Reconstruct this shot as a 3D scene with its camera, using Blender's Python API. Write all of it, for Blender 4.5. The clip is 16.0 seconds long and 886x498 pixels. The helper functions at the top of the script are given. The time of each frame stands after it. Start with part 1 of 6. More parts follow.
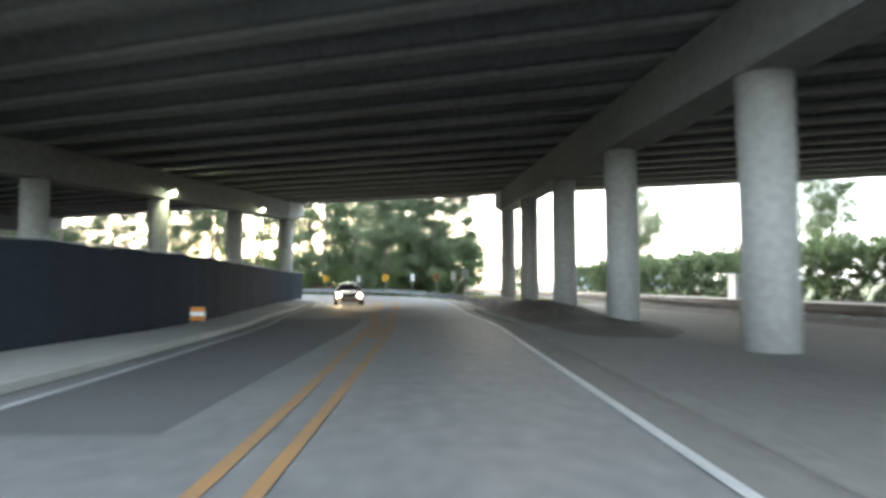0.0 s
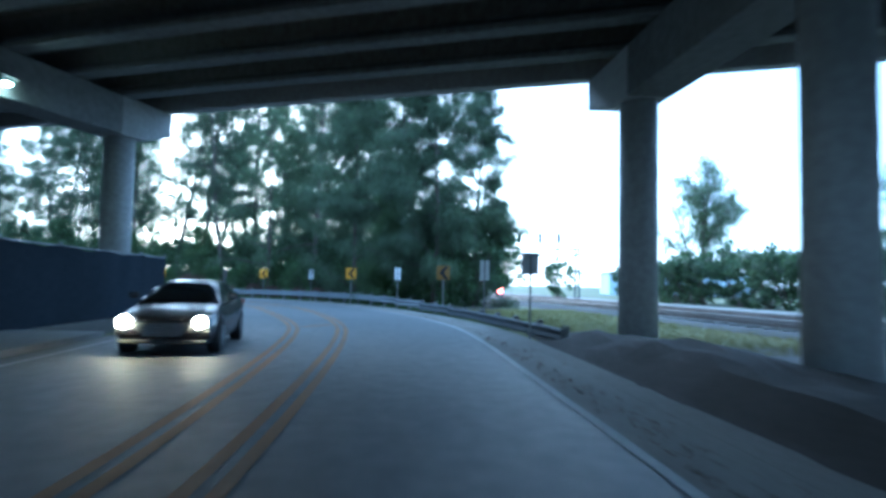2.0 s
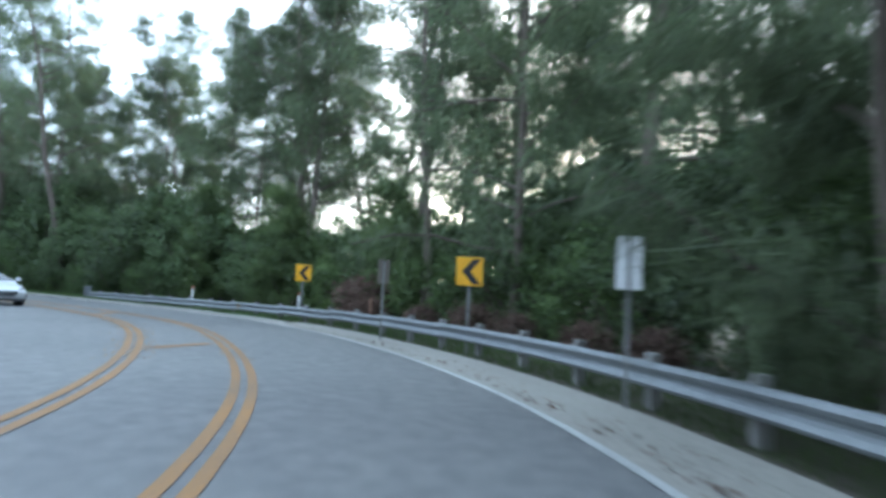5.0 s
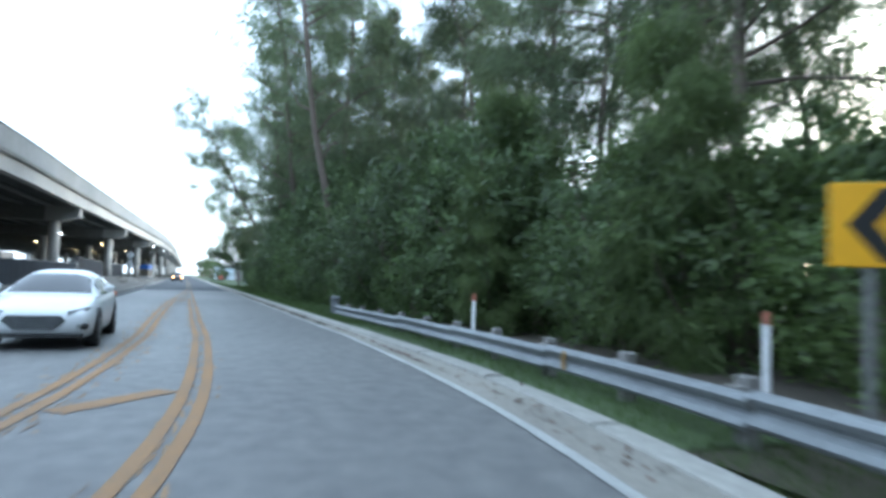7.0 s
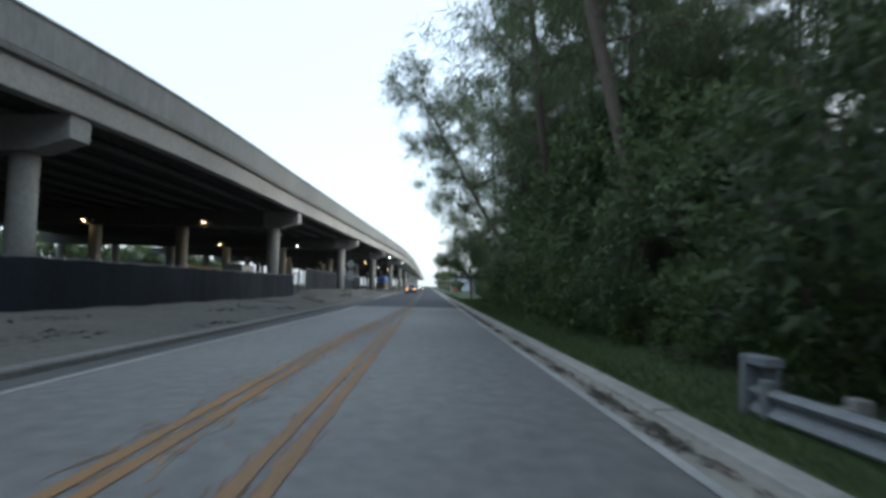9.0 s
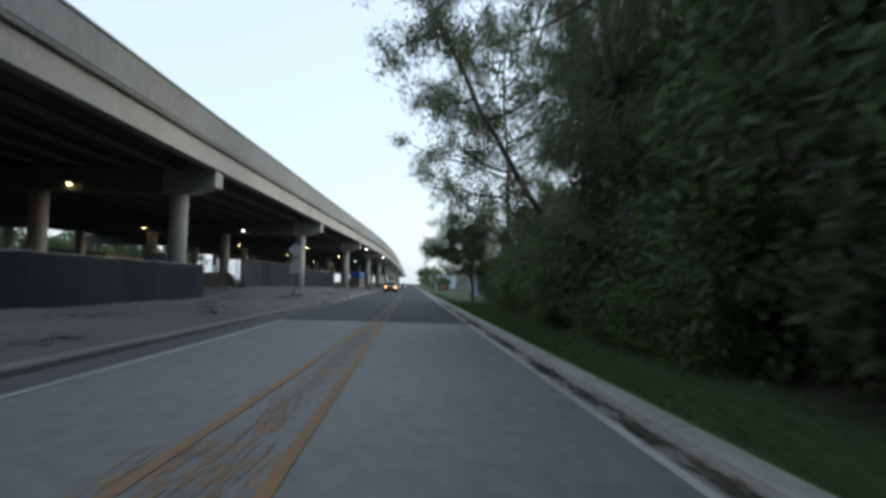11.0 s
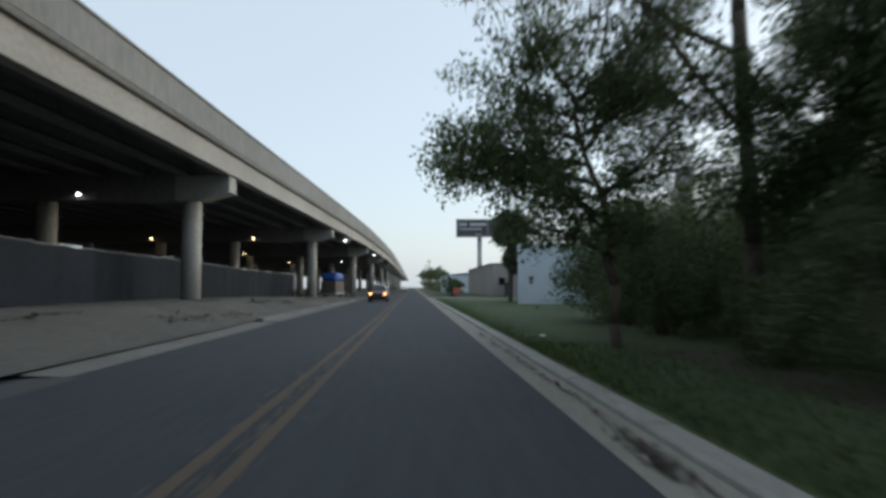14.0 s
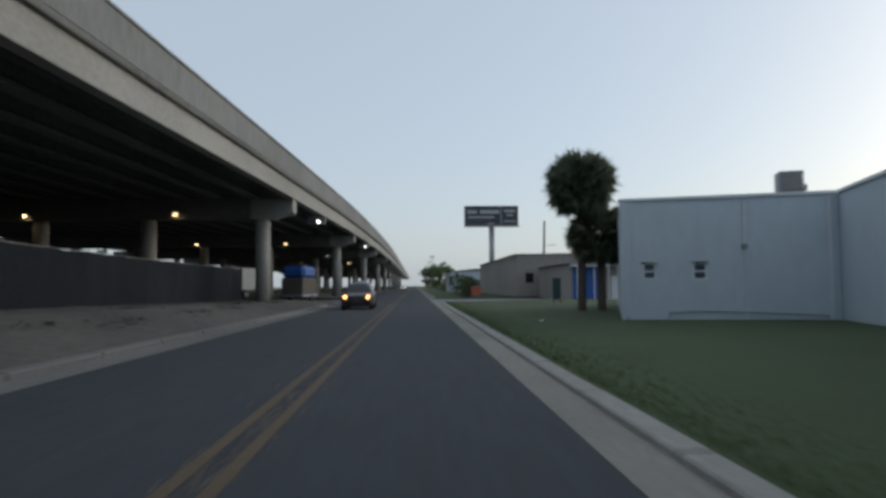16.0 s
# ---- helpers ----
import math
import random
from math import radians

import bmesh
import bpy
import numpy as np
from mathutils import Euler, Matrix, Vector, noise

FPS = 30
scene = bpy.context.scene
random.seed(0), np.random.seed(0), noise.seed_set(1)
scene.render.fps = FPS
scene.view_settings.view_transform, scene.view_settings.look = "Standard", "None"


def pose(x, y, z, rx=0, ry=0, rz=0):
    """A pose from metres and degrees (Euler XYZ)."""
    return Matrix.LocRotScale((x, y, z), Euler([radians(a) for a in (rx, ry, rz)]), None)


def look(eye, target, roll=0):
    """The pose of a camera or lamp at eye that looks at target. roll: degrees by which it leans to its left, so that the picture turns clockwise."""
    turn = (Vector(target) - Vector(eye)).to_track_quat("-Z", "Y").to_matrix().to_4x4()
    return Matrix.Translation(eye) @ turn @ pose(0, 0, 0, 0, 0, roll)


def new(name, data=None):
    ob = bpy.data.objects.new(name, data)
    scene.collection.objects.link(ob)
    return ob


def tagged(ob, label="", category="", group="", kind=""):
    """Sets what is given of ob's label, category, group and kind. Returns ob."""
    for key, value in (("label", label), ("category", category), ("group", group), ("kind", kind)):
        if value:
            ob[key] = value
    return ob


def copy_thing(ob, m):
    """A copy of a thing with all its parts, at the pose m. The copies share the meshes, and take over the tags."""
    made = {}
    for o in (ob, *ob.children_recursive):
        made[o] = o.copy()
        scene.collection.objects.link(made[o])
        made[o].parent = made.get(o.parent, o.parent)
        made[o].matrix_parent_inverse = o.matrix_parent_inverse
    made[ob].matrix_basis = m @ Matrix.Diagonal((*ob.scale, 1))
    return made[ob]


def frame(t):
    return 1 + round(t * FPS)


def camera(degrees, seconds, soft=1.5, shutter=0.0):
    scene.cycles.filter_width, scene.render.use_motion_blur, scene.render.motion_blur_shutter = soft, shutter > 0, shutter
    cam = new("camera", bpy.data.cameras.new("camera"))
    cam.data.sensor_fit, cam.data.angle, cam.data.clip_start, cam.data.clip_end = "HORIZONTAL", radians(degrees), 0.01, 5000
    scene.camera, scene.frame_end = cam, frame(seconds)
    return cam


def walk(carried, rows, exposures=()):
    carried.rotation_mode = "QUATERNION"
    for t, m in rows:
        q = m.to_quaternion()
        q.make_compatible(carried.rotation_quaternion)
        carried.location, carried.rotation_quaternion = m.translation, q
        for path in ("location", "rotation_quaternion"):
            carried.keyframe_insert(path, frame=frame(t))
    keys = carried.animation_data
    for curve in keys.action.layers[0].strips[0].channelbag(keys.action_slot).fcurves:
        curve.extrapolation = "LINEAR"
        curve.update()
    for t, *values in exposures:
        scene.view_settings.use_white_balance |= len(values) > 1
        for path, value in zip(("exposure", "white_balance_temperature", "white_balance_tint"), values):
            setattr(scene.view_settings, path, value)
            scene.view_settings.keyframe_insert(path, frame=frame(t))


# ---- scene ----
cam = camera(70.0, 16.0, soft=3.3, shutter=0.5)
PATH = [
    (0, (4.412, 1.183, 1.346), (4.086, 3.153, 1.454), -0.2),
    (0.5, (3.057, 8.493, 1.371), (2.752, 10.466, 1.482), 0.7),
    (1, (1.838, 15.392, 1.456), (1.535, 17.366, 1.565), 0.7),
    (1.5, (0.402, 22.02, 1.365), (0.099, 23.994, 1.478), 1.0),
    (2, (-1.037, 28.484, 1.404), (-1.342, 30.458, 1.514), 1.1),
    (2.5, (-2.469, 34.553, 1.447), (-2.783, 36.525, 1.562), 1.7),
    (3, (-4.014, 40.665, 1.478), (-4.377, 42.628, 1.595), 2.1),
    (3.2, (-4.718, 42.973, 1.404), (-5.112, 44.93, 1.522), 2.4),
    (5.3, (-15.971, 65.412, 1.391), (-17.347, 66.857, 1.528), 3.4),
    (5.5, (-17.617, 66.981, 1.381), (-19.084, 68.334, 1.514), 3.8),
    (6, (-21.747, 70.164, 1.366), (-23.399, 71.285, 1.491), 3.2),
    (6.5, (-26.216, 72.742, 1.356), (-27.994, 73.652, 1.464), 2.1),
    (7, (-30.379, 74.507, 1.382), (-32.23, 75.257, 1.486), 1.7),
    (7.5, (-34.398, 75.579, 1.419), (-36.325, 76.103, 1.528), 1.5),
    (8, (-38.348, 76.072, 1.383), (-40.324, 76.358, 1.501), 1.5),
    (8.5, (-42.486, 76.15, 1.399), (-44.48, 76.238, 1.517), 1.7),
    (9, (-46.482, 76.04, 1.42), (-48.478, 76.086, 1.538), 1.2),
    (11.5, (-70.179, 75.922, 1.455), (-72.172, 76.033, 1.568), 1.6),
    (12, (-75.083, 76.189, 1.374), (-77.077, 76.299, 1.496), 1.3),
    (12.5, (-80.444, 76.303, 1.427), (-82.438, 76.406, 1.547), 0.4),
    (13, (-86.316, 76.301, 1.419), (-88.311, 76.394, 1.539), 0.0),
    (13.5, (-92.525, 76.266, 1.385), (-94.519, 76.359, 1.503), -0.1),
    (14, (-98.6, 76.395, 1.386), (-100.594, 76.491, 1.506), -0.2),
    (14.5, (-104.567, 76.545, 1.365), (-106.562, 76.643, 1.484), -1.0),
    (15, (-110.172, 76.808, 1.394), (-112.166, 76.893, 1.516), -1.0),
    (15.5, (-115.304, 76.642, 1.388), (-117.298, 76.728, 1.507), -0.6),
    (16, (-120.672, 76.52, 1.409), (-122.667, 76.612, 1.524), -0.5),
]
walk(cam, [(t, look(eye, target, roll)) for t, eye, target, roll in PATH], [
    (0.0, 3.45, 6100, 6), (0.6, 3.25, 6100, 6), (1.2, 3.05, 6000, 6), (1.6, 2.9, 5900, 4), (2.0, 2.2, 3900, -2), (2.5, 1.45, 3400, -3), (2.8, 1.15, 4400, 0), (3.0, 1.2, 4900, 2),
    (3.3, 1.1, 5300, 4), (5.3, 2.6, 5200, 3), (6.5, 2.48, 5200, 3), (7.5, 2.2, 5350, 3), (8.0, 1.75, 5400, 3), (9.0, 1.15, 5700, 5), (11.5, 0.85, 5850, 6), (14.0, 0.55, 6000, 6), (15.0, 0.35, 6000, 8), (16.0, 0.1, 5950, 8)])

# ---- sky and sun: an even, hazy evening sky ----
SUN_AZ, SUN_EL = radians(-25), radians(16)
world = bpy.data.worlds.new("sky")
scene.world = world
world.use_nodes = True
wn = world.node_tree
sky = wn.nodes.new("ShaderNodeTexSky")
sky.sky_type, sky.sun_disc = "NISHITA", False
sky.sun_elevation, sky.sun_rotation = SUN_EL, SUN_AZ
sky.air_density, sky.dust_density, sky.ozone_density = 1.0, 2.5, 1.0
veil = wn.nodes.new("ShaderNodeMix")       # a thin even cloud veil over the clear sky
veil.data_type = "RGBA"
veil.inputs["Factor"].default_value = 0.55
veil.inputs["B"].default_value = (7.2, 7.6, 7.9, 1)
wn.links.new(sky.outputs[0], veil.inputs["A"])
wn.links.new(veil.outputs["Result"], wn.nodes["Background"].inputs[0])
wn.nodes["Background"].inputs[1].default_value = 0.1
sun = new("sun", bpy.data.lights.new("sun", "SUN"))
sun.data.energy, sun.data.angle, sun.data.color = 0.5, radians(40), (1.0, 0.93, 0.85)
sun.matrix_world = look((0, 0, 90), (-80 * math.sin(SUN_AZ), -80 * math.cos(SUN_AZ), 90 - 80 * math.tan(SUN_EL)))


# ---- materials ----
def material(name, colour, other=None, rough=0.8, scale=3.0, bump=0.0, bump_scale=40.0, metal=0.0, big=0.15, per_object=0.0, per_island=0.0, translucent=0.0, stretch=(1, 1, 1), spread=0.5, gloss=0.5):
    """A procedural surface: two colours mixed by a coarse and a fine noise, with relief."""
    m = bpy.data.materials.new(name)
    m.use_nodes = True
    n, l = m.node_tree.nodes, m.node_tree.links
    b = n["Principled BSDF"]
    other = other or tuple(c * 0.7 for c in colour)
    co = n.new("ShaderNodeNewGeometry")
    mp = n.new("ShaderNodeMapping")
    mp.inputs["Scale"].default_value = stretch
    l.new(co.outputs["Position"], mp.inputs["Vector"])
    fine, coarse = n.new("ShaderNodeTexNoise"), n.new("ShaderNodeTexNoise")
    fine.inputs["Scale"].default_value, fine.inputs["Detail"].default_value = scale * 6, 6
    coarse.inputs["Scale"].default_value, coarse.inputs["Detail"].default_value = scale * big, 4
    l.new(mp.outputs[0], fine.inputs["Vector"])
    l.new(mp.outputs[0], coarse.inputs["Vector"])
    add = n.new("ShaderNodeMath")
    add.operation = "ADD"
    l.new(fine.outputs["Fac"], add.inputs[0])
    l.new(coarse.outputs["Fac"], add.inputs[1])
    ramp = n.new("ShaderNodeMapRange")
    ramp.inputs["From Min"].default_value, ramp.inputs["From Max"].default_value = 1 - spread * 0.5, 1 + spread * 0.5
    l.new(add.outputs[0], ramp.inputs["Value"])
    mix = n.new("ShaderNodeMix")
    mix.data_type = "RGBA"
    mix.inputs["A"].default_value, mix.inputs["B"].default_value = (*other, 1), (*colour, 1)
    l.new(ramp.outputs[0], mix.inputs["Factor"])
    out = mix.outputs["Result"]
    for amount, source in ((per_object, "object"), (per_island, "island")):
        if not amount:
            continue
        hsv, rnd = n.new("ShaderNodeHueSaturation"), n.new("ShaderNodeMapRange")
        rnd.inputs["To Min"].default_value, rnd.inputs["To Max"].default_value = 1 - amount, 1 + amount
        if source == "object":
            l.new(n.new("ShaderNodeObjectInfo").outputs["Random"], rnd.inputs["Value"])
        else:
            l.new(co.outputs["Random Per Island"], rnd.inputs["Value"])
        l.new(rnd.outputs[0], hsv.inputs["Value"])
        l.new(out, hsv.inputs["Color"])
        out = hsv.outputs[0]
    l.new(out, b.inputs["Base Color"])
    b.inputs["Roughness"].default_value, b.inputs["Metallic"].default_value, b.inputs["Specular IOR Level"].default_value = rough, metal, gloss
    if bump:
        bn = n.new("ShaderNodeTexNoise")
        bn.inputs["Scale"].default_value, bn.inputs["Detail"].default_value = bump_scale, 4
        l.new(co.outputs["Position"], bn.inputs["Vector"])
        bm_ = n.new("ShaderNodeBump")
        bm_.inputs["Strength"].default_value, bm_.inputs["Distance"].default_value = bump, 0.02
        l.new(bn.outputs["Fac"], bm_.inputs["Height"])
        l.new(bm_.outputs[0], b.inputs["Normal"])
    if translucent:
        tr, sh = n.new("ShaderNodeBsdfTranslucent"), n.new("ShaderNodeMixShader")
        l.new(out, tr.inputs["Color"])
        sh.inputs[0].default_value = translucent
        l.new(b.outputs[0], sh.inputs[1])
        l.new(tr.outputs[0], sh.inputs[2])
        l.new(sh.outputs[0], n["Material Output"].inputs["Surface"])
    return m


def glow(name, colour, power):
    m = bpy.data.materials.new(name)
    m.use_nodes = True
    b = m.node_tree.nodes["Principled BSDF"]
    b.inputs["Base Color"].default_value = (*colour, 1)
    b.inputs["Emission Color"].default_value, b.inputs["Emission Strength"].default_value = (*colour, 1), power
    return m


ASPHALT_OLD = material("old_asphalt", (0.165, 0.165, 0.16), (0.09, 0.09, 0.092), 0.62, 1.2, 0.35, 90, stretch=(0.5, 0.5, 1))
ASPHALT_NEW = material("dark_asphalt", (0.054, 0.061, 0.07), (0.034, 0.039, 0.046), 0.85, 1.2, 0.35, 90, stretch=(0.1, 0.9, 1), spread=0.7, gloss=0.35)
ASPHALT_PATCH = material("asphalt_patch", (0.085, 0.085, 0.085), (0.055, 0.055, 0.056), 0.85, 1.5, 0.3, 90)
YELLOW = material("yellow_road_paint", (0.34, 0.165, 0.035), (0.11, 0.092, 0.07), 0.75, 2.6, 0.15, 80, spread=1.0)
YELLOW_FADED = material("faded_yellow_road_paint", (0.135, 0.083, 0.035), (0.062, 0.056, 0.05), 0.8, 2.6, 0.15, 80, spread=1.0)
WORN_PAINT = material("worn_paint_residue", (0.23, 0.135, 0.055), (0.16, 0.12, 0.08), 0.75, 1.6, 0.2, 80, per_island=0.3, spread=0.9)
WORN_PAINT_DARK = material("dull_paint_residue", (0.085, 0.064, 0.045), (0.06, 0.055, 0.05), 0.8, 1.6, 0.2, 80, per_island=0.25, spread=0.9)
WHITE_LINE = material("white_road_paint", (0.46, 0.46, 0.45), (0.2, 0.2, 0.195), 0.7, 2.5, 0.15, 80, spread=0.8)
CONCRETE = material("concrete", (0.38, 0.375, 0.355), (0.27, 0.265, 0.25), 0.85, 1.0, 0.2, 25)
CONCRETE_STAINED = material("stained_concrete", (0.28, 0.285, 0.285), (0.16, 0.163, 0.163), 0.9, 0.9, 0.2, 20, stretch=(1, 1, 0.25), spread=0.8)
# darker concrete for the viaduct's underside: its shade is put into the colour
CONCRETE_SHADED = material("shaded_concrete", (0.19, 0.19, 0.182), (0.105, 0.105, 0.1), 0.9, 0.8, 0.2, 20)
CURB = material("curb_concrete", (0.36, 0.35, 0.32), (0.19, 0.185, 0.17), 0.9, 1.6, 0.25, 40, spread=0.7)
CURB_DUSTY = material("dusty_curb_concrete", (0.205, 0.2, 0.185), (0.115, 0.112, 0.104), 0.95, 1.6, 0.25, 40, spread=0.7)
SHOULDER = material("gritty_shoulder", (0.3, 0.285, 0.25), (0.18, 0.17, 0.15), 0.95, 1.8, 0.4, 60, spread=0.7)
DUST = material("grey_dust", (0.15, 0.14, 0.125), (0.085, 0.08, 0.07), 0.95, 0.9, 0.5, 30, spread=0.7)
DIRT = material("sandy_dirt", (0.14, 0.133, 0.117), (0.056, 0.053, 0.047), 0.95, 0.8, 0.6, 30, spread=0.85)
LITTER_SOIL = material("leaf_litter_soil", (0.072, 0.058, 0.042), (0.035, 0.03, 0.022), 0.95, 1.4, 0.5, 40, spread=0.7)
GRASS_GROUND = material("grass_ground", (0.058, 0.09, 0.03), (0.036, 0.052, 0.02), 0.95, 1.4, 0.5, 60, spread=0.8)
GROUND = material("open_ground", (0.14, 0.15, 0.06), (0.1, 0.1, 0.05), 0.95, 0.3, 0.4, 20, spread=0.8)
DRY_GRASS = material("dry_grass_ground", (0.23, 0.21, 0.075), (0.13, 0.135, 0.045), 0.95, 0.7, 0.5, 60, spread=0.8)
BALLAST = material("rail_ballast", (0.11, 0.1, 0.09), (0.055, 0.05, 0.046), 0.95, 5.0, 0.6, 30, spread=0.8)
DRY_BLADE = material("dry_grass_blade", (0.23, 0.21, 0.075), (0.14, 0.15, 0.05), 0.85, 0.4, per_island=0.3, translucent=0.3)
BLADE = material("grass_blade", (0.08, 0.125, 0.032), (0.05, 0.076, 0.024), 0.8, 0.6, per_island=0.3, translucent=0.3)
PINE = material("pine_needles", (0.132, 0.164, 0.08), (0.08, 0.104, 0.058), 0.65, 0.25, per_object=0.2, per_island=0.35, translucent=0.5)
PINE_LIGHT = material("young_pine_needles", (0.125, 0.17, 0.055), (0.07, 0.1, 0.038), 0.65, 0.25, per_island=0.35, translucent=0.42)
LEAF = material("shrub_leaves", (0.125, 0.18, 0.055), (0.06, 0.092, 0.034), 0.55, 0.3, per_object=0.25, per_island=0.4, translucent=0.48)
LEAF_DARK = material("dark_leaves", (0.115, 0.16, 0.064), (0.062, 0.09, 0.04), 0.55, 0.3, per_object=0.25, per_island=0.4, translucent=0.48)
FROND = material("palm_frond", (0.15, 0.175, 0.115), (0.1, 0.12, 0.08), 0.6, 0.6, per_island=0.3, translucent=0.42)
BARK = material("grey_bark", (0.15, 0.12, 0.095), (0.07, 0.055, 0.045), 0.95, 2.0, 0.6, 25, stretch=(1, 1, 0.3), spread=0.8)
BROWN = material("dead_brown_foliage", (0.15, 0.095, 0.07), (0.075, 0.05, 0.038), 0.9, 0.6, per_island=0.4, translucent=0.2)
STEEL = material("galvanised_steel", (0.24, 0.255, 0.265), (0.15, 0.158, 0.168), 0.6, 2.0, 0.1, 30, metal=0.25)
RAIL_STEEL = material("rail_steel", (0.28, 0.25, 0.23), (0.16, 0.13, 0.11), 0.4, 3.0, metal=0.8)
LAMP_LENS = material("headlight_lens", (0.16, 0.17, 0.18), (0.1, 0.105, 0.11), 0.12, 2.0)
SIGN_YELLOW = material("sign_yellow", (0.8, 0.42, 0.01), (0.7, 0.36, 0.01), 0.45, 1.0)
SIGN_DULL = material("dull_sign_yellow", (0.3, 0.17, 0.03), (0.2, 0.12, 0.03), 0.7, 2.0)
SIGN_BLACK = material("sign_black", (0.02, 0.02, 0.02), (0.015, 0.015, 0.015), 0.5, 1.0)
SIGN_WHITE = material("sign_white", (0.86, 0.86, 0.86), (0.78, 0.78, 0.78), 0.45, 1.0)
SIGN_BACK = material("sign_back_metal", (0.3, 0.3, 0.29), (0.2, 0.2, 0.2), 0.5, 2.0, metal=0.5)
SIGN_BROWNED = material("browned_sign_metal", (0.15, 0.13, 0.105), (0.09, 0.08, 0.065), 0.8, 2.0, metal=0.2)
SIGN_PINK = material("sign_orange", (0.5, 0.13, 0.08), (0.4, 0.1, 0.06), 0.5, 1.0)
SCREEN_CLOTH = material("windscreen_cloth", (0.02, 0.025, 0.034), (0.011, 0.014, 0.019), 0.9, 1.2, 0.3, 15, per_object=0.25, gloss=0.2)
CHAIN = material("chain_link", (0.3, 0.31, 0.32), (0.2, 0.2, 0.21), 0.5, 3.0, metal=0.6)
CHAIN_DARK = material("dull_chain_wire", (0.12, 0.125, 0.13), (0.07, 0.07, 0.075), 0.8, 3.0)
ALUMINIUM = material("bare_aluminium", (0.46, 0.47, 0.48), (0.36, 0.37, 0.38), 0.6, 3.0, metal=0.2)
# dark copy of the rail's steel, with the viaduct's shade in its colour
STEEL_SHADED = material("shaded_steel", (0.13, 0.14, 0.145), (0.075, 0.08, 0.085), 0.75, 2.0, 0.15, 30, spread=0.8)
WALL_WHITE = material("white_painted_wall", (0.57, 0.64, 0.7), (0.51, 0.575, 0.63), 0.8, 0.5, 0.12, 30, stretch=(1, 1, 0.4))
WALL_TRIM = material("white_trim", (0.72, 0.74, 0.76), (0.6, 0.62, 0.64), 0.6, 1.0)
WALL_BEIGE = material("beige_wall", (0.34, 0.31, 0.29), (0.25, 0.23, 0.215), 0.85, 0.6, 0.15, 30)
WALL_BLUE = material("blue_painted_metal", (0.03, 0.11, 0.4), (0.022, 0.08, 0.3), 0.5, 1.0)
GANTRY = material("dull_galvanised_gantry", (0.14, 0.145, 0.15), (0.09, 0.095, 0.1), 0.8, 2.0)
TEAL = material("teal_metal", (0.03, 0.06, 0.07), (0.02, 0.04, 0.05), 0.5, 2.0)
ROOF = material("grey_roof", (0.2, 0.2, 0.21), (0.13, 0.13, 0.14), 0.8, 1.0)
PIPE = material("grey_pipe", (0.35, 0.36, 0.38), (0.25, 0.26, 0.27), 0.5, 2.0, metal=0.3)
WOOD = material("weathered_wood", (0.2, 0.16, 0.12), (0.1, 0.08, 0.06), 0.9, 2.0, 0.4, 30, stretch=(1, 1, 0.2))
GREY_TIMBER = material("silvered_grey_timber", (0.24, 0.235, 0.225), (0.15, 0.145, 0.135), 0.9, 2.0, 0.4, 30, stretch=(1, 1, 0.2))
RED_WOOD = material("faded_reddish_wood", (0.3, 0.17, 0.115), (0.18, 0.105, 0.075), 0.9, 2.0)
RUSTY = material("dull_rusty_steel", (0.075, 0.042, 0.032), (0.04, 0.026, 0.021), 0.9, 1.5, 0.3, 30, spread=0.8)
RED_POST = material("faded_red_post", (0.45, 0.17, 0.1), (0.3, 0.12, 0.08), 0.7, 2.0)
GLASS_GREY = material("greyish_window_glass", (0.1, 0.125, 0.155), (0.07, 0.09, 0.115), 0.12, 1.0)
GLASS_DARK = material("dark_glass", (0.02, 0.024, 0.03), (0.012, 0.015, 0.02), 0.08, 1.0)
CAR_DARK = material("dark_car_paint", (0.025, 0.025, 0.028), (0.02, 0.02, 0.022), 0.25, 1.0)
CAR_SILVER = material("white_car_paint", (0.62, 0.64, 0.66), (0.57, 0.59, 0.6), 0.22, 1.0)
CAR_BLUE = material("dark_blue_car_paint", (0.03, 0.045, 0.08), (0.025, 0.036, 0.065), 0.25, 1.0)
CAR_BROWN = material("brown_car_paint", (0.045, 0.025, 0.02), (0.035, 0.02, 0.017), 0.3, 1.0)
RUBBER = material("tyre_rubber", (0.02, 0.02, 0.02), (0.014, 0.014, 0.014), 0.8, 4.0)
ORANGE = material("orange_plastic", (0.7, 0.25, 0.03), (0.45, 0.15, 0.02), 0.6, 2.0)
PRINT_GREY = material("printed_grey", (0.42, 0.43, 0.45), (0.34, 0.35, 0.37), 0.6, 1.0)
BILLBOARD_FACE = material("billboard_face", (0.06, 0.062, 0.07), (0.04, 0.042, 0.05), 0.5, 0.6)
LAMP_WARM = glow("warm_lamp", (1.0, 0.66, 0.3), 9)
LAMP_GREEN = glow("greenish_lamp", (0.95, 1.0, 0.6), 45)
LAMP_WHITE = glow("white_lamp", (1.0, 0.95, 0.85), 6)
HEADLIGHT = glow("headlight_glow", (1.0, 0.88, 0.66), 5)
HEADLIGHT_AMBER = glow("amber_headlight_glow", (1.0, 0.4, 0.12), 4.5)
HEADLIGHT_WARM = glow("warm_headlight_glow", (1.0, 0.66, 0.3), 32)
RED_LIGHT = glow("red_signal_glow", (1.0, 0.06, 0.03), 12)


# ---- mesh helpers ----
def link(name, bm, mat, parent=None, smooth=False):
    me = bpy.data.meshes.new(name)
    bm.to_mesh(me)
    bm.free()
    me.materials.append(mat)
    if smooth:
        for p in me.polygons:
            p.use_smooth = True
    ob = new(name, me)
    ob.parent = parent
    return ob


def part(name, bm, mat, parent, label="", smooth=False):
    ob = link(name, bm, mat, parent, smooth)
    return tagged(ob, label) if label else ob


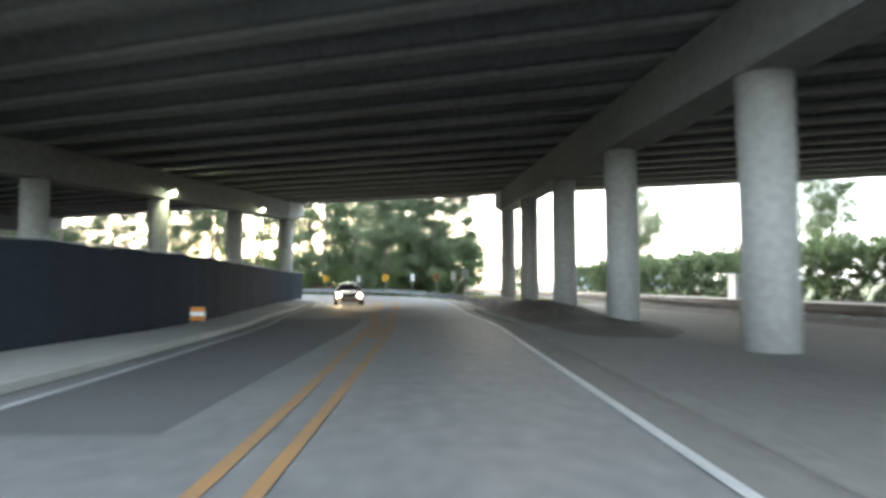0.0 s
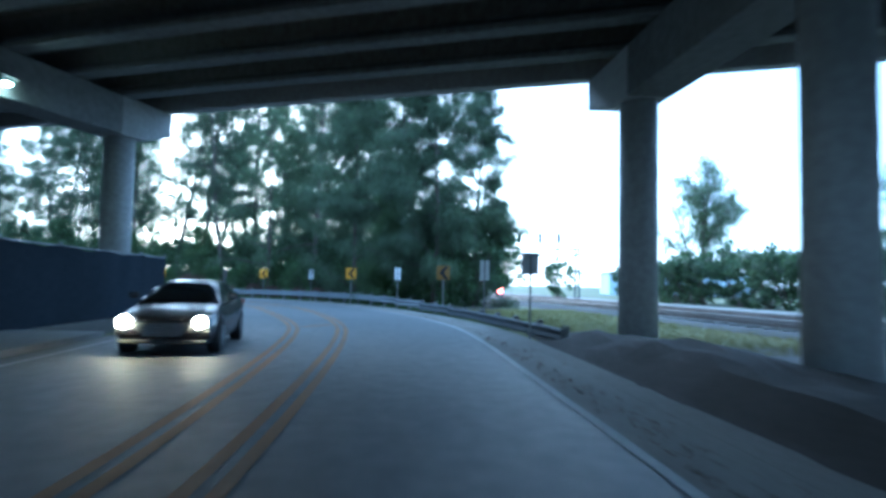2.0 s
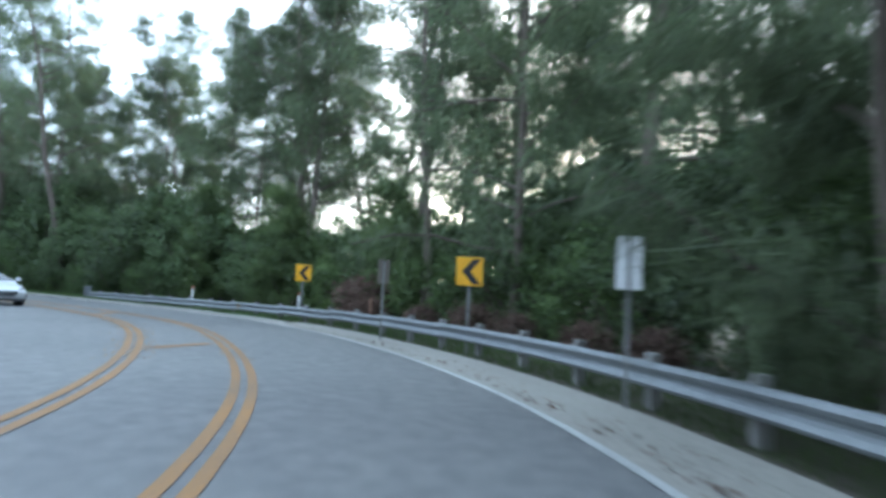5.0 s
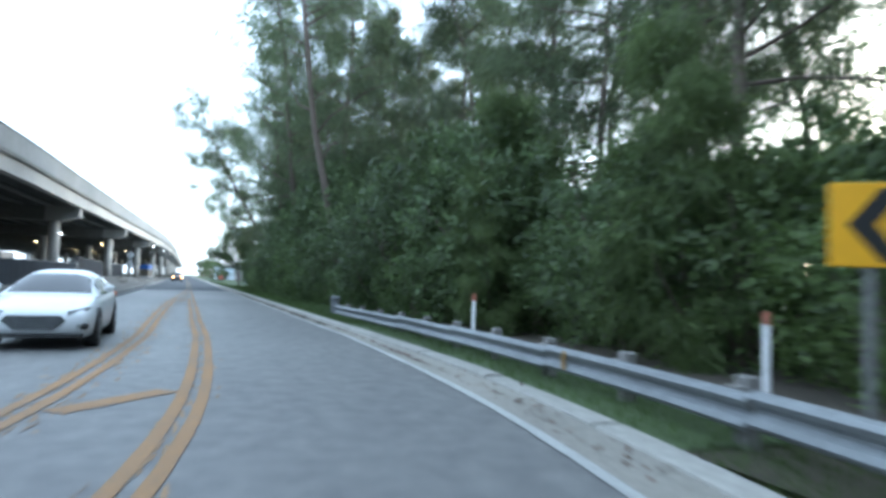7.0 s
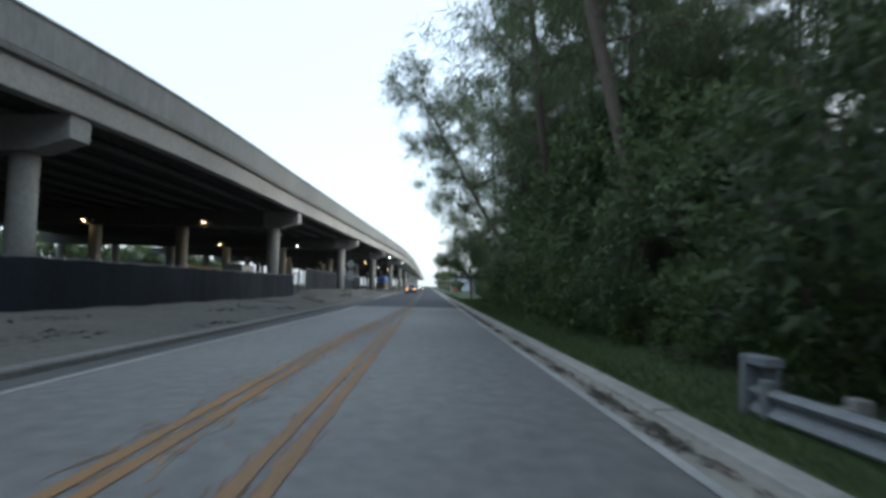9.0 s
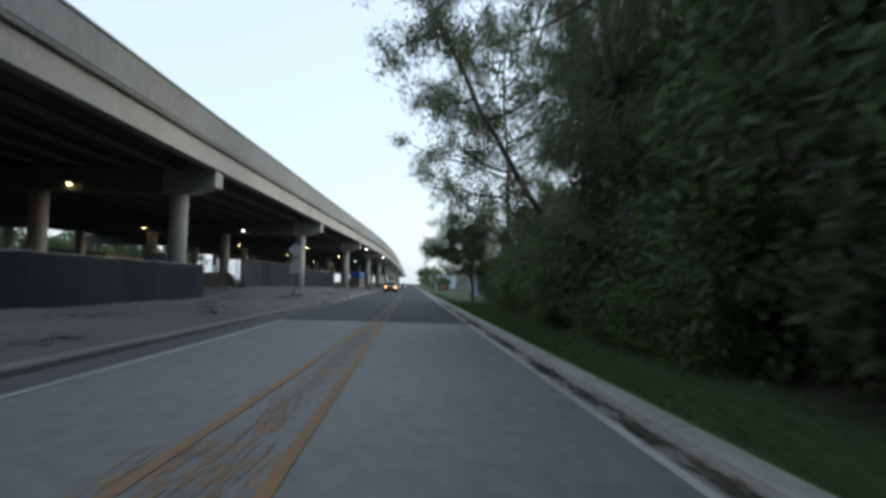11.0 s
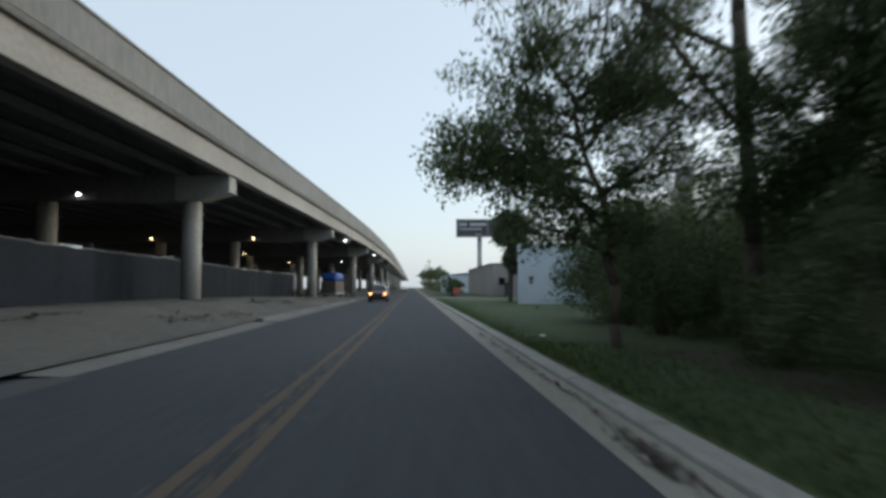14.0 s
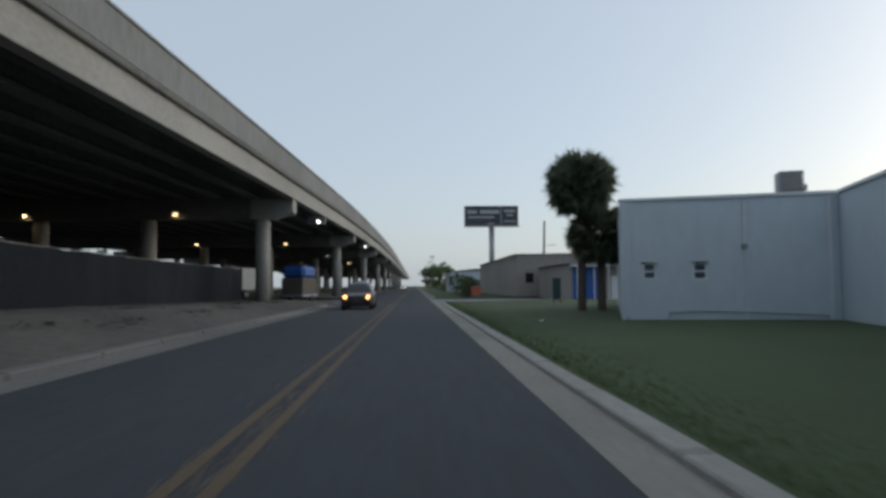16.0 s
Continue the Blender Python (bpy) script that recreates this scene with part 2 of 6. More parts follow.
def raw(name, verts, faces, mat, parent=None, smooth=False):
    me = bpy.data.meshes.new(name)
    me.from_pydata([tuple(v) for v in verts], [], faces)
    me.materials.append(mat)
    if smooth:
        for p in me.polygons:
            p.use_smooth = True
    ob = new(name, me)
    ob.parent = parent
    return ob


def anchor(name, x, y, z=0.0, rz=0.0, label="", category="", group="", kind=""):
    ob = new(name)
    ob.matrix_basis = pose(x, y, z, 0, 0, rz)
    return tagged(ob, label, category, group, kind)


def box(bm, c, size, bevel=0.0, m=None):
    r = bmesh.ops.create_cube(bm, size=1.0)
    vs = r["verts"]
    bmesh.ops.scale(bm, vec=size, verts=vs)
    if bevel:
        es = list({e for v in vs for e in v.link_edges})
        r2 = bmesh.ops.bevel(bm, geom=es, offset=bevel, segments=1, affect="EDGES")
        vs = list({v for f in r2["faces"] for v in f.verts} | {v for v in vs if v.is_valid})
    bmesh.ops.translate(bm, vec=c, verts=vs)
    if m is not None:
        bmesh.ops.transform(bm, matrix=m, verts=vs)
    return vs


def solid(c, size, bevel=0.0):
    bm = bmesh.new()
    box(bm, c, size, bevel)
    return bm


def tube(bm, p0, p1, r0, r1=None, n=10):
    p0, p1 = Vector(p0), Vector(p1)
    d = p1 - p0
    r1 = r0 if r1 is None else r1
    m = Matrix.Translation((p0 + p1) / 2) @ d.to_track_quat("Z", "Y").to_matrix().to_4x4()
    bmesh.ops.create_cone(bm, cap_ends=True, segments=n, radius1=r0, radius2=max(r1, 1e-3), depth=d.length, matrix=m)


def rod(p0, p1, r0, r1=None, n=10):
    bm = bmesh.new()
    tube(bm, p0, p1, r0, r1, n)
    return bm


class Line:
    """A smooth plan curve through a few control points, with stations every step metres."""

    def __init__(self, pts, step=1.0):
        p = np.array(pts, float)
        p = np.vstack([2 * p[0] - p[1], p, 2 * p[-1] - p[-2]])
        fine = []
        for a, b, c, d in zip(p, p[1:], p[2:], p[3:]):
            k = max(4, int(np.linalg.norm(c - b) / 0.5))
            u = np.linspace(0, 1, k, endpoint=False)[:, None]
            fine.append(0.5 * (2 * b + (c - a) * u + (2 * a - 5 * b + 4 * c - d) * u**2 + (3 * b - a - 3 * c + d) * u**3))
        fine = np.vstack([*fine, p[-2][None]])
        s = np.r_[0, np.cumsum(np.linalg.norm(np.diff(fine, axis=0), axis=1))]
        self.length = s[-1]
        self.s = np.arange(0, self.length, step)
        self.p = np.stack([np.interp(self.s, s, fine[:, i]) for i in (0, 1)], 1)
        t = np.gradient(self.p, axis=0)
        self.t = t / np.linalg.norm(t, axis=1, keepdims=True)
        self.r = np.stack([self.t[:, 1], -self.t[:, 0]], 1)

    def at(self, s, off=0.0):
        q = [np.interp(s, self.s, c) for c in (*self.p.T, *self.r.T)]
        return np.array([q[0] + off * q[2], q[1] + off * q[3]])

    def heading(self, s):
        """Degrees to the left of +y."""
        tx, ty = (np.interp(s, self.s, c) for c in self.t.T)
        return math.degrees(math.atan2(-tx, ty))

    def near(self, x, y):
        return float(self.s[np.argmin(((self.p - (x, y)) ** 2).sum(1))])


def sweep(name, line, profile, s0, s1, mat, parent=None, every=1, closed=False, lift=None, smooth=False, tilt=None):
    """Sweeps a profile of (offset to the right, height) along a line; offsets may be functions of the station."""
    idx = [i for i in range(0, len(line.s), every) if s0 <= line.s[i] <= s1]
    verts, faces, k = [], [], len(profile)
    for i in idx:
        up = lift(line.s[i]) if lift else 0.0
        for off, z in profile:
            o = off(line.s[i]) if callable(off) else off
            verts.append((*(line.p[i] + o * line.r[i]), z + up + (tilt(line.s[i]) * min(o, 0.0) if tilt else 0.0)))
    rng = range(k) if closed else range(k - 1)
    for a in range(len(idx) - 1):
        for b in rng:
            c = (b + 1) % k
            faces.append((a * k + b, a * k + c, (a + 1) * k + c, (a + 1) * k + b))
    if closed:
        faces += [tuple(range(k - 1, -1, -1)), tuple(range((len(idx) - 1) * k, len(idx) * k))]
    me = bpy.data.meshes.new(name)
    me.from_pydata(verts, [], faces)
    bm = bmesh.new()
    bm.from_mesh(me)
    bmesh.ops.recalc_face_normals(bm, faces=bm.faces)
    if not closed and bm.faces:
        bm.faces.ensure_lookup_table()
        if sum(f.normal.z for f in bm.faces) < 0:
            bmesh.ops.reverse_faces(bm, faces=bm.faces)
    bm.to_mesh(me)
    bm.free()
    me.materials.append(mat)
    if smooth:
        for p in me.polygons:
            p.use_smooth = True
    ob = new(name, me)
    ob.parent = parent
    return ob


# ---- plan: the right edge line of the road, and the viaduct's outer edge ----
ROAD = Line([(14.5, -45), (10.6, -24), (6.6, 0), (5.4, 6.9), (4.05, 14.4), (2.7, 21.8), (1.05, 28.3), (-0.6, 36), (-2.9, 46), (-4.8, 51.5), (-7.6, 57.1), (-11.2, 62.9),
             (-15.8, 68.2), (-21.3, 72.3), (-28.7, 75.9), (-35.5, 77.6), (-44, 78.15), (-52, 78.15), (-70, 78.12), (-100, 78.12), (-140, 78.12), (-200, 78.12), (-400, 78.1), (-900, 78.0)])
EDGE = Line([(150, 27), (100, 34.5), (60, 40.4), (30, 44.9), (0.7, 49.3), (-15.9, 51.9), (-43, 57.0), (-71.8, 62.6), (-103.2, 64.6), (-136, 66.3), (-167.6, 68.0), (-199, 69.4), (-231, 70.2), (-263, 70.7), (-300, 70.9), (-420, 71.0), (-850, 71.0)], 2.0)


def at_x(line, x):
    return float(line.s[np.argmin(np.abs(line.p[:, 0] - x))])


S_START, S_CURVE, S_SEAM, S_END = 0.0, ROAD.near(-3, 46), at_x(ROAD, -89.2), ROAD.length - 2


def smoothstep(a, b, v):
    u = min(1, max(0, (v - a) / (b - a)))
    return u * u * (3 - 2 * u)


S50, SX40, SX100 = ROAD.near(-4, 50), at_x(ROAD, -34), at_x(ROAD, -92)


def bulge(s):
    """The curve's widening on its inner side."""
    return smoothstep(S50 - 4, S50 + 12, s) * (1 - smoothstep(S50 + 16, S50 + 30, s))


def glide(s, stations, values):
    """A soft curve through values given at stations along the road."""
    return sum(float(np.interp(s + d, stations, values)) * w for d, w in ((-5, 0.15), (-2.5, 0.2), (0, 0.3), (2.5, 0.2), (5, 0.15)))


def yellow_right(s):
    return glide(s, (0, 55, 70, 84, 97, 105, 126, 140, 152, 165, 200, 230), (-3.1, -3.13, -3.28, -3.15, -3.6, -3.52, -3.34, -3.07, -3.2, -3.15, -3.1, -3.0))


def yellow_left(s):
    return glide(s, (0, 52, 60, 70, 84, 97, 103, 114, 128, 138, 146, 155, 166, 182, 194, 205, 230), (-3.48, -3.5, -3.72, -4.07, -4.36, -5.3, -5.75, -5.7, -5.4, -5.08, -4.72, -4.58, -4.47, -3.88, -3.52, -3.43, -3.33))


S46 = (at_x(ROAD, -38), at_x(ROAD, -48))


def edge_left(s):
    curve = glide(s, (0, 52, 60, 76, 86, 100), (-6.6, -6.6, -6.9, -7.75, -8.2, -9.0))
    island = yellow_left(s) - 3.25 - 0.25 * smoothstep(SX40, SX100, s) - 0.6 * bulge(s)
    straight = glide(s, (S46[0], S46[1], S46[1] + 8, S46[1] + 18, S46[1] + 32), (-7.5, -7.25, -7.3, -7.0, -6.7))
    w, v = smoothstep(96, 110, s), smoothstep(*S46, s)
    return curve * (1 - w) + (island * (1 - v) + straight * v) * w


def kerb_left(s):
    v = smoothstep(*S46, s)
    return edge_left(s) - 0.55 - 0.9 * smoothstep(SX40 - 30, SX40, s) * (1 - v) - v * (0.05 + 0.25 * smoothstep(at_x(ROAD, -58), at_x(ROAD, -80), s)) - 0.22 * smoothstep(at_x(ROAD, -118), at_x(ROAD, -126), s)


# ---- ground and road ----
me = bpy.data.meshes.new("ground")
me.from_pydata([(-2500, -2500, -0.06), (2500, -2500, -0.06), (2500, 2500, -0.06), (-2500, 2500, -0.1)], [], [(0, 1, 2, 3)])
me.materials.append(GROUND)
tagged(new("ground", me), "flat open ground of dry grass and dirt", "ground", kind="structure")


def structure(ob, label, category):
    return tagged(ob, label, category, kind="structure")


road = structure(sweep("road", ROAD, [(lambda s: edge_left(s) - 0.5 - 3.0 * bulge(s) - 1.0 * smoothstep(SX40 - 30, SX40, s), 0), (-4.0, 0.0), (0.95, 0)], S_START, S_SEAM, ASPHALT_OLD), "worn pale grey asphalt road with a sweeping curve", "road")
road_2 = structure(sweep("road_dark", ROAD, [(lambda s: edge_left(s) - 1.5, 0), (-4.0, 0.0), (0.25, 0)], S_SEAM - 0.9, S_END, ASPHALT_NEW), "straight road of newer dark asphalt beside the viaduct", "road")
road_2.location.z = 0.004
structure(sweep("road_patch", ROAD, [(lambda s: edge_left(s) + 0.1, 0.004), (-4.45, 0.004)], 53, 72, ASPHALT_PATCH), "dark patch in the asphalt under the viaduct", "road")


def stripe(name, off, width, s0, s1, mat, z, label):
    f = off if callable(off) else (lambda s: off)
    return structure(sweep(name, ROAD, [(lambda s: f(s) - width / 2, z), (lambda s: f(s) + width / 2, z)], s0, s1, mat), label, "road marking")


S_FAR = at_x(ROAD, -520)
stripe("yellow_line", yellow_right, 0.13, 5, S_SEAM, YELLOW, 0.010, "worn yellow centre line painted on the asphalt")
stripe("yellow_line", yellow_right, 0.13, S_SEAM, S_FAR, YELLOW_FADED, 0.010, "faded ochre centre line on the dark asphalt")
stripe("yellow_line", yellow_left, 0.13, 5, S_SEAM, YELLOW, 0.010, "worn yellow centre line painted on the asphalt")
stripe("yellow_line", yellow_left, 0.13, S_SEAM, S_FAR, YELLOW_FADED, 0.010, "faded ochre centre line on the dark asphalt")
SW0, SW1 = 63, 174
stripe("yellow_line", lambda s: yellow_right(s) - 0.23, 0.13, SW0, SW1, YELLOW, 0.010, "worn inner yellow line of the painted island")
stripe("yellow_line", lambda s: yellow_left(s) + 0.23, 0.13, SW0, SW1, YELLOW, 0.010, "worn inner yellow line of the painted island")
for sx in (ROAD.near(-5, 48.6), ROAD.near(-12.5, 64), ROAD.near(-24.5, 74), ROAD.near(-37.5, 77.8)):
    a, b = ROAD.at(sx - 0.6, yellow_left(sx) + 0.42), ROAD.at(sx + 0.6, yellow_right(sx) - 0.42)
    d = (b - a) / np.linalg.norm(b - a)
    q = np.array([-d[1], d[0]]) * 0.16
    structure(raw("yellow_hatch", [(*(a - q), 0.010), (*(b - q), 0.010), (*(b + q), 0.010), (*(a + q), 0.010)], [(0, 1, 2, 3)], YELLOW), "yellow cross bar inside the painted island", "road marking")
def smear(off, width, s0, s1, n, seed, label, mat=WORN_PAINT):
    """Paint dragged and worn into many thin streaks along the road, thinning out to the sides."""
    rng = np.random.default_rng(seed)
    verts, faces = [], []
    for i in range(n):
        st, ln, w = rng.uniform(s0, s1), rng.uniform(0.12, 0.55), rng.uniform(0.006, 0.026)
        o = off(st) + rng.normal(0, 0.36) * width
        z = (0.006 if st < S_SEAM else 0.0085) + 0.0014 * i / n
        k = len(verts)
        for u, hw in ((0, 0.1), (0.3, 1), (0.7, 0.8), (1, 0.15)):
            for sg in (-1, 1):
                verts.append((*ROAD.at(st + u * ln, o + sg * w * hw + 0.02 * math.sin(u * 5 + i)), z))
        faces += [(k + a, k + a + 1, k + a + 3, k + a + 2) for a in (0, 2, 4)]
    return structure(raw("worn_paint", verts, faces, mat), label, "road marking")


smear(lambda s: (yellow_left(s) + yellow_right(s)) / 2, 0.36, 170, S_SEAM, 750, 61, "worn orange smear of old paint between the centre lines")
smear(lambda s: yellow_left(s) + 0.12, 0.6, 126, 176, 1500, 62, "worn orange smear of old paint along the island")
smear(lambda s: (yellow_left(s) + yellow_right(s)) / 2, 0.42, S_SEAM, S_SEAM + 95, 2200, 64, "dull brown smear of old paint between the centre lines", WORN_PAINT_DARK)
smear(lambda s: yellow_right(s) - 0.12, 0.34, 126, 176, 700, 63, "worn orange smear of old paint along the island")
structure(sweep("gutter", ROAD, [(lambda s: kerb_left(s) - 0.02, 0.007), (lambda s: edge_left(s) - 0.15, 0.007)], at_x(ROAD, -46), at_x(ROAD, -109), ASPHALT_PATCH, every=2), "dark gutter strip along the kerb", "gutter")
stripe("white_line", 0.0, 0.12, 2, S_SEAM, WHITE_LINE, 0.011, "white edge line painted along the asphalt")
stripe("white_line", edge_left, 0.12, 2, S_CURVE + 8, WHITE_LINE, 0.011, "white edge line painted along the asphalt")
stripe("white_line", edge_left, 0.12, at_x(ROAD, -52), S_SEAM, WHITE_LINE, 0.011, "white edge line painted along the asphalt")

S_RAIL0, S_RAIL1 = 90.3, at_x(ROAD, -53.8)
structure(sweep("shoulder", ROAD, [(0.955, 0.002), (1.35, 0.03)], ROAD.near(0, 33), at_x(ROAD, -33), SHOULDER), "gritty pale shoulder beside the curve", "shoulder")
structure(sweep("shoulder_verge", ROAD, [(0.07, 0.006), (lambda s: 0.94 - 0.3 * smoothstep(at_x(ROAD, -32.6), at_x(ROAD, -33), s) - 0.16 * smoothstep(at_x(ROAD, -39), at_x(ROAD, -46), s), 0.006)], ROAD.near(0, 33), at_x(ROAD, -62), SHOULDER), "gritty pale shoulder beside the white edge line", "shoulder")
structure(sweep("gutter", ROAD, [(0.07, 0.007), (0.47, 0.006)], at_x(ROAD, -62), S_SEAM, SHOULDER), "dirty concrete gutter beside the road", "gutter")
structure(sweep("gutter", ROAD, [(-0.07, 0.009), (0.47, 0.008)], S_SEAM + 0.05, S_FAR, SHOULDER), "dirty concrete gutter beside the road", "gutter")


def kerb_run(name, off, s0, s1, side, label, step=3.0, low=1.0, mat=CURB):
    """A kerb laid as separate concrete lengths with open joints."""
    f = off if callable(off) else (lambda s: off)
    base = anchor(name, 0, 0, 0, 0, label, "kerb", kind="structure")
    s = s0
    n = 0
    while s + step < s1 and n < 110:
        p = [(0.0, -0.05), (0.03, 0.10), (0.06, 0.13), (0.30, 0.14), (0.34, 0.12), (0.34, -0.05)]
        sub = Line([ROAD.at(s + 0.012 + u * (step - 0.024)) for u in (0, 0.33, 0.67, 1)], 0.49)
        prof = [((lambda st, o=o, s=s: f(s + st) + side * o), (z * (low(s) if callable(low) else low) if z > 0 else z) + 0.008 * noise.noise((n * 1.7, 0, 0))) for o, z in p]
        sweep("kerb_stone", sub, prof, 0, 99, mat, base, closed=True)
        s += step
        n += 1
    if s + 5 < s1:
        structure(sweep(name, ROAD, [((lambda st, o=o: f(st) + side * o), z) for o, z in [(0.0, -0.05), (0.03, 0.11), (0.06, 0.13), (0.30, 0.14), (0.34, 0.12), (0.34, -0.05)]], s, s1, CURB, every=4), label, "kerb")


# ---- verges ----
S_SOIL, S_BANK = ROAD.near(-11, 62.6), ROAD.near(-5.2, 52.5)
structure(sweep("bank_soil", ROAD, [(lambda s: 1.3 - 0.42 * smoothstep(at_x(ROAD, -32.6), at_x(ROAD, -33.4), s), 0.02), (lambda s: 1.5 + 1.1 * smoothstep(S_BANK, S_BANK + 6, s), 0.03), (lambda s: 1.6 + 3.4 * smoothstep(S_BANK, S_BANK + 9, s), 0.045), (lambda s: 1.7 + 4.3 * smoothstep(S_BANK, S_BANK + 9, s) + 50 * smoothstep(S_SOIL, S_SOIL + 22, s), 0.05), (lambda s: 1.9 + 8.1 * smoothstep(S_BANK, S_BANK + 9, s) + 52 * smoothstep(S_SOIL, S_SOIL + 22, s), -0.1)], ROAD.near(-5.2, 52.5), at_x(ROAD, -60), LITTER_SOIL, every=3), "dark soil and leaf litter beneath the trees", "soil")
structure(sweep("verge_soil", ROAD, [(2.5, 0.108), (4.5, 0.16), (10, 0.2), (40, 0.2), (42, -0.1)], at_x(ROAD, -46), at_x(ROAD, -112.7), LITTER_SOIL, every=2, lift=lambda s: -0.12 * (1 - smoothstep(at_x(ROAD, -46), at_x(ROAD, -51), s))), "dark soil at the foot of the hedge", "soil")
structure(sweep("verge_grass", ROAD, [(lambda s: 0.92 - 0.16 * smoothstep(at_x(ROAD, -39), at_x(ROAD, -46), s), 0.07), (lambda s: 1.1 - 0.12 * smoothstep(at_x(ROAD, -39), at_x(ROAD, -46), s), 0.085), (2.2, 0.11), (2.9, 0.118)], at_x(ROAD, -33.4), at_x(ROAD, -112.7), GRASS_GROUND, every=2, lift=lambda s: -0.04 * (1 - smoothstep(at_x(ROAD, -46), at_x(ROAD, -51), s))), "green grass verge between kerb and hedge", "grass")
structure(sweep("lawn", ROAD, [(0.76, 0.07), (1.0, 0.09), (2.2, 0.12), (4.5, 0.17), (10, 0.21), (26, 0.21), (27, -0.1)], at_x(ROAD, -109.5), at_x(ROAD, -171.5), GRASS_GROUND, every=3), "mown green lawn beside the white building", "lawn")
structure(sweep("lawn", ROAD, [(0.6, 0.08), (3, 0.08), (10, 0.1), (60, 0.1)], at_x(ROAD, -187), at_x(ROAD, -500), GRASS_GROUND, every=6), "mown green verge beyond the side street", "lawn")
structure(sweep("side_street", ROAD, [(0.26, 0.0), (6, 0.004), (60, 0.02)], at_x(ROAD, -171.7), at_x(ROAD, -186.8), ASPHALT_OLD), "pale side street joining the road", "road")
def rise(x):
    """How far the dirt bank rises at x, as a share of its full height."""
    return float(np.interp(-x, (46, 98, 116, 142, 164, 180), (0.35, 0.35, 1.0, 1.0, 0.45, 0.4)))


berm = structure(sweep("berm", ROAD, [(lambda s: kerb_left(s) - 0.2, 0.1), (lambda s: kerb_left(s) - 0.5, 0.13), (lambda s: kerb_left(s) - 0.9, 0.22), (lambda s: kerb_left(s) - 1.4, 0.36), (lambda s: kerb_left(s) - 2.0, 0.52), (lambda s: kerb_left(s) - 2.7, 0.66), (lambda s: kerb_left(s) - 3.4, 0.74), (-12.8, 0.76), (-13.6, 0.74), (-14.4, 0.72), (-16, 0.7), (-64, 0.68), (-66, -0.1)], at_x(ROAD, -46), at_x(ROAD, -171.5), DIRT), "bare sandy dirt sloping up under the viaduct", "dirt")
for v in berm.data.vertices:
    if 0.12 < v.co.z < 0.8:
        v.co.z = 0.12 + (v.co.z - 0.12) * rise(v.co.x) + 0.07 * noise.noise((v.co.x * 0.45, v.co.y * 0.8, 3.0)) + 0.05 * noise.noise((v.co.x * 1.7, v.co.y * 2.3, 7.0))
structure(sweep("berm", ROAD, [(lambda s: kerb_left(s) - 0.2, 0.05), (-12, 0.2), (-14.2, 0.3), (-64, 0.3), (-66, -0.1)], at_x(ROAD, -187), at_x(ROAD, -700), DIRT, every=6), "bare sandy dirt under the viaduct", "dirt")
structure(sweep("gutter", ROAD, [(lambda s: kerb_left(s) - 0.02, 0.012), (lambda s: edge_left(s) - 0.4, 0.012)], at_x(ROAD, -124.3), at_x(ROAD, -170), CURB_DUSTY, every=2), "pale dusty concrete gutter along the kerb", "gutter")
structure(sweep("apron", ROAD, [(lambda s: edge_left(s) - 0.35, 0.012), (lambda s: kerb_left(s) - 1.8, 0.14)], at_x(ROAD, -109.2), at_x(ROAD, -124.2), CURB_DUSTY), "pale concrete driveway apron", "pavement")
structure(sweep("forecourt", ROAD, [(lambda s: edge_left(s) - 0.1, 0.006), (-30, 0.05), (-64, 0.05)], at_x(ROAD, -171.7), at_x(ROAD, -186.8), ASPHALT_OLD), "pale asphalt street passing under the viaduct", "road")
structure(raw("dirt", [(-48, -40, -0.025), (-8, -40, -0.025), (-8, 20, -0.025), (-14, 55, -0.025), (-30, 70, -0.025), (-48, 72, -0.025)], [(0, 1, 2, 3, 4, 5)], DIRT), "bare sandy dirt under the viaduct inside the curve", "dirt")
structure(sweep("pavement", ROAD, [(lambda s: edge_left(s) - 0.55, 0.0), (lambda s: edge_left(s) - 0.58, 0.12), (lambda s: edge_left(s) - 2.3, 0.13), (lambda s: edge_left(s) - 4.2, 0.10)], 2, ROAD.near(-2.2, 44), CURB), "pale concrete pavement along the fence", "pavement")
structure(sweep("gutter_underpass", ROAD, [(0.07, 0.005), (0.64, 0.006)], 2, ROAD.near(-0.2, 34), DUST, every=2), "grey gutter strip beneath the viaduct", "gutter")
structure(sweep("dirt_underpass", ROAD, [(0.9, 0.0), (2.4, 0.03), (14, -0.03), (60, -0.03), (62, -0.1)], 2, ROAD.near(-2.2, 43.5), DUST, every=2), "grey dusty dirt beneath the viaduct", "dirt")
bank = structure(sweep("soil_bank", ROAD, [(1.15 + 0.3 * k, -0.02) for k in range(17)], 58, 97, LITTER_SOIL), "rough dark heaps of soil beside the kerb", "soil")
for v in bank.data.vertices:
    u, o = ROAD.near(v.co.x, v.co.y), math.dist(v.co.xy, ROAD.at(ROAD.near(v.co.x, v.co.y)))
    hump = smoothstep(60, 74, u) * (1 - smoothstep(86, 96, u)) * smoothstep(1.1, 2.6, o) * (1 - smoothstep(3.2, 5.8, o))
    v.co.z += hump * (0.46 + 0.3 * noise.noise((v.co.x * 0.5, v.co.y * 0.4, 1.0)) + 0.14 * noise.noise((v.co.x * 2.1, v.co.y * 1.7, 5.0))) + 0.03 * noise.noise((v.co.x * 1.5, v.co.y * 1.5, 9.0))
structure(sweep("rail_grass", ROAD, [(1.3, 0.01), (4, 0.02), (26, -0.03), (27, -0.1)], ROAD.near(-2.2, 43.6), ROAD.near(-9.5, 60.4), DRY_GRASS, every=1), "rough yellowish grass beside the railway", "grass")

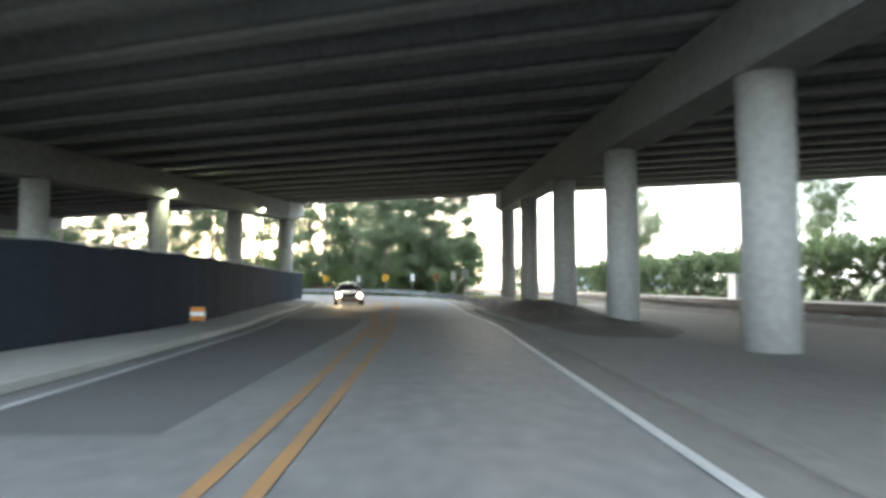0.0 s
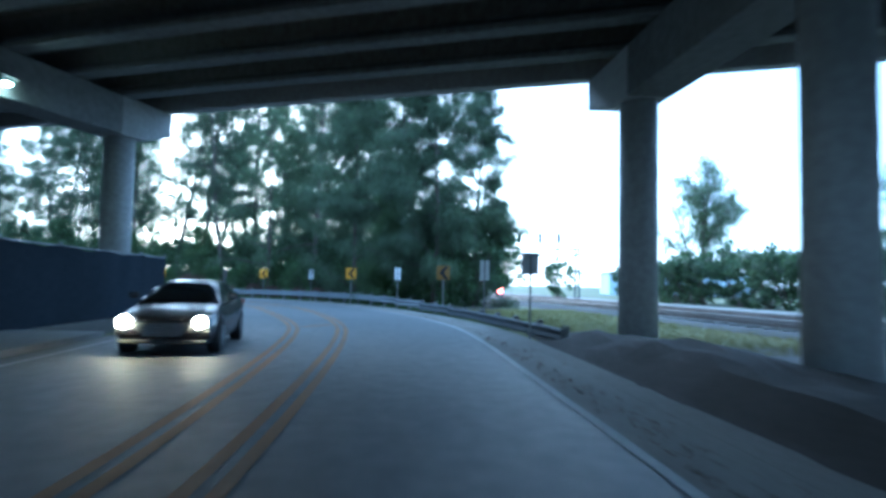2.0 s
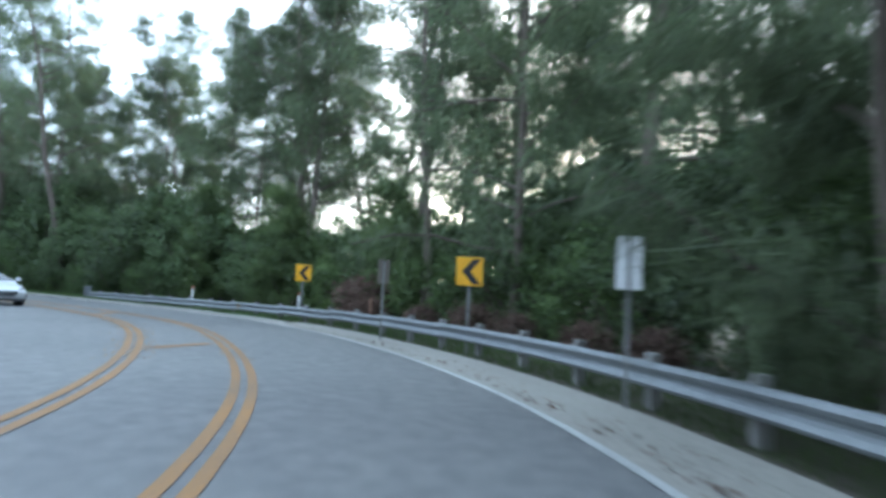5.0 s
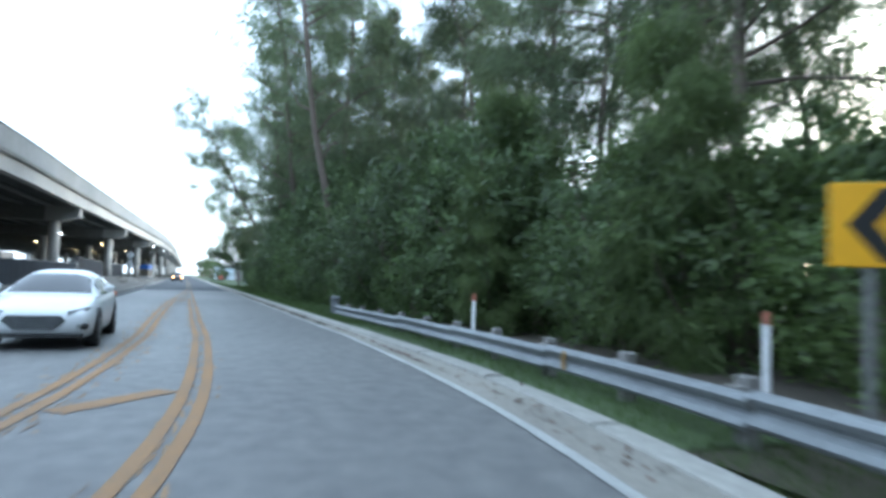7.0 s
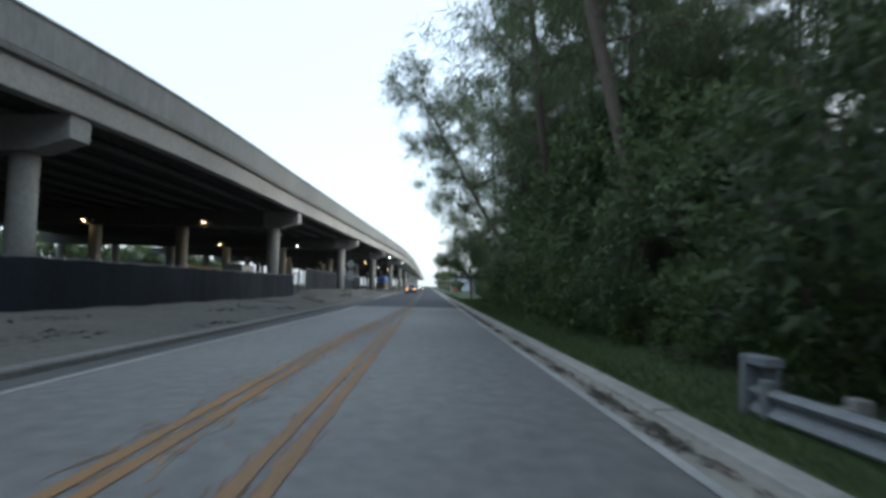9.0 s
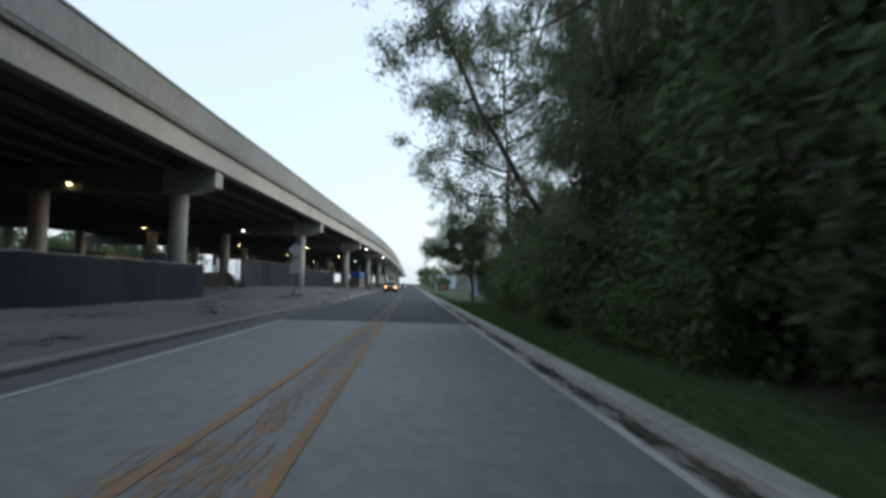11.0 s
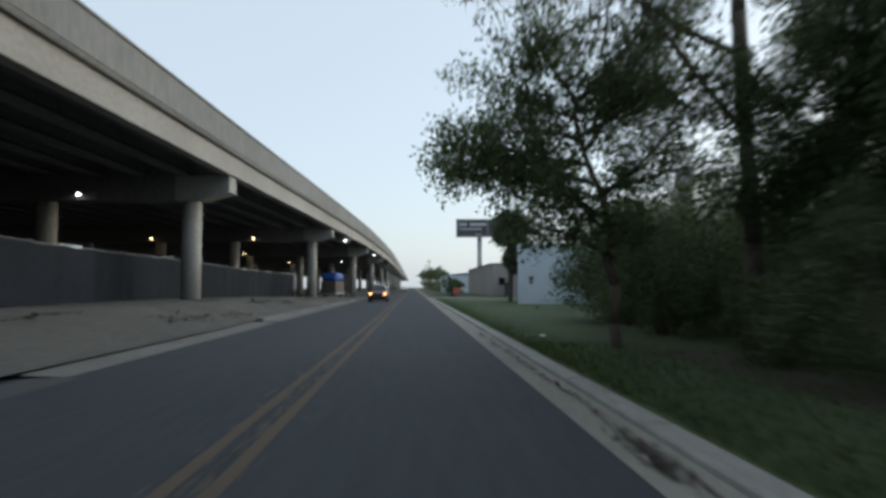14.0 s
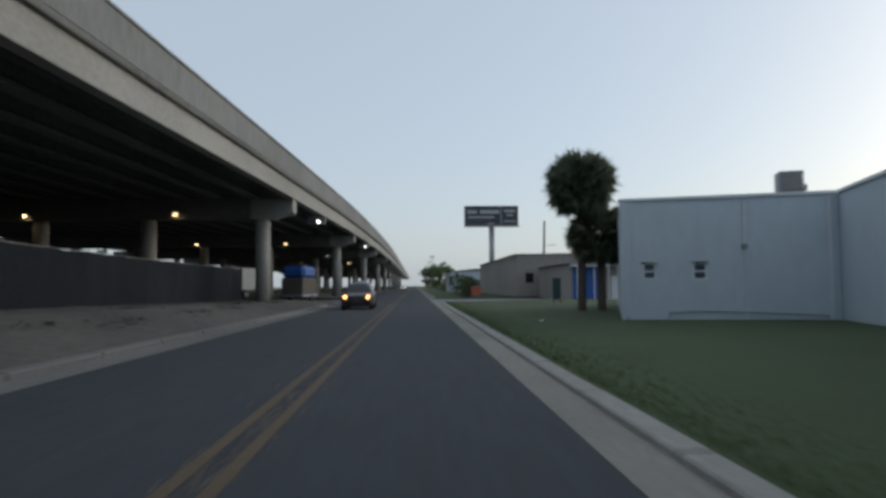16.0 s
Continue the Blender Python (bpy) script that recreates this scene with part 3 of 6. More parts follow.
kerb_run("kerb_right", lambda s: 0.62 - 0.17 * smoothstep(at_x(ROAD, -39), at_x(ROAD, -46), s), at_x(ROAD, -33), at_x(ROAD, -171.3), 1, "worn concrete kerb beside the grass verge", low=lambda s: 0.3 + 0.25 * smoothstep(at_x(ROAD, -34), at_x(ROAD, -43), s))
kerb_run("kerb_far", 0.31, at_x(ROAD, -188), S_FAR, 1, "worn concrete kerb beside the grass verge", 12.0)
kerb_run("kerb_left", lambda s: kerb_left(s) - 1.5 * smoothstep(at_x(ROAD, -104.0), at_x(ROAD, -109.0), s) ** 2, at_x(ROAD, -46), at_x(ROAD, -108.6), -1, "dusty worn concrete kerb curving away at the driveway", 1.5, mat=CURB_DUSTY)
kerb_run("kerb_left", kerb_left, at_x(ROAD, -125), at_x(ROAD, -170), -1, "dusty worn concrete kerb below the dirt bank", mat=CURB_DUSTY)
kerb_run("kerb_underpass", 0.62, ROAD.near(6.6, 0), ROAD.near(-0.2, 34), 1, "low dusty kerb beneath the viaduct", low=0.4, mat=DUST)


# ---- viaduct ----
WIDTH = 45.0


def soffit(x):
    """Height of the caps' tops, on which the girders rest."""
    return 8.05 - 0.35 * smoothstep(20, 75, -x)


def crossfall(x):
    """How much the deck falls, per metre, towards its inner side."""
    return 0.034 * (1 - smoothstep(25, 90, -x))


viaduct = anchor("viaduct", 0, 0, 0, 0, "long grey concrete highway viaduct on round columns", "bridge")


def lift_edge(s):
    return soffit(np.interp(s, EDGE.s, EDGE.p[:, 0]))


def tilt_edge(s):
    return crossfall(np.interp(s, EDGE.s, EDGE.p[:, 0]))


E0, E1 = 0, EDGE.length - 3
tagged(sweep("deck", EDGE, [(0.05, 1.12), (0.25, 1.12), (0.28, 1.18), (0.28, 1.36), (-WIDTH - 0.28, 1.36), (-WIDTH - 0.28, 1.12)], E0, E1, CONCRETE_SHADED, viaduct, closed=True, lift=lift_edge, tilt=tilt_edge), "dark concrete deck slab")
for a, sg in ((0.30, -1), (-WIDTH - 0.30, 1)):
    sweep("parapet", EDGE, [(a, 1.362), (a - 0.02 * -sg * 0, 2.75), (a + sg * 0.25, 2.75), (a + sg * 0.42, 1.362)], E0, E1, CONCRETE_STAINED, viaduct, closed=True, lift=lift_edge, tilt=tilt_edge)
sweep("coping", EDGE, [(0.36, 2.753), (0.36, 2.86), (-0.02, 2.86), (-0.02, 2.753)], E0, E1, CONCRETE_STAINED, viaduct, closed=True, lift=lift_edge, tilt=tilt_edge)


def girder(off, mat, every=1):
    """A precast I-girder: bulb foot, thin web, top flange."""
    w = [(-0.3, 0), (0.3, 0), (0.3, 0.16), (0.12, 0.32), (0.12, 0.86), (0.27, 0.98), (0.27, 1.118), (-0.27, 1.118), (-0.27, 0.98), (-0.12, 0.86), (-0.12, 0.32), (-0.3, 0.16)]
    return sweep("girder", EDGE, [(off + a, z + 0.002) for a, z in w], E0, at_x(EDGE, -420), mat, viaduct, every=every, closed=True, lift=lift_edge, tilt=tilt_edge)


tagged(sweep("edge_girder", EDGE, [(-0.5, 0.002), (0.04, 0.002), (0.06, 0.06), (0.06, 1.117), (-0.5, 1.117)], E0, E1, CONCRETE, viaduct, closed=True, lift=lift_edge, tilt=tilt_edge), "pale smooth concrete edge girder")
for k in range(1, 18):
    girder(-0.25 - 2.48 * k, CONCRETE_SHADED, 2)


def bent(end, direction, ks, mat=CONCRETE):
    """A pier: a haunched cap beam over a row of round columns, from its outer end inwards."""
    e, d = np.array(end, float), np.array(direction, float)
    d /= np.linalg.norm(d)
    w = np.array([-d[1], d[0]]) * 0.6
    top = soffit(end[0])
    fall = crossfall(end[0])
    k1 = ks[0] + 0.75

    def beam(name, prof, mat):
        bm = bmesh.new()
        rows = [[bm.verts.new((*(e + d * k + w * sg), z - fall * k)) for k, z in prof] for sg in (-1, 1)]
        bm.faces.new(rows[0])
        bm.faces.new(rows[1][::-1])
        for i in range(len(prof)):
            j = (i + 1) % len(prof)
            bm.faces.new((rows[0][j], rows[0][i], rows[1][i], rows[1][j]))
        bmesh.ops.recalc_face_normals(bm, faces=bm.faces)
        bmesh.ops.bevel(bm, geom=bm.edges[:], offset=0.02, segments=1, affect="EDGES")
        part(name, bm, mat, viaduct)

    beam("pier_cap_end", [(0.0, top - 0.95), (ks[0] - 0.7, top - 1.4), (k1, top - 1.4), (k1, top), (0, top)], mat)
    # inner cap darker than its end, the shade under the deck painted in
    beam("pier_cap", [(k1, top - 1.4), (WIDTH - 1.6, top - 1.4), (WIDTH, top - 0.95), (WIDTH, top), (k1, top)], CONCRETE_SHADED)
    for k in ks:
        x, y = e + d * k
        bm = bmesh.new()
        tube(bm, (x, y, -0.2), (x, y, top - 1.37 - fall * k), 0.53, 0.53, 28)
        part("column", bm, mat, viaduct, smooth=True)
    return e, d, top, fall


KS = (2.3, 10.6, 18.5, 26.4, 34.3, 42.2)
UP = (0.214, -0.977)
lamps = []
bent((1.02, 49.35), UP, (2.85, 10.95, 19.4, 27.2, 35.8, 43.4))
left_bent = bent((-16.5, 51.9), (0.0, -1.0), (2.3, 10.8, 19.4, 27.8, 36.2))
for x in (-43, -71.8, -103.2, -136, -167.6, -199, -231, -263, -295, -327, -359, -391, -423, -455, -487, 46, 78, 110):
    s = at_x(EDGE, x)
    lamps.append(bent(EDGE.at(s, -0.1), -np.array([np.interp(s, EDGE.s, c) for c in EDGE.r.T]), KS if x > -400 else KS[:2]))


def pier_lamp(x, y, z, rz, mat, label):
    """A wall-pack lamp: housing with a sloped hood, a bracket and a glowing lens."""
    a = anchor("wall_lamp", x, y, z, rz, label, "lamp", "lamps on the viaduct piers")
    bm = bmesh.new()
    box(bm, (0, 0.14, 0.02), (0.42, 0.28, 0.2), 0.03)
    box(bm, (0, 0.3, 0.1), (0.44, 0.14, 0.05), 0.01)
    part("housing", bm, SIGN_BACK, a)
    part("bracket", solid((0, 0.0, 0.0), (0.2, 0.06, 0.3), 0.01), SIGN_BACK, a)
    bm = bmesh.new()
    bmesh.ops.create_uvsphere(bm, u_segments=12, v_segments=8, radius=0.115, matrix=Matrix.Translation((0, 0.2, -0.09)) @ Matrix.Diagonal((1.1, 0.9, 0.5, 1)))
    part("lens", bm, mat, a, smooth=True)


e, d, top, fall = left_bent
for k in (8.3, 19.4):
    p = e + d * k + np.array([0.66, 0.0])
    pier_lamp(p[0], p[1], top - 1.0 - fall * k, -90, LAMP_GREEN, "greenish glowing wall lamp on the pier cap")
for i, (e, d, top, fall) in enumerate(lamps[:8]):
    for k, mat in ((8.4, LAMP_WHITE if i % 3 == 0 else LAMP_WARM), (19.2, LAMP_WARM)):
        p = e + d * k + np.array([0.66, 0.0])
        pier_lamp(p[0], p[1], top - 0.98 - fall * k, -90, mat, "glowing wall lamp on the pier cap")
# two white lamps hung in boxes at the deck's edge
for x in (-177, -213):
    s = at_x(EDGE, x)
    p = EDGE.at(s, -0.55)
    a = anchor("hanging_sign_lamp", p[0], p[1], soffit(x) - 0.75, 90, "box-shaped lamp hung below the viaduct's edge", "lamp", "lamps under the viaduct's edge")
    part("case", solid((0, 0, 0.33), (1.6, 0.3, 0.75), 0.03), SIGN_BACK, a)
    part("lens", solid((0.2, -0.17, 0.2), (0.26, 0.06, 0.14), 0.02), LAMP_WHITE, a, "white glowing lens")
    for u in (-0.5, 0.5):
        part("hanger", solid((u, 0, 0.72), (0.05, 0.05, 0.08)), SIGN_BACK, a)


# ---- fences ----
def fence(pts, z0, height, mat, label, gap=3.0, wave=0.05, screen=True):
    """Chain-link fence hung with dark cloth: posts, top rail and a cloth panel for each bay."""
    line = Line(pts, 0.5)
    a = anchor("fence", 0, 0, 0, 0, label, "fence")
    n = round(line.length / gap)
    gap = line.length / n - 1e-6
    bm = bmesh.new()
    tube(bm, (0, 0, 0), (0, 0, height + 0.06), 0.035, 0.035, 8)
    bmesh.ops.create_uvsphere(bm, u_segments=8, v_segments=4, radius=0.045, matrix=Matrix.Translation((0, 0, height + 0.07)))
    post = part("post", bm, CHAIN if screen else CHAIN_DARK, a)
    post.location = (*line.at(0), z0(line.at(0)))
    for i in range(1, n + 1):
        p = post.copy()
        scene.collection.objects.link(p)
        q = line.at(i * gap)
        p.location = (*q, z0(q))
    for i in range(n):
        verts, faces = [], []
        for u in range(9):
            q0 = line.at(i * gap + gap * u / 8)
            rr = np.array([np.interp(i * gap + gap * u / 8, line.s, c) for c in line.r.T])
            for v in range(4):
                bow = wave * math.sin(math.pi * u / 8) * noise.noise((i * 3.1, u * 0.5, v * 0.9)) * 2
                q = q0 + rr * (0.045 + bow)
                sag = -0.05 * math.sin(math.pi * u / 8) * (v == 3) * (0.5 + random.random())
                verts.append((*q, z0(q0) + 0.03 + (height - 0.03) * v / 3 + sag))
        for u in range(8):
            for v in range(3):
                faces.append((u * 4 + v, u * 4 + v + 1, u * 4 + v + 5, u * 4 + v + 4))
        if screen:
            raw("cloth_panel", verts, faces, mat, a, True)
        else:
            bm = bmesh.new()
            A, B = line.at(i * gap), line.at((i + 1) * gap)
            za, zb = z0(A), z0(B)
            for j in range(-10, 31):
                for sg in (0, 1):
                    u0, u1 = j / 20, j / 20 + 0.5
                    lo, hi = max(0, u0), min(1, u1)
                    if hi - lo < 0.02:
                        continue
                    f0, f1 = (lo - u0) / 0.5, (hi - u0) / 0.5
                    if sg:
                        f0, f1 = 1 - f0, 1 - f1
                    pa, pb = A + (B - A) * lo, A + (B - A) * hi
                    tube(bm, (*pa, za + 0.05 + f0 * (height - 0.1)), (*pb, za + 0.05 + f1 * (height - 0.1)), 0.003, 0.003, 3)
            part("mesh_panel", bm, CHAIN_DARK, a)
        A, B = line.at(i * gap), line.at((i + 1) * gap)
        if screen:
            part("top_rail", rod((*A, z0(A) + height), (*B, z0(B) + height), 0.022, None, 6), CHAIN, a)
    return a


fence([ROAD.at(4, -10.0), ROAD.at(ROAD.near(5.4, 7), -10.1), (-6.4, 18.5), (-9.7, 29.5), (-13.2, 41.0), (-16.3, 52.6)], lambda q: 0.05, 2.2, SCREEN_CLOTH, "fence hung with black windscreen cloth beside the pavement")


def berm_z(q):
    return 0.05 + 0.62 * rise(q[0])


fence([(-47, 60.8), (-58, 62.2), (-70, 63.2), (-84, 64.0), (-100.4, 64.6)], berm_z, 1.85, SCREEN_CLOTH, "fence hung with dark blue-black cloth under the viaduct")
chain = fence([(-100.7, 64.6), (-105, 64.1), (-109.6, 63.3), (-118.4, 62.4)], berm_z, 2.25, SCREEN_CLOTH, "bare chain-link fence with thin posts on the dirt", screen=False, gap=4.4)
part("plate", solid((-103.0, 64.42, 2.0), (0.62, 0.02, 0.42), 0.006), ALUMINIUM, chain, "small pale plate wired to the mesh")
fence([(-118.6, 62.3), (-125, 61.1), (-135, 60.8), (-152, 61.2), (-166, 62.2), (-172, 62.8)], berm_z, 2.6, SCREEN_CLOTH, "tall fence hung with dark cloth behind the columns")


# ---- guard rail ----
guard = anchor("guard_rail", 0, 0, 0, 0, "galvanised steel guard rail round the outside of the curve", "guard rail")
G_OFF = 1.45


def guard_z(s):
    return -0.13 * (1 - smoothstep(S_CURVE + 6, S_CURVE + 22, s)) + 0.05 * smoothstep(S_RAIL0, S_CURVE, s) * (1 - smoothstep(SX40, S_RAIL1, s)) + 0.15 * smoothstep(S_CURVE, S_CURVE + 26, s) * (1 - smoothstep(S_CURVE + 32, SX40 + 8, s)) - 0.03 * smoothstep(SX40 + 8, SX40 + 16, s)


def g_off(s):
    return G_OFF + 0.4 * (1 - smoothstep(S_RAIL0, S_RAIL0 + 5, s))


W_BEAM = [(0.0, 0.47), (-0.05, 0.45), (-0.08, 0.41), (-0.05, 0.36), (0.0, 0.32), (0.0, 0.29), (-0.05, 0.25), (-0.08, 0.20), (-0.05, 0.16), (0.0, 0.14)]
s = S_RAIL0
post = None
while s < S_RAIL1 - 0.6:
    sub_s = np.linspace(s - 0.05, min(s + 4.0, S_RAIL1 - 0.35), 7)
    sub = Line([ROAD.at(v, g_off(v)) for v in sub_s], (sub_s[-1] - sub_s[0]) / 6.15)
    z = guard_z(s + 1.9)
    verts_prof = [(o, h + z) for o, h in W_BEAM] + [(o + 0.006, h + z) for o, h in W_BEAM[::-1]]
    # panels near the viaduct get the steel with shade painted in
    sweep("rail_panel", sub, verts_prof, 0, 99, STEEL_SHADED if s < S_CURVE + 10 else STEEL, guard, closed=True)
    for v in (s + 0.2, s + 2.1):
        if v > S_RAIL1 - 0.7:
            continue
        q = ROAD.at(v, g_off(v) + 0.16)
        if post is None:
            bm = bmesh.new()
            box(bm, (0, 0, 0.2), (0.14, 0.18, 0.72), 0.012)
            box(bm, (-0.11, 0, 0.32), (0.1, 0.15, 0.32), 0.01)
            post = part("post", bm, GREY_TIMBER, guard)
            p = post
        else:
            p = post.copy()
            scene.collection.objects.link(p)
        p.matrix_basis = pose(q[0], q[1], guard_z(v), 0, 0, ROAD.heading(v))
    s += 3.81
q = ROAD.at(S_RAIL1 - 0.4, g_off(S_RAIL1) - 0.02)
bm = bmesh.new()
box(bm, (0, 0.06, 0.36), (0.2, 0.08, 0.76), 0.012)
box(bm, (0.04, -0.16, 0.68), (0.22, 0.42, 0.1), 0.012)
box(bm, (0.12, -0.14, 0.36), (0.04, 0.34, 0.56), 0.008)
box(bm, (-0.02, -0.32, 0.3), (0.12, 0.12, 0.4), 0.012)
t_end = part("end_terminal", bm, STEEL, guard, "boxy galvanised end terminal")
t_end.matrix_basis = pose(q[0], q[1], 0.02, 0, 0, 90)
st = at_x(ROAD, -38.2)
q = ROAD.at(st, g_off(st) - 0.085)
tab = part("reflector_tab", solid((0, 0, 0.33), (0.02, 0.08, 0.24), 0.004), SIGN_DULL, guard, "dirty yellow reflector tab")
tab.matrix_basis = pose(q[0], q[1], guard_z(st), 0, 0, ROAD.heading(st))


# ---- road signs ----
def chevron_sign(x, y, face, z=1.87, w=0.61, h=0.66, dull=False):
    """A square yellow plate on a post with a black arrow head pointing left."""
    a = anchor("chevron_sign", x, y, 0.05, face, "yellow chevron sign with a black arrow on a steel post", "road sign", "chevron signs round the curve")
    part("plate", solid((0, 0, z), (w, 0.02, h), 0.009), SIGN_DULL if dull else SIGN_YELLOW, a)
    bm = bmesh.new()
    hw, hh, t = w * 0.26, h * 0.44, w * 0.3
    pts = [(-hw - 0.02, 0), (hw - t * 0.5, hh), (hw + t * 0.5, hh), (-hw + t, 0), (hw + t * 0.5, -hh), (hw - t * 0.5, -hh)]
    f = bm.faces.new([bm.verts.new((u, -0.015, z + v)) for u, v in pts])
    ext = bmesh.ops.extrude_face_region(bm, geom=[f])
    bmesh.ops.translate(bm, vec=(0, 0.004, 0), verts=[v for v in ext["geom"] if isinstance(v, bmesh.types.BMVert)])
    bmesh.ops.recalc_face_normals(bm, faces=bm.faces)
    part("arrow", bm, SIGN_BLACK, a, "black arrow head")
    part("post", solid((0, 0.035, (z + h / 2) / 2 - 0.2), (0.06, 0.04, z + h / 2 + 0.3), 0.006), SIGN_BACK, a)
    return a


for x, y, f in ((-5.5, 57.6, 0), (-12.2, 65.0, 22), (-22.1, 74.6, 38), (-33.65, 79.4, 58)):
    chevron_sign(x, y, f, dull=x > -6)


def strip_sign(x, y, face, white=True):
    """A narrow two-strip delineator plate on a post."""
    a = anchor("delineator_sign", x, y, 0.05, face, "narrow delineator with two white strips on a post" if white else "narrow bare metal sign plate on a post", "road sign", "delineators round the curve")
    for u in (-0.095, 0.095):
        part("strip", solid((u, 0, 1.86), (0.14, 0.02, 0.7), 0.006), SIGN_WHITE if white else SIGN_BROWNED, a)
    part("post", solid((0, 0.03, 0.95), (0.05, 0.035, 2.4), 0.006), SIGN_BACK, a)


for x, y, f, w in ((-3.0, 51.0, 5, True), (-8.9, 63.0, 12, True), (-16.85, 70.8, 28, True), (-25.9, 75.8, 48, False)):
    strip_sign(x, y, f, w)
a = anchor("square_sign", -1.3, 45.2, 0, 15, "dark square sign plate seen from behind on a post", "road sign")
part("plate", solid((0, 0, 1.98), (0.46, 0.02, 0.58), 0.008), ALUMINIUM, a)
part("post", solid((0, -0.03, 0.95), (0.05, 0.04, 2.5), 0.006), SIGN_BACK, a)
a = anchor("marker_post", -30.4, 80.0, 0.05, 60, "faded red marker post among the weeds", "post")
part("shaft", rod((0, 0, -0.1), (0, 0, 0.95), 0.07, 0.065, 10), RED_WOOD, a)
part("cap", rod((0, 0, 0.95), (0, 0, 1.0), 0.075, 0.06, 10), RED_WOOD, a)
for x, y in ((-44.2, 80.95), (-36.5, 81.6)):
    a = anchor("marker_post", x, y, 0.1, 80, "slim white marker post with a red top", "post")
    part("shaft", rod((0, 0, -0.15), (0, 0, 0.85), 0.05, 0.048, 10), SIGN_WHITE, a)
    part("cap", rod((0, 0, 0.85), (0, 0, 1.02), 0.052, 0.05, 10), RED_POST, a, "red top band")
a = anchor("warning_sign", -102.6, 69.2, 0.22, 90, "diamond warning sign seen from behind with plates below", "road sign")
bm = bmesh.new()
box(bm, (0, 0, 0), (0.6, 0.02, 0.6), 0.008)
bmesh.ops.rotate(bm, matrix=Matrix.Rotation(radians(45), 3, "Y"), verts=bm.verts)
bmesh.ops.translate(bm, vec=(0, 0, 2.98), verts=bm.verts)
part("diamond_plate", bm, ALUMINIUM, a)
part("plate", solid((0, 0, 2.28), (0.42, 0.02, 0.36), 0.008), ALUMINIUM, a)
part("plate", solid((0, 0, 1.85), (0.56, 0.02, 0.42), 0.008), ALUMINIUM, a)
part("crossbar", solid((0, -0.02, 2.08), (0.9, 0.02, 0.07), 0.006), ALUMINIUM, a)
part("post", solid((0, -0.03, 1.55), (0.055, 0.04, 3.6), 0.006), CHAIN, a)
a = anchor("barricade", -6.1, 19.0, 0.1, 14, "small orange and white striped barricade board", "barricade")
for i, m_ in enumerate((ORANGE, SIGN_WHITE, ORANGE)):
    part("board", solid((0, 0, 0.2 + i * 0.14), (0.42, 0.03, 0.135), 0.006), m_, a)
for u in (-0.22, 0.22):
    part("leg", solid((u * 0.85, 0.03, 0.27), (0.05, 0.04, 0.56), 0.006), SIGN_BACK, a)
a = anchor("work_sign", -170.5, 81.4, 0.01, -90, "small orange roadwork sign on a stand", "road sign")
part("plate", solid((0, 0, 0.95), (0.75, 0.02, 0.7), 0.008), SIGN_PINK, a)
for u in (-0.2, 0.2):
    part("leg", rod((u, 0, 0), (u * 0.6, 0, 0.7), 0.02), SIGN_BACK, a)


# ---- railway ----
T_DIR = np.array([-0.31, 1.0]) / math.hypot(0.31, 1)
T_RIGHT = np.array([T_DIR[1], -T_DIR[0]])


def track(origin, n0, n1):
    o = np.array(origin, float)
    a = anchor("railway_track", 0, 0, 0, 0, "steel railway track on concrete sleepers and ballast", "railway track", "railway tracks")
    P = lambda s, w: o + T_DIR * s + T_RIGHT * w
    line = Line([P(n0, 0), P((n0 + n1) / 2, 0), P(n1, 0)], 8)
    sweep("ballast", line, [(-2.4, -0.05), (-1.6, 0.14), (1.6, 0.14), (2.4, -0.05)], 0, 9999, BALLAST, a)
    for w in (-0.75, 0.75):
        sweep("rail", line, [(w - 0.07, 0.2), (w - 0.02, 0.22), (w - 0.035, 0.34), (w + 0.035, 0.34), (w + 0.02, 0.22), (w + 0.07, 0.2)], 0, 9999, RAIL_STEEL, a, closed=True)
    bm = solid((0, 0, 0.15), (2.5, 0.24, 0.12), 0.012)
    first = part("sleeper", bm, CURB, a)
    yaw = math.degrees(math.atan2(T_DIR[1], T_DIR[0])) - 90
    for i in range(150):
        q = P(-50 + i * 0.9, 0)
        ob = first if i == 0 else first.copy()
        if i:
            scene.collection.objects.link(ob)
        ob.matrix_basis = pose(q[0], q[1], 0, 0, 0, yaw)


track((1.5, 69.3), -90, 330)
track((5.6, 69.3), -90, 330)
structure(raw("gravel_lane", [(*(np.array((9.4, 72)) + T_DIR * s + T_RIGHT * w), -0.02) for s, w in ((-90, 0), (250, 0), (250, 6.5), (-90, 6.5))], [(0, 3, 2, 1)], SHOULDER), "pale gravel track beside the railway", "gravel")
a = anchor("signal_cabinet", 17.2, 46.5, -0.02, 17, "white metal signal cabinet with a smaller box beside the railway", "cabinet")
bm = solid((0, 0, 0.95), (1.3, 1.0, 1.9), 0.03)
part("body", bm, SIGN_WHITE, a)
part("door", solid((0, -0.515, 0.95), (1.05, 0.03, 1.6), 0.01), WALL_TRIM, a)
part("roof_cap", solid((0, 0, 1.93), (1.4, 1.1, 0.07), 0.015), WALL_TRIM, a)
part("side_box", solid((0.95, -0.1, 0.65), (0.55, 0.7, 0.9), 0.02), SIGN_WHITE, a)
part("plinth", solid((0.2, 0, 0.02), (2.1, 1.2, 0.12), 0.01), CURB, a)
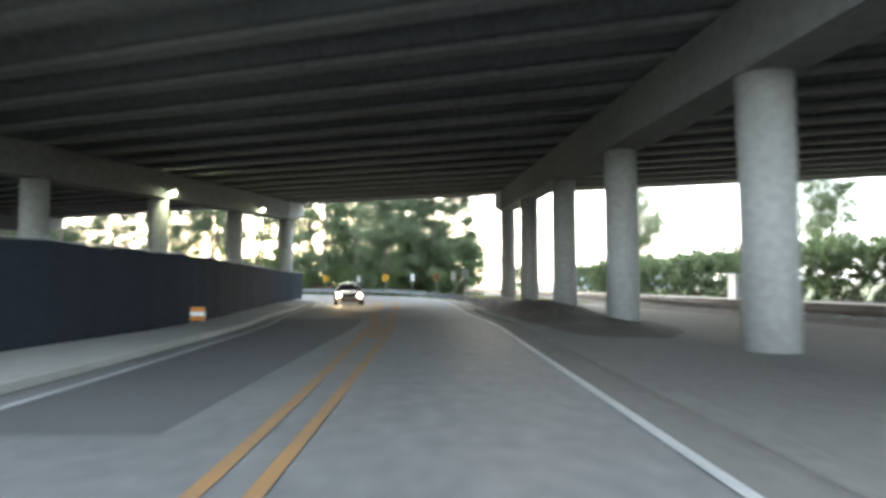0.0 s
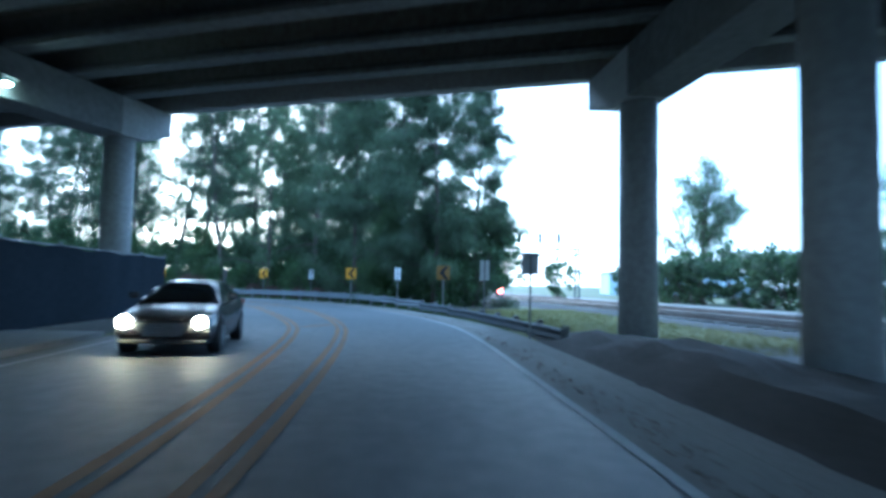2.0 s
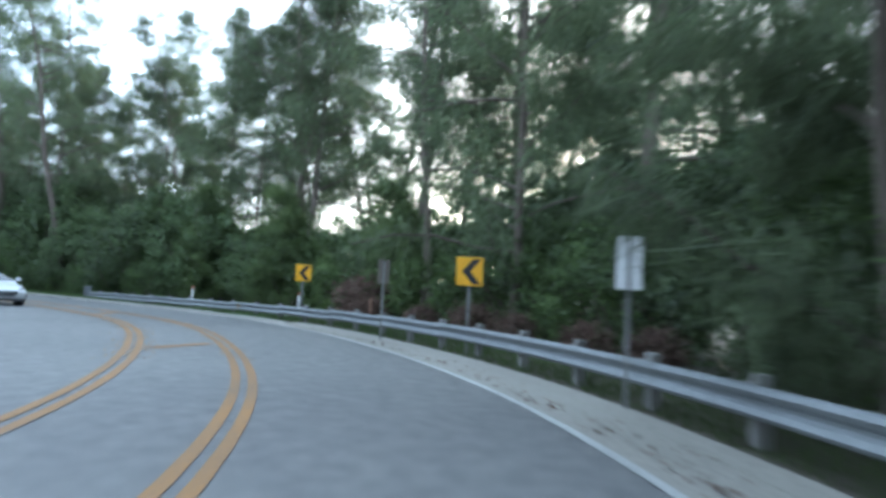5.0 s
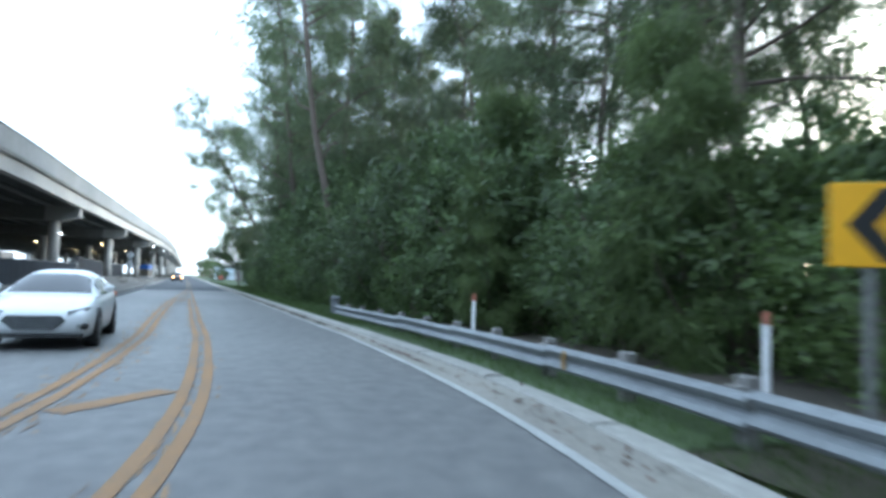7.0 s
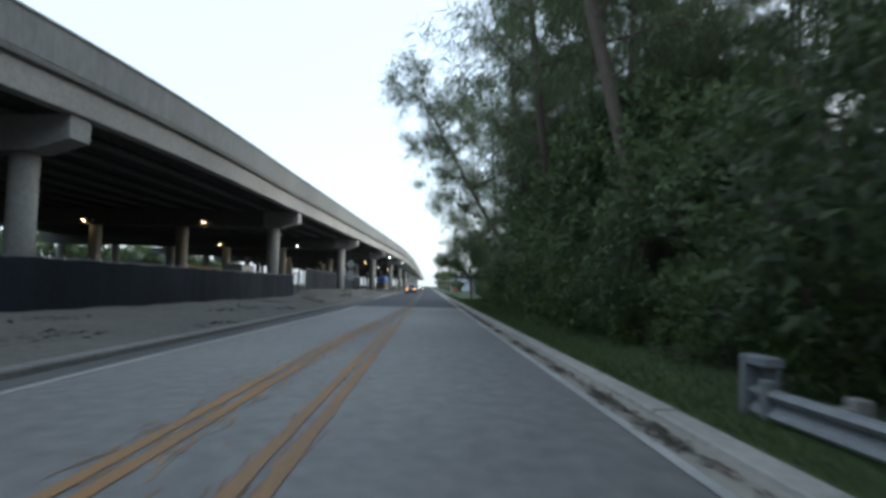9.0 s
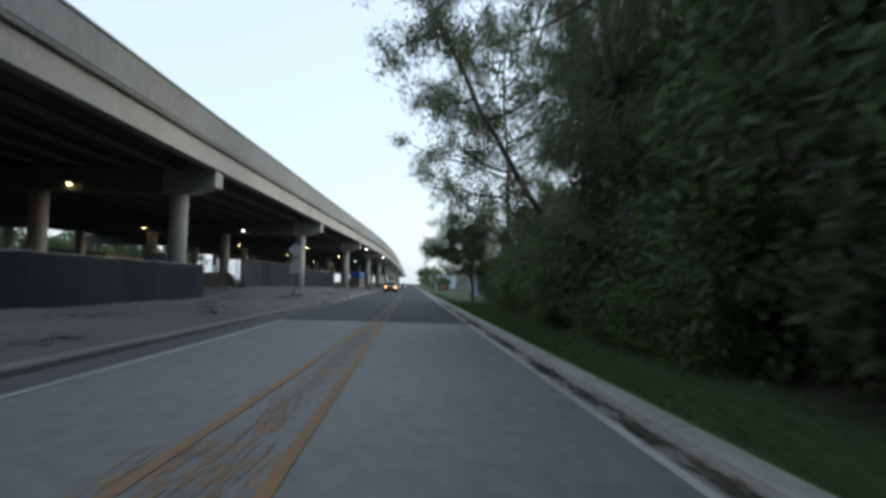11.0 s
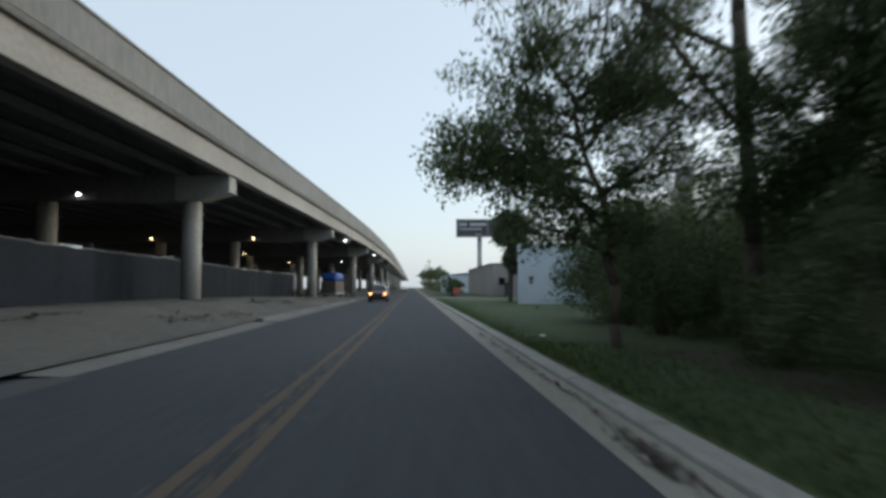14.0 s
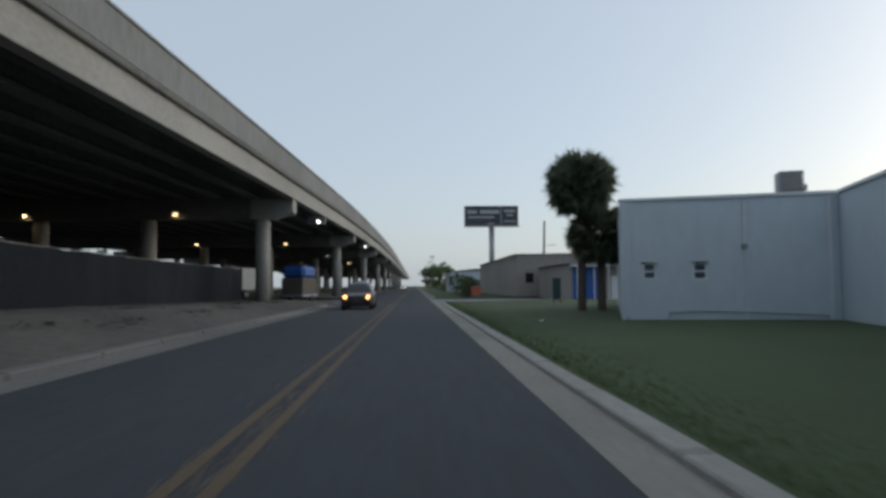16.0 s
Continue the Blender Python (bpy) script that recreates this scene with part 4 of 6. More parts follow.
# signal bridge over the tracks
a = anchor("signal_gantry", -1.5, 91.0, -0.05, 0, "lattice railway signal gantry over the tracks", "gantry")
for u in (-3.4, 4.0):
    bm = bmesh.new()
    for dx in (-0.2, 0.2):
        tube(bm, (u + dx, 0, 0), (u + dx, 0, 5.1), 0.085, 0.085, 6)
    for i in range(8):
        tube(bm, (u - 0.2, 0, i * 0.62), (u + 0.2, 0, i * 0.62 + 0.62), 0.04, 0.04, 4)
    part("mast", bm, GANTRY, a)
bm = bmesh.new()
for z in (4.45, 5.05):
    tube(bm, (-3.6, 0, z), (4.2, 0, z), 0.085, 0.085, 6)
for i in range(12):
    tube(bm, (-3.6 + i * 0.65, 0, 4.45), (-2.95 + i * 0.65, 0, 5.05), 0.04, 0.04, 4)
part("truss", bm, GANTRY, a)
for u in (-1.6, 0.4, 2.2):
    bm = bmesh.new()
    tube(bm, (u, 0, 5.05), (u, 0, 6.5), 0.05, 0.05, 6)
    box(bm, (u, -0.1, 6.1), (0.35, 0.2, 1.0), 0.03)
    part("signal_head", bm, SIGN_BLACK, a)
part("red_light", rod((-3.4, -0.3, 0.9), (-3.4, -0.2, 0.9), 0.22, None, 10), RED_LIGHT, a, "red glowing signal light")


# ---- plants ----
def cards(centres, axes, sides, lengths, widths, slivers=False):
    """Leaf blades: centre, long axis, side axis. Slivers are three-cornered, the rest four-cornered."""
    c, a, b = np.asarray(centres), np.asarray(axes), np.asarray(sides)
    l, w = np.asarray(lengths)[:, None], np.asarray(widths)[:, None]
    if slivers:
        v = np.stack([c - b * w * 0.5, c + a * l, c + b * w * 0.5], 1)
    else:
        v = np.stack([c - b * w * 0.35, c + a * l * 0.45 - b * w * 0.5, c + a * l, c + a * l * 0.45 + b * w * 0.5], 1)
    return v.reshape(-1, 3), np.arange(len(c) * v.shape[1]).reshape(len(c), -1)


def card_mesh(name, v, f, mat):
    me = bpy.data.meshes.new(name)
    k = f.shape[1]
    me.vertices.add(len(v))
    me.vertices.foreach_set("co", v.ravel())
    me.loops.add(f.size)
    me.loops.foreach_set("vertex_index", f.ravel().astype(np.int32))
    me.polygons.add(len(f))
    me.polygons.foreach_set("loop_start", (np.arange(len(f)) * k).astype(np.int32))
    me.polygons.foreach_set("loop_total", np.full(len(f), k, np.int32))
    me.update(calc_edges=True)
    me.materials.append(mat)
    return me


def unit(v):
    return v / np.maximum(np.linalg.norm(v, axis=-1, keepdims=True), 1e-9)


def limb_tube(bm, pts, r0, r1, n=6):
    for i, (a, b) in enumerate(zip(pts, pts[1:])):
        k = len(pts) - 1
        tube(bm, a, b, r0 + (r1 - r0) * i / k, r0 + (r1 - r0) * (i + 1) / k, n)


def bent_path(rng, a, d, length, n=4, wander=0.25, rise=0.0):
    p, d = [np.array(a, float)], np.array(d, float)
    for i in range(n):
        d = unit(d + rng.normal(0, wander, 3) + np.array([0, 0, rise]))
        p.append(p[-1] + d * length / n)
    return p


def pine_tree(seed, height, spread, sprays, mat, low=0.12, lean=0.05, gaps=0.0, size=1.0, taper=0.7, fine=0.5):
    """An Australian pine: a tall wandering trunk, many rising limbs and drooping feathery sprays."""
    rng = np.random.default_rng(seed)
    a = new("pine_tree")
    bm = bmesh.new()
    trunk = bent_path(rng, (0, 0, -0.4), (rng.normal(0, lean), rng.normal(0, lean), 1), height * 0.98, 9, 0.06, 0.1)
    limb_tube(bm, trunk, 0.08 + height * 0.0042, 0.025, 9)
    centres, axes, lens, wid = [], [], [], []
    limbs = int(height * 3.4)
    for i in range(limbs):
        u = low + (1 - low) * (i / limbs) ** 0.9
        if gaps and rng.random() < gaps:
            continue
        j = min(8, int(u * 9))
        base = trunk[j] + (trunk[j + 1] - trunk[j]) * (u * 9 - j)
        az = rng.uniform(0, 2 * math.pi)
        reach = (0.4 + spread * (1 - u) ** taper * (0.6 + 0.4 * min(1, u / 0.25))) * rng.uniform(0.55, 1.2)
        d = np.array([math.cos(az), math.sin(az), rng.uniform(0.1, 0.7)])
        path = bent_path(rng, base, unit(d), reach, 4, 0.16, -0.02)
        if i % 2 == 0:
            limb_tube(bm, path, 0.055, 0.012, 4)
        k = int(sprays / limbs * rng.uniform(0.6, 1.4))
        f = rng.uniform(0.15, 1.05, k) ** 0.7 * 4
        idx = np.minimum(3, f.astype(int))
        P = np.array(path)
        pos = P[idx] + (P[idx + 1] - P[idx]) * (f - idx)[:, None]
        clump = rng.normal(0, 1, (max(2, k // 14), 3)) * (0.28, 0.28, 0.22)
        pos = pos + clump[rng.integers(0, len(clump), k)] + rng.normal(0, 0.13, (k, 3))
        ax = unit(np.stack([rng.normal(0, 0.55, k) + d[0] * 0.5, rng.normal(0, 0.55, k) + d[1] * 0.5, rng.normal(-0.75, 0.5, k)], 1))
        centres.append(pos)
        axes.append(ax)
        lens.append(rng.uniform(0.3, 0.7, k) * size)
        wid.append(rng.uniform(0.035, 0.085, k) * size * fine)
    c, ax = np.vstack(centres), np.vstack(axes)
    sd = unit(np.cross(ax, rng.normal(0, 1, ax.shape)))
    v, f = cards(c, ax, sd, np.concatenate(lens), np.concatenate(wid), True)
    part("trunk", bm, BARK, a)
    ob = new("crown", card_mesh("crown", v, f, mat))
    ob.parent = a
    return a


def shrub(seed, height, radius, leaves, mat, leaf=0.16, stems=7, name="shrub", slivers=False):
    """A dense broad-leaved shrub of arching stems and leaf clumps."""
    rng = np.random.default_rng(seed)
    a = new(name)
    bm = bmesh.new()
    tips = []
    for i in range(stems):
        az = rng.uniform(0, 2 * math.pi)
        d = unit(np.array([math.cos(az) * rng.uniform(0.15, 0.75), math.sin(az) * rng.uniform(0.15, 0.75), 1.0]))
        path = bent_path(rng, (rng.normal(0, 0.15), rng.normal(0, 0.15), -0.2), d, height * rng.uniform(0.7, 0.98), 5, 0.14, 0)
        limb_tube(bm, path, 0.06, 0.012, 5)
        tips += path[1:]
    part("trunk", bm, BARK, a)
    k = leaves // 26
    g = rng.normal(0, 1, (k, 3))
    g = unit(g) * rng.uniform(0.35, 1.0, (k, 1)) ** 0.45
    lump = 1 + 0.32 * np.array([noise.noise(Vector(q) * 1.7 + Vector((seed, 0, 0))) for q in g])[:, None]
    cl = g * lump * (radius, radius, height * 0.52) + (0, 0, height * 0.50)
    m = 34
    hub = unit(rng.normal(0, 1, (m, 3)) + (0, 0, 0.15)) * (radius * 0.8, radius * 0.8, height * 0.42) * rng.uniform(0.75, 1.05, (m, 1)) + (0, 0, height * 0.5)
    size = rng.uniform(0.24, 0.46, m) * radius
    own = rng.integers(0, m, k)
    lobe = hub[own] + unit(rng.normal(0, 1, (k, 3)) + unit(hub[own] - (0, 0, height * 0.4)) * 0.7 + (0, 0, 0.3)) * (size[own] * rng.uniform(0.75, 1.08, k))[:, None]
    cl = np.where((rng.uniform(0, 1, k) < 0.8)[:, None], lobe, cl)
    cl[:, 2] = np.maximum(cl[:, 2], 0.12)
    n = k * 26
    idx = np.repeat(np.arange(k), 26)
    pos = cl[idx] + rng.normal(0, 0.17, (n, 3))
    pos[:, 2] = np.maximum(pos[:, 2], 0.02)
    out = unit(pos - (0, 0, height * 0.4))
    ax = unit(out * 0.5 + rng.normal(0, 0.7, (n, 3)) + (0, 0, -0.25))
    sd = unit(np.cross(ax, out + rng.normal(0, 0.5, (n, 3))))
    v, f = cards(pos, ax, sd, rng.uniform(0.6, 1.4, n) * leaf, rng.uniform(0.5, 1.1, n) * leaf * 0.55, slivers)
    ob = new("crown", card_mesh("crown", v, f, mat))
    ob.parent = a
    return a


def open_tree(seed, trunk_pts, r0, boughs, mat, leaf, per_tip, name, twig=1.2, droop=-0.2, curtain=0.35, slim=0.5):
    """A tree with bare, forking boughs and leaf clumps only at the twigs."""
    rng = np.random.default_rng(seed)
    a = new(name)
    bm = bmesh.new()
    t = [np.array(p, float) for p in trunk_pts]
    fine = [t[0]]
    for p0, p1 in zip(t, t[1:]):
        fine += [p0 + (p1 - p0) * 0.5 + rng.normal(0, 0.1, 3) * (1, 1, 0.3), p1]
    limb_tube(bm, fine, r0, r0 * 0.3, 10)
    tips = []
    for (i, u, d, length) in boughs:
        base = t[i] + (t[i + 1] - t[i]) * u
        path = bent_path(rng, base, unit(np.array(d, float)), length, 5, 0.13, 0.02)
        limb_tube(bm, path, r0 * 0.42, r0 * 0.12, 7)
        for j in range(1, 6):
            for q in range(3):
                tw = bent_path(rng, path[j], unit(np.array(d) * 0.5 + rng.normal(0, 0.75, 3)), twig * rng.uniform(0.6, 1.3), 3, 0.25, 0)
                limb_tube(bm, tw, r0 * 0.1, 0.008, 4)
                tips += tw[1:]
    part("trunk", bm, BARK, a, smooth=True)
    T = np.array(tips)
    n = len(T) * per_tip
    pos = np.repeat(T, per_tip, 0) + rng.normal(0, curtain, (n, 3))
    ax = unit(rng.normal(0, 0.7, (n, 3)) + (0, 0, droop))
    sd = unit(np.cross(ax, rng.normal(0, 1, (n, 3))))
    v, f = cards(pos, ax, sd, rng.uniform(0.6, 1.4, n) * leaf, rng.uniform(0.5, 1.0, n) * leaf * slim, slim != 0.5)
    ob = new("crown", card_mesh("crown", v, f, mat))
    ob.parent = a
    return a


def plant(kind, x, y, z, label, category, group="", rz=None, scale=1.0, first=set()):
    """Sets the prototype itself the first time and a copy of it afterwards."""
    rz = random.uniform(0, 360) if rz is None else rz
    m = pose(x, y, z, 0, 0, rz)
    if kind.name in first:
        ob = copy_thing(kind, m)
        ob.matrix_basis = m @ Matrix.Scale(scale / 1.0, 4)
    else:
        first.add(kind.name)
        ob = kind
        ob.matrix_basis = m @ Matrix.Scale(scale, 4)
    return tagged(ob, label, category, group)


PINES = [pine_tree(11, 21.0, 4.8, 15000, PINE, 0.12, 0.06, 0.14, 1.22, 0.4), pine_tree(12, 18.0, 4.6, 14200, PINE, 0.12, 0.06, 0.12, 1.22, 0.45), pine_tree(13, 27.0, 4.6, 16800, PINE, 0.22, 0.07, 0.2, 1.22, 0.45), pine_tree(14, 24.0, 4.3, 14200, PINE, 0.22, 0.08, 0.2, 1.17, 0.45)]
FAR_PINE = pine_tree(18, 25.0, 4.8, 7600, PINE, 0.2, 0.06, 0.18, 1.6, 0.42, 0.7)
POLE_PINE = pine_tree(19, 22.0, 3.8, 8500, PINE, 0.22, 0.09, 0.1, 1.2, 0.35, 0.6)
LOW_PINE = pine_tree(17, 13.0, 5.4, 9000, PINE, 0.36, 0.08, 0.15, 1.3, 0.3, 0.7)
BIG_PINE = pine_tree(15, 17.5, 5.4, 42000, PINE, 0.02, 0.02, 0.0, 1.1)
YOUNG_PINE = pine_tree(16, 8.0, 2.2, 13000, PINE_LIGHT, 0.0, 0.03, 0.0, 1.05)
SHRUBS = [shrub(21, 3.6, 2.1, 5500, LEAF, 0.186, slivers=True), shrub(22, 4.6, 2.4, 6200, LEAF_DARK, 0.2, slivers=True), shrub(23, 2.6, 1.8, 4800, LEAF, 0.155, slivers=True), shrub(24, 5.8, 2.7, 5600, LEAF_DARK, 0.25, slivers=True)]
MID_SHRUB = shrub(24, 5.8, 2.7, 4200, LEAF_DARK, 0.29, slivers=True)
FAR_SHRUB = shrub(25, 5.8, 2.7, 2050, LEAF_DARK, 0.43, slivers=True)
BUSH = shrub(26, 4.4, 2.4, 9600, LEAF_DARK, 0.128, 9)
PINE_LABEL, SHRUB_LABEL = "tall feathery Australian pine with a grey trunk", "dense dark green shrub with small leaves"
R = random.Random(5)


def belt(s, off):
    return ROAD.at(s, off)


# the big dense tree at the corner of the wood, and its neighbours
plant(BIG_PINE, -7.4, 66.0, 0.1, "large dense dark green pine reaching down to the ground", "tree", "trees round the curve", 40)
for x, y, sc, rz in ((-9.8, 68.8, 1.1, 120), (-14.0, 71.8, 1.05, 200), (-5.0, 69.4, 0.84, 250)):
    plant(BIG_PINE, x, y, 0.1, "large dense dark green pine reaching down to the ground", "tree", "trees round the curve", rz, sc)
plant(YOUNG_PINE, -10.4, 68.2, 0.1, "lighter green young pine at the wood's edge", "tree", "trees round the curve", 10)
plant(YOUNG_PINE, -31.5, 82.6, 0.2, "lighter green young pine at the wood's edge", "tree", "trees round the curve", 60, 0.8)
for x, off, sc in ((-52.5, 4.6, 0.75), (-58.0, 4.4, 0.6), (-64.0, 4.9, 0.8), (-70.5, 4.5, 0.65), (-77.0, 4.8, 0.7), (-40.0, 5.0, 0.85), (-45.4, 3.9, 0.55), (-48.2, 4.6, 0.62)):
    q = ROAD.at(at_x(ROAD, x), off)
    plant(YOUNG_PINE, q[0], q[1], 0.15, "lighter green young pine at the wood's edge", "tree", "trees round the curve", None, sc)
plant(YOUNG_PINE, -47.0, 83.4, 0.2, "lighter green young pine at the wood's edge", "tree", "trees round the curve", 160, 0.9)
S_A = ROAD.near(-13.5, 65.7)
s = S_A
i = 0
while s < at_x(ROAD, -78):
    open_wood = ROAD.at(s)[0] > -46
    for row, (lo, hi) in enumerate((((6.6, 8.4) if ROAD.at(s)[0] < -34 else (4.6, 6.6)) if open_wood else (7.6, 9.4), (10.0, 12.5), (15.0, 20.0), (22.0, 34.0))):
        if (row == 2 and ((i % 2 and ROAD.at(s)[0] < -30) or not open_wood)) or (row == 3 and (i % 3 or not open_wood)):
            continue
        q = belt(s + R.uniform(-1.2, 1.2), R.uniform(lo, hi))
        if open_wood:
            k, sc = R.choice((0, 1, 0) if ROAD.at(s)[0] > -29 and row < 2 else (2, 3, 3) if row == 0 else (2, 3, 2) if row == 1 else (2, 3, 0)), R.uniform(0.98, 1.3)
        else:
            k, sc = R.choice((0, 1, 0, 3) if row == 0 else (2, 3, 0)), R.uniform(0.85, 1.05)
        if q[0] > (-17.5 if row < 2 else -12.0):
            continue
        plant(FAR_PINE if row >= 2 else PINES[k], q[0], q[1], 0.05, PINE_LABEL, "tree", "trees round the curve", None, sc)
    s += 4.3
    i += 1
s, i = S_A - 3, 0
while s < at_x(ROAD, -114.5):
    x_here = ROAD.at(s)[0]
    off = 3.5 if x_here > -54 else 3.4
    off += R.uniform(-0.2, 1.4) + 1.4 * smoothstep(-50, -44, x_here) + 0.6 * smoothstep(-40, -32, x_here) + (1.9 if x_here < -109.5 else 0.0)
    k, sc = R.choice((0, 1, 0, 3, 2)), R.uniform(0.6, 1.22)
    if x_here > -46:
        k, sc = R.choice((0, 1, 2, 0)), R.uniform(0.8, 1.05) if x_here < -30 else R.uniform(0.95, 1.2)
    q = belt(s + R.uniform(-0.4, 0.4), off + (0.6 if k == 3 else 0.1))
    if x_here < -92:
        k, sc = 1, R.uniform(0.85, 1.0) if x_here > -100.5 else R.uniform(0.5, 0.64)
    plant(BUSH if x_here < -92 else SHRUBS[k], q[0], q[1], 0.06, SHRUB_LABEL if k in (1, 3) else "dense mid-green shrub with small leaves", "shrub", "shrubs at the wood's edge", None, sc)
    if i % 2 == 0 or x_here > -46:
        q = belt(s + 1.0, off + R.uniform(2.6, 3.6))
        plant(MID_SHRUB if i % 2 == 0 else FAR_SHRUB, q[0], q[1], 0.08, SHRUB_LABEL, "shrub", "shrubs at the wood's edge", None, R.uniform(0.85, 1.1) * (0.5 if x_here < -101 else 0.8 if x_here < -94 else 1.12 if x_here > -30 else 0.85 if x_here > -50 else 1.0))
    if i % 5 == 2 and x_here < -50:
        q = belt(s + 0.6, off - 0.5)
        plant(SHRUBS[2], q[0], q[1], 0.06, "low bright green shrub with small leaves", "shrub", "shrubs at the wood's edge", None, R.uniform(0.55, 0.8))
    s += 2.15
    i += 1
s = S_A
while s < at_x(ROAD, -76):
    q = belt(s, 11.5 + R.uniform(-1.5, 1.5))
    plant(FAR_SHRUB, q[0], q[1], 0.05, SHRUB_LABEL, "shrub", "shrubs inside the wood", None, R.uniform(0.88, 1.02))
    s += 2.9
# slim bare-stemmed pines that fill the wood's edge against the sky
for i in range(17):
    q = belt(S_A + 2 + i * 2.7 + R.uniform(-0.8, 0.8), R.uniform(12.0, 18.0) if i % 2 else R.uniform(18.0, 26.0))
    if q[0] > -14.5:
        continue
    plant(POLE_PINE, q[0], q[1], 0.05, "slim bare-stemmed pine with a thin feathery crown", "tree", "trees round the curve", None, R.uniform(0.85, 1.15))
# fuller crowns where the wood closes behind the chevrons
for x, y, k, sc in ((-23.7, 82.9, 1, 0.72), (-20.6, 80.6, 0, 0.8)):
    plant(PINES[k], x, y, 0.05, PINE_LABEL, "tree", "trees round the curve", None, sc)
# taller growth behind the hedge further on
for x, y, k, sc in ((-62.5, 82.1, 3, 1.28), (-68.0, 82.3, 2, 1.12), (-74.5, 82.4, 3, 1.28), (-84.6, 82.3, 0, 0.8), (-88.6, 82.8, 1, 0.85), (-79, 83.2, 0, 0.85), (-82.0, 82.6, 2, 0.95), (-76.0, 83.0, 0, 1.1), (-83.0, 82.9, 1, 0.9), (-87.5, 83.2, 3, 0.66), (-91.5, 84.4, 1, 0.8), (-86, 87.5, 2, 0.75), (-94.5, 88.0, 0, 0.72), (-80.5, 89, 2, 0.8), (-91, 89.5, 3, 0.75), (-103.0, 91.0, 0, 0.6), (-97.6, 85.2, 1, 0.9)):
    plant(PINES[k], x, y, 0.15, PINE_LABEL, "tree", "trees behind the hedge", None, sc)

# tall leafy growth that closes the wood behind the hedge
for i, x in enumerate((-68.0, -71.0, -73.5, -76.5, -79.0, -81.5, -84.0, -86.5)):
    q = belt(at_x(ROAD, x), (7.0, 8.2, 6.4)[i % 3])
    plant(MID_SHRUB, q[0], q[1], 0.08, "tall dense shrub rising behind the hedge", "shrub", "shrubs inside the wood", None, (1.55, 1.75, 1.45)[i % 3] * (0.92 if x < -82 else 1.0))
# low bright clumps that spill over the verge
for x, o, sc in ((-49.6, 3.5, 0.85), (-51.0, 3.9, 0.7), (-54.5, 3.3, 0.6), (-57.5, 3.4, 0.7), (-61.5, 3.1, 0.5), (-66.0, 3.0, 0.55), (-75.6, 2.9, 0.5), (-77.4, 3.0, 0.66), (-79.6, 2.9, 0.52), (-81.5, 3.2, 0.6), (-86.0, 3.1, 0.5)):
    q = belt(at_x(ROAD, x), o)
    plant(SHRUBS[2], q[0], q[1], 0.06, "low bright green shrub with small leaves", "shrub", "shrubs at the wood's edge", None, sc)

# leaning tree with bare boughs, and the broad tree that hangs over the road
plant(open_tree(31, [(0, 0, -0.3), (0.3, -1.4, 3.0), (0.7, -3.5, 6.0), (1.1, -5.4, 9.0), (1.6, -7.2, 12.2), (1.9, -8.4, 15.0)], 0.18,
      [(1, 0.7, (-1.0, -0.3, 0.5), 5.0), (2, 0.1, (-0.9, -0.8, 0.25), 5.0), (2, 0.5, (-1.0, 0.1, 0.3), 5.5), (2, 0.8, (0.5, 0.8, 0.5), 4.5), (3, 0.1, (-0.9, -0.5, 0.2), 5.0), (3, 0.4, (0.9, -0.2, 0.3), 4.5), (3, 0.6, (-0.7, 0.8, 0.5), 5.0), (3, 0.9, (-0.8, -0.7, 0.2), 4.5), (4, 0.2, (0.7, 0.6, 0.5), 4.5), (4, 0.5, (-0.8, 0.3, 0.4), 4.0), (4, 0.7, (0.3, -0.8, 0.4), 3.5), (4, 0.95, (0.0, -0.2, 1.0), 3.0)],
      PINE, 0.3, 40, "leaning_tree", 1.6, -0.7, 0.26, 0.22), -93.0, 84.0, 0.1, "leaning sparse tree with bare grey boughs", "tree", rz=0)
plant(open_tree(32, [(0, 0, -0.3), (-0.1, 0.1, 4.5), (0.15, -0.1, 9.0), (0.0, -0.4, 13.5), (0.1, -0.6, 18.0)], 0.19,
      [(0, 0.95, (0.3, -1.0, 0.75), 6.5), (1, 0.3, (0.2, -1.0, 0.45), 7.0), (1, 0.7, (-0.5, -1.0, 0.4), 7.6), (2, 0.0, (0.2, -1.0, 0.35), 8.0), (1, 0.9, (0.4, 1.0, 0.6), 5.5), (2, 0.2, (-0.5, 0.7, 0.6), 5.0), (2, 0.45, (0.4, -0.9, 0.5), 7.2), (2, 0.6, (0.1, 1.0, 0.5), 5.5), (2, 0.85, (-0.6, -0.8, 0.35), 6.6), (3, 0.1, (0.5, -0.8, 0.4), 6.0), (3, 0.3, (-0.2, 0.9, 0.5), 5.0), (3, 0.5, (0.7, 0.5, 0.6), 4.6), (3, 0.75, (-0.3, -0.8, 0.5), 4.6), (3, 0.95, (0.1, 0.1, 1.0), 3.0)],
      PINE, 0.3, 36, "slender_tree", 1.7, -0.45, 0.26, 0.24), -110.6, 82.9, 0.1, "slender sparse tree with boughs reaching over the road", "tree", rz=0)
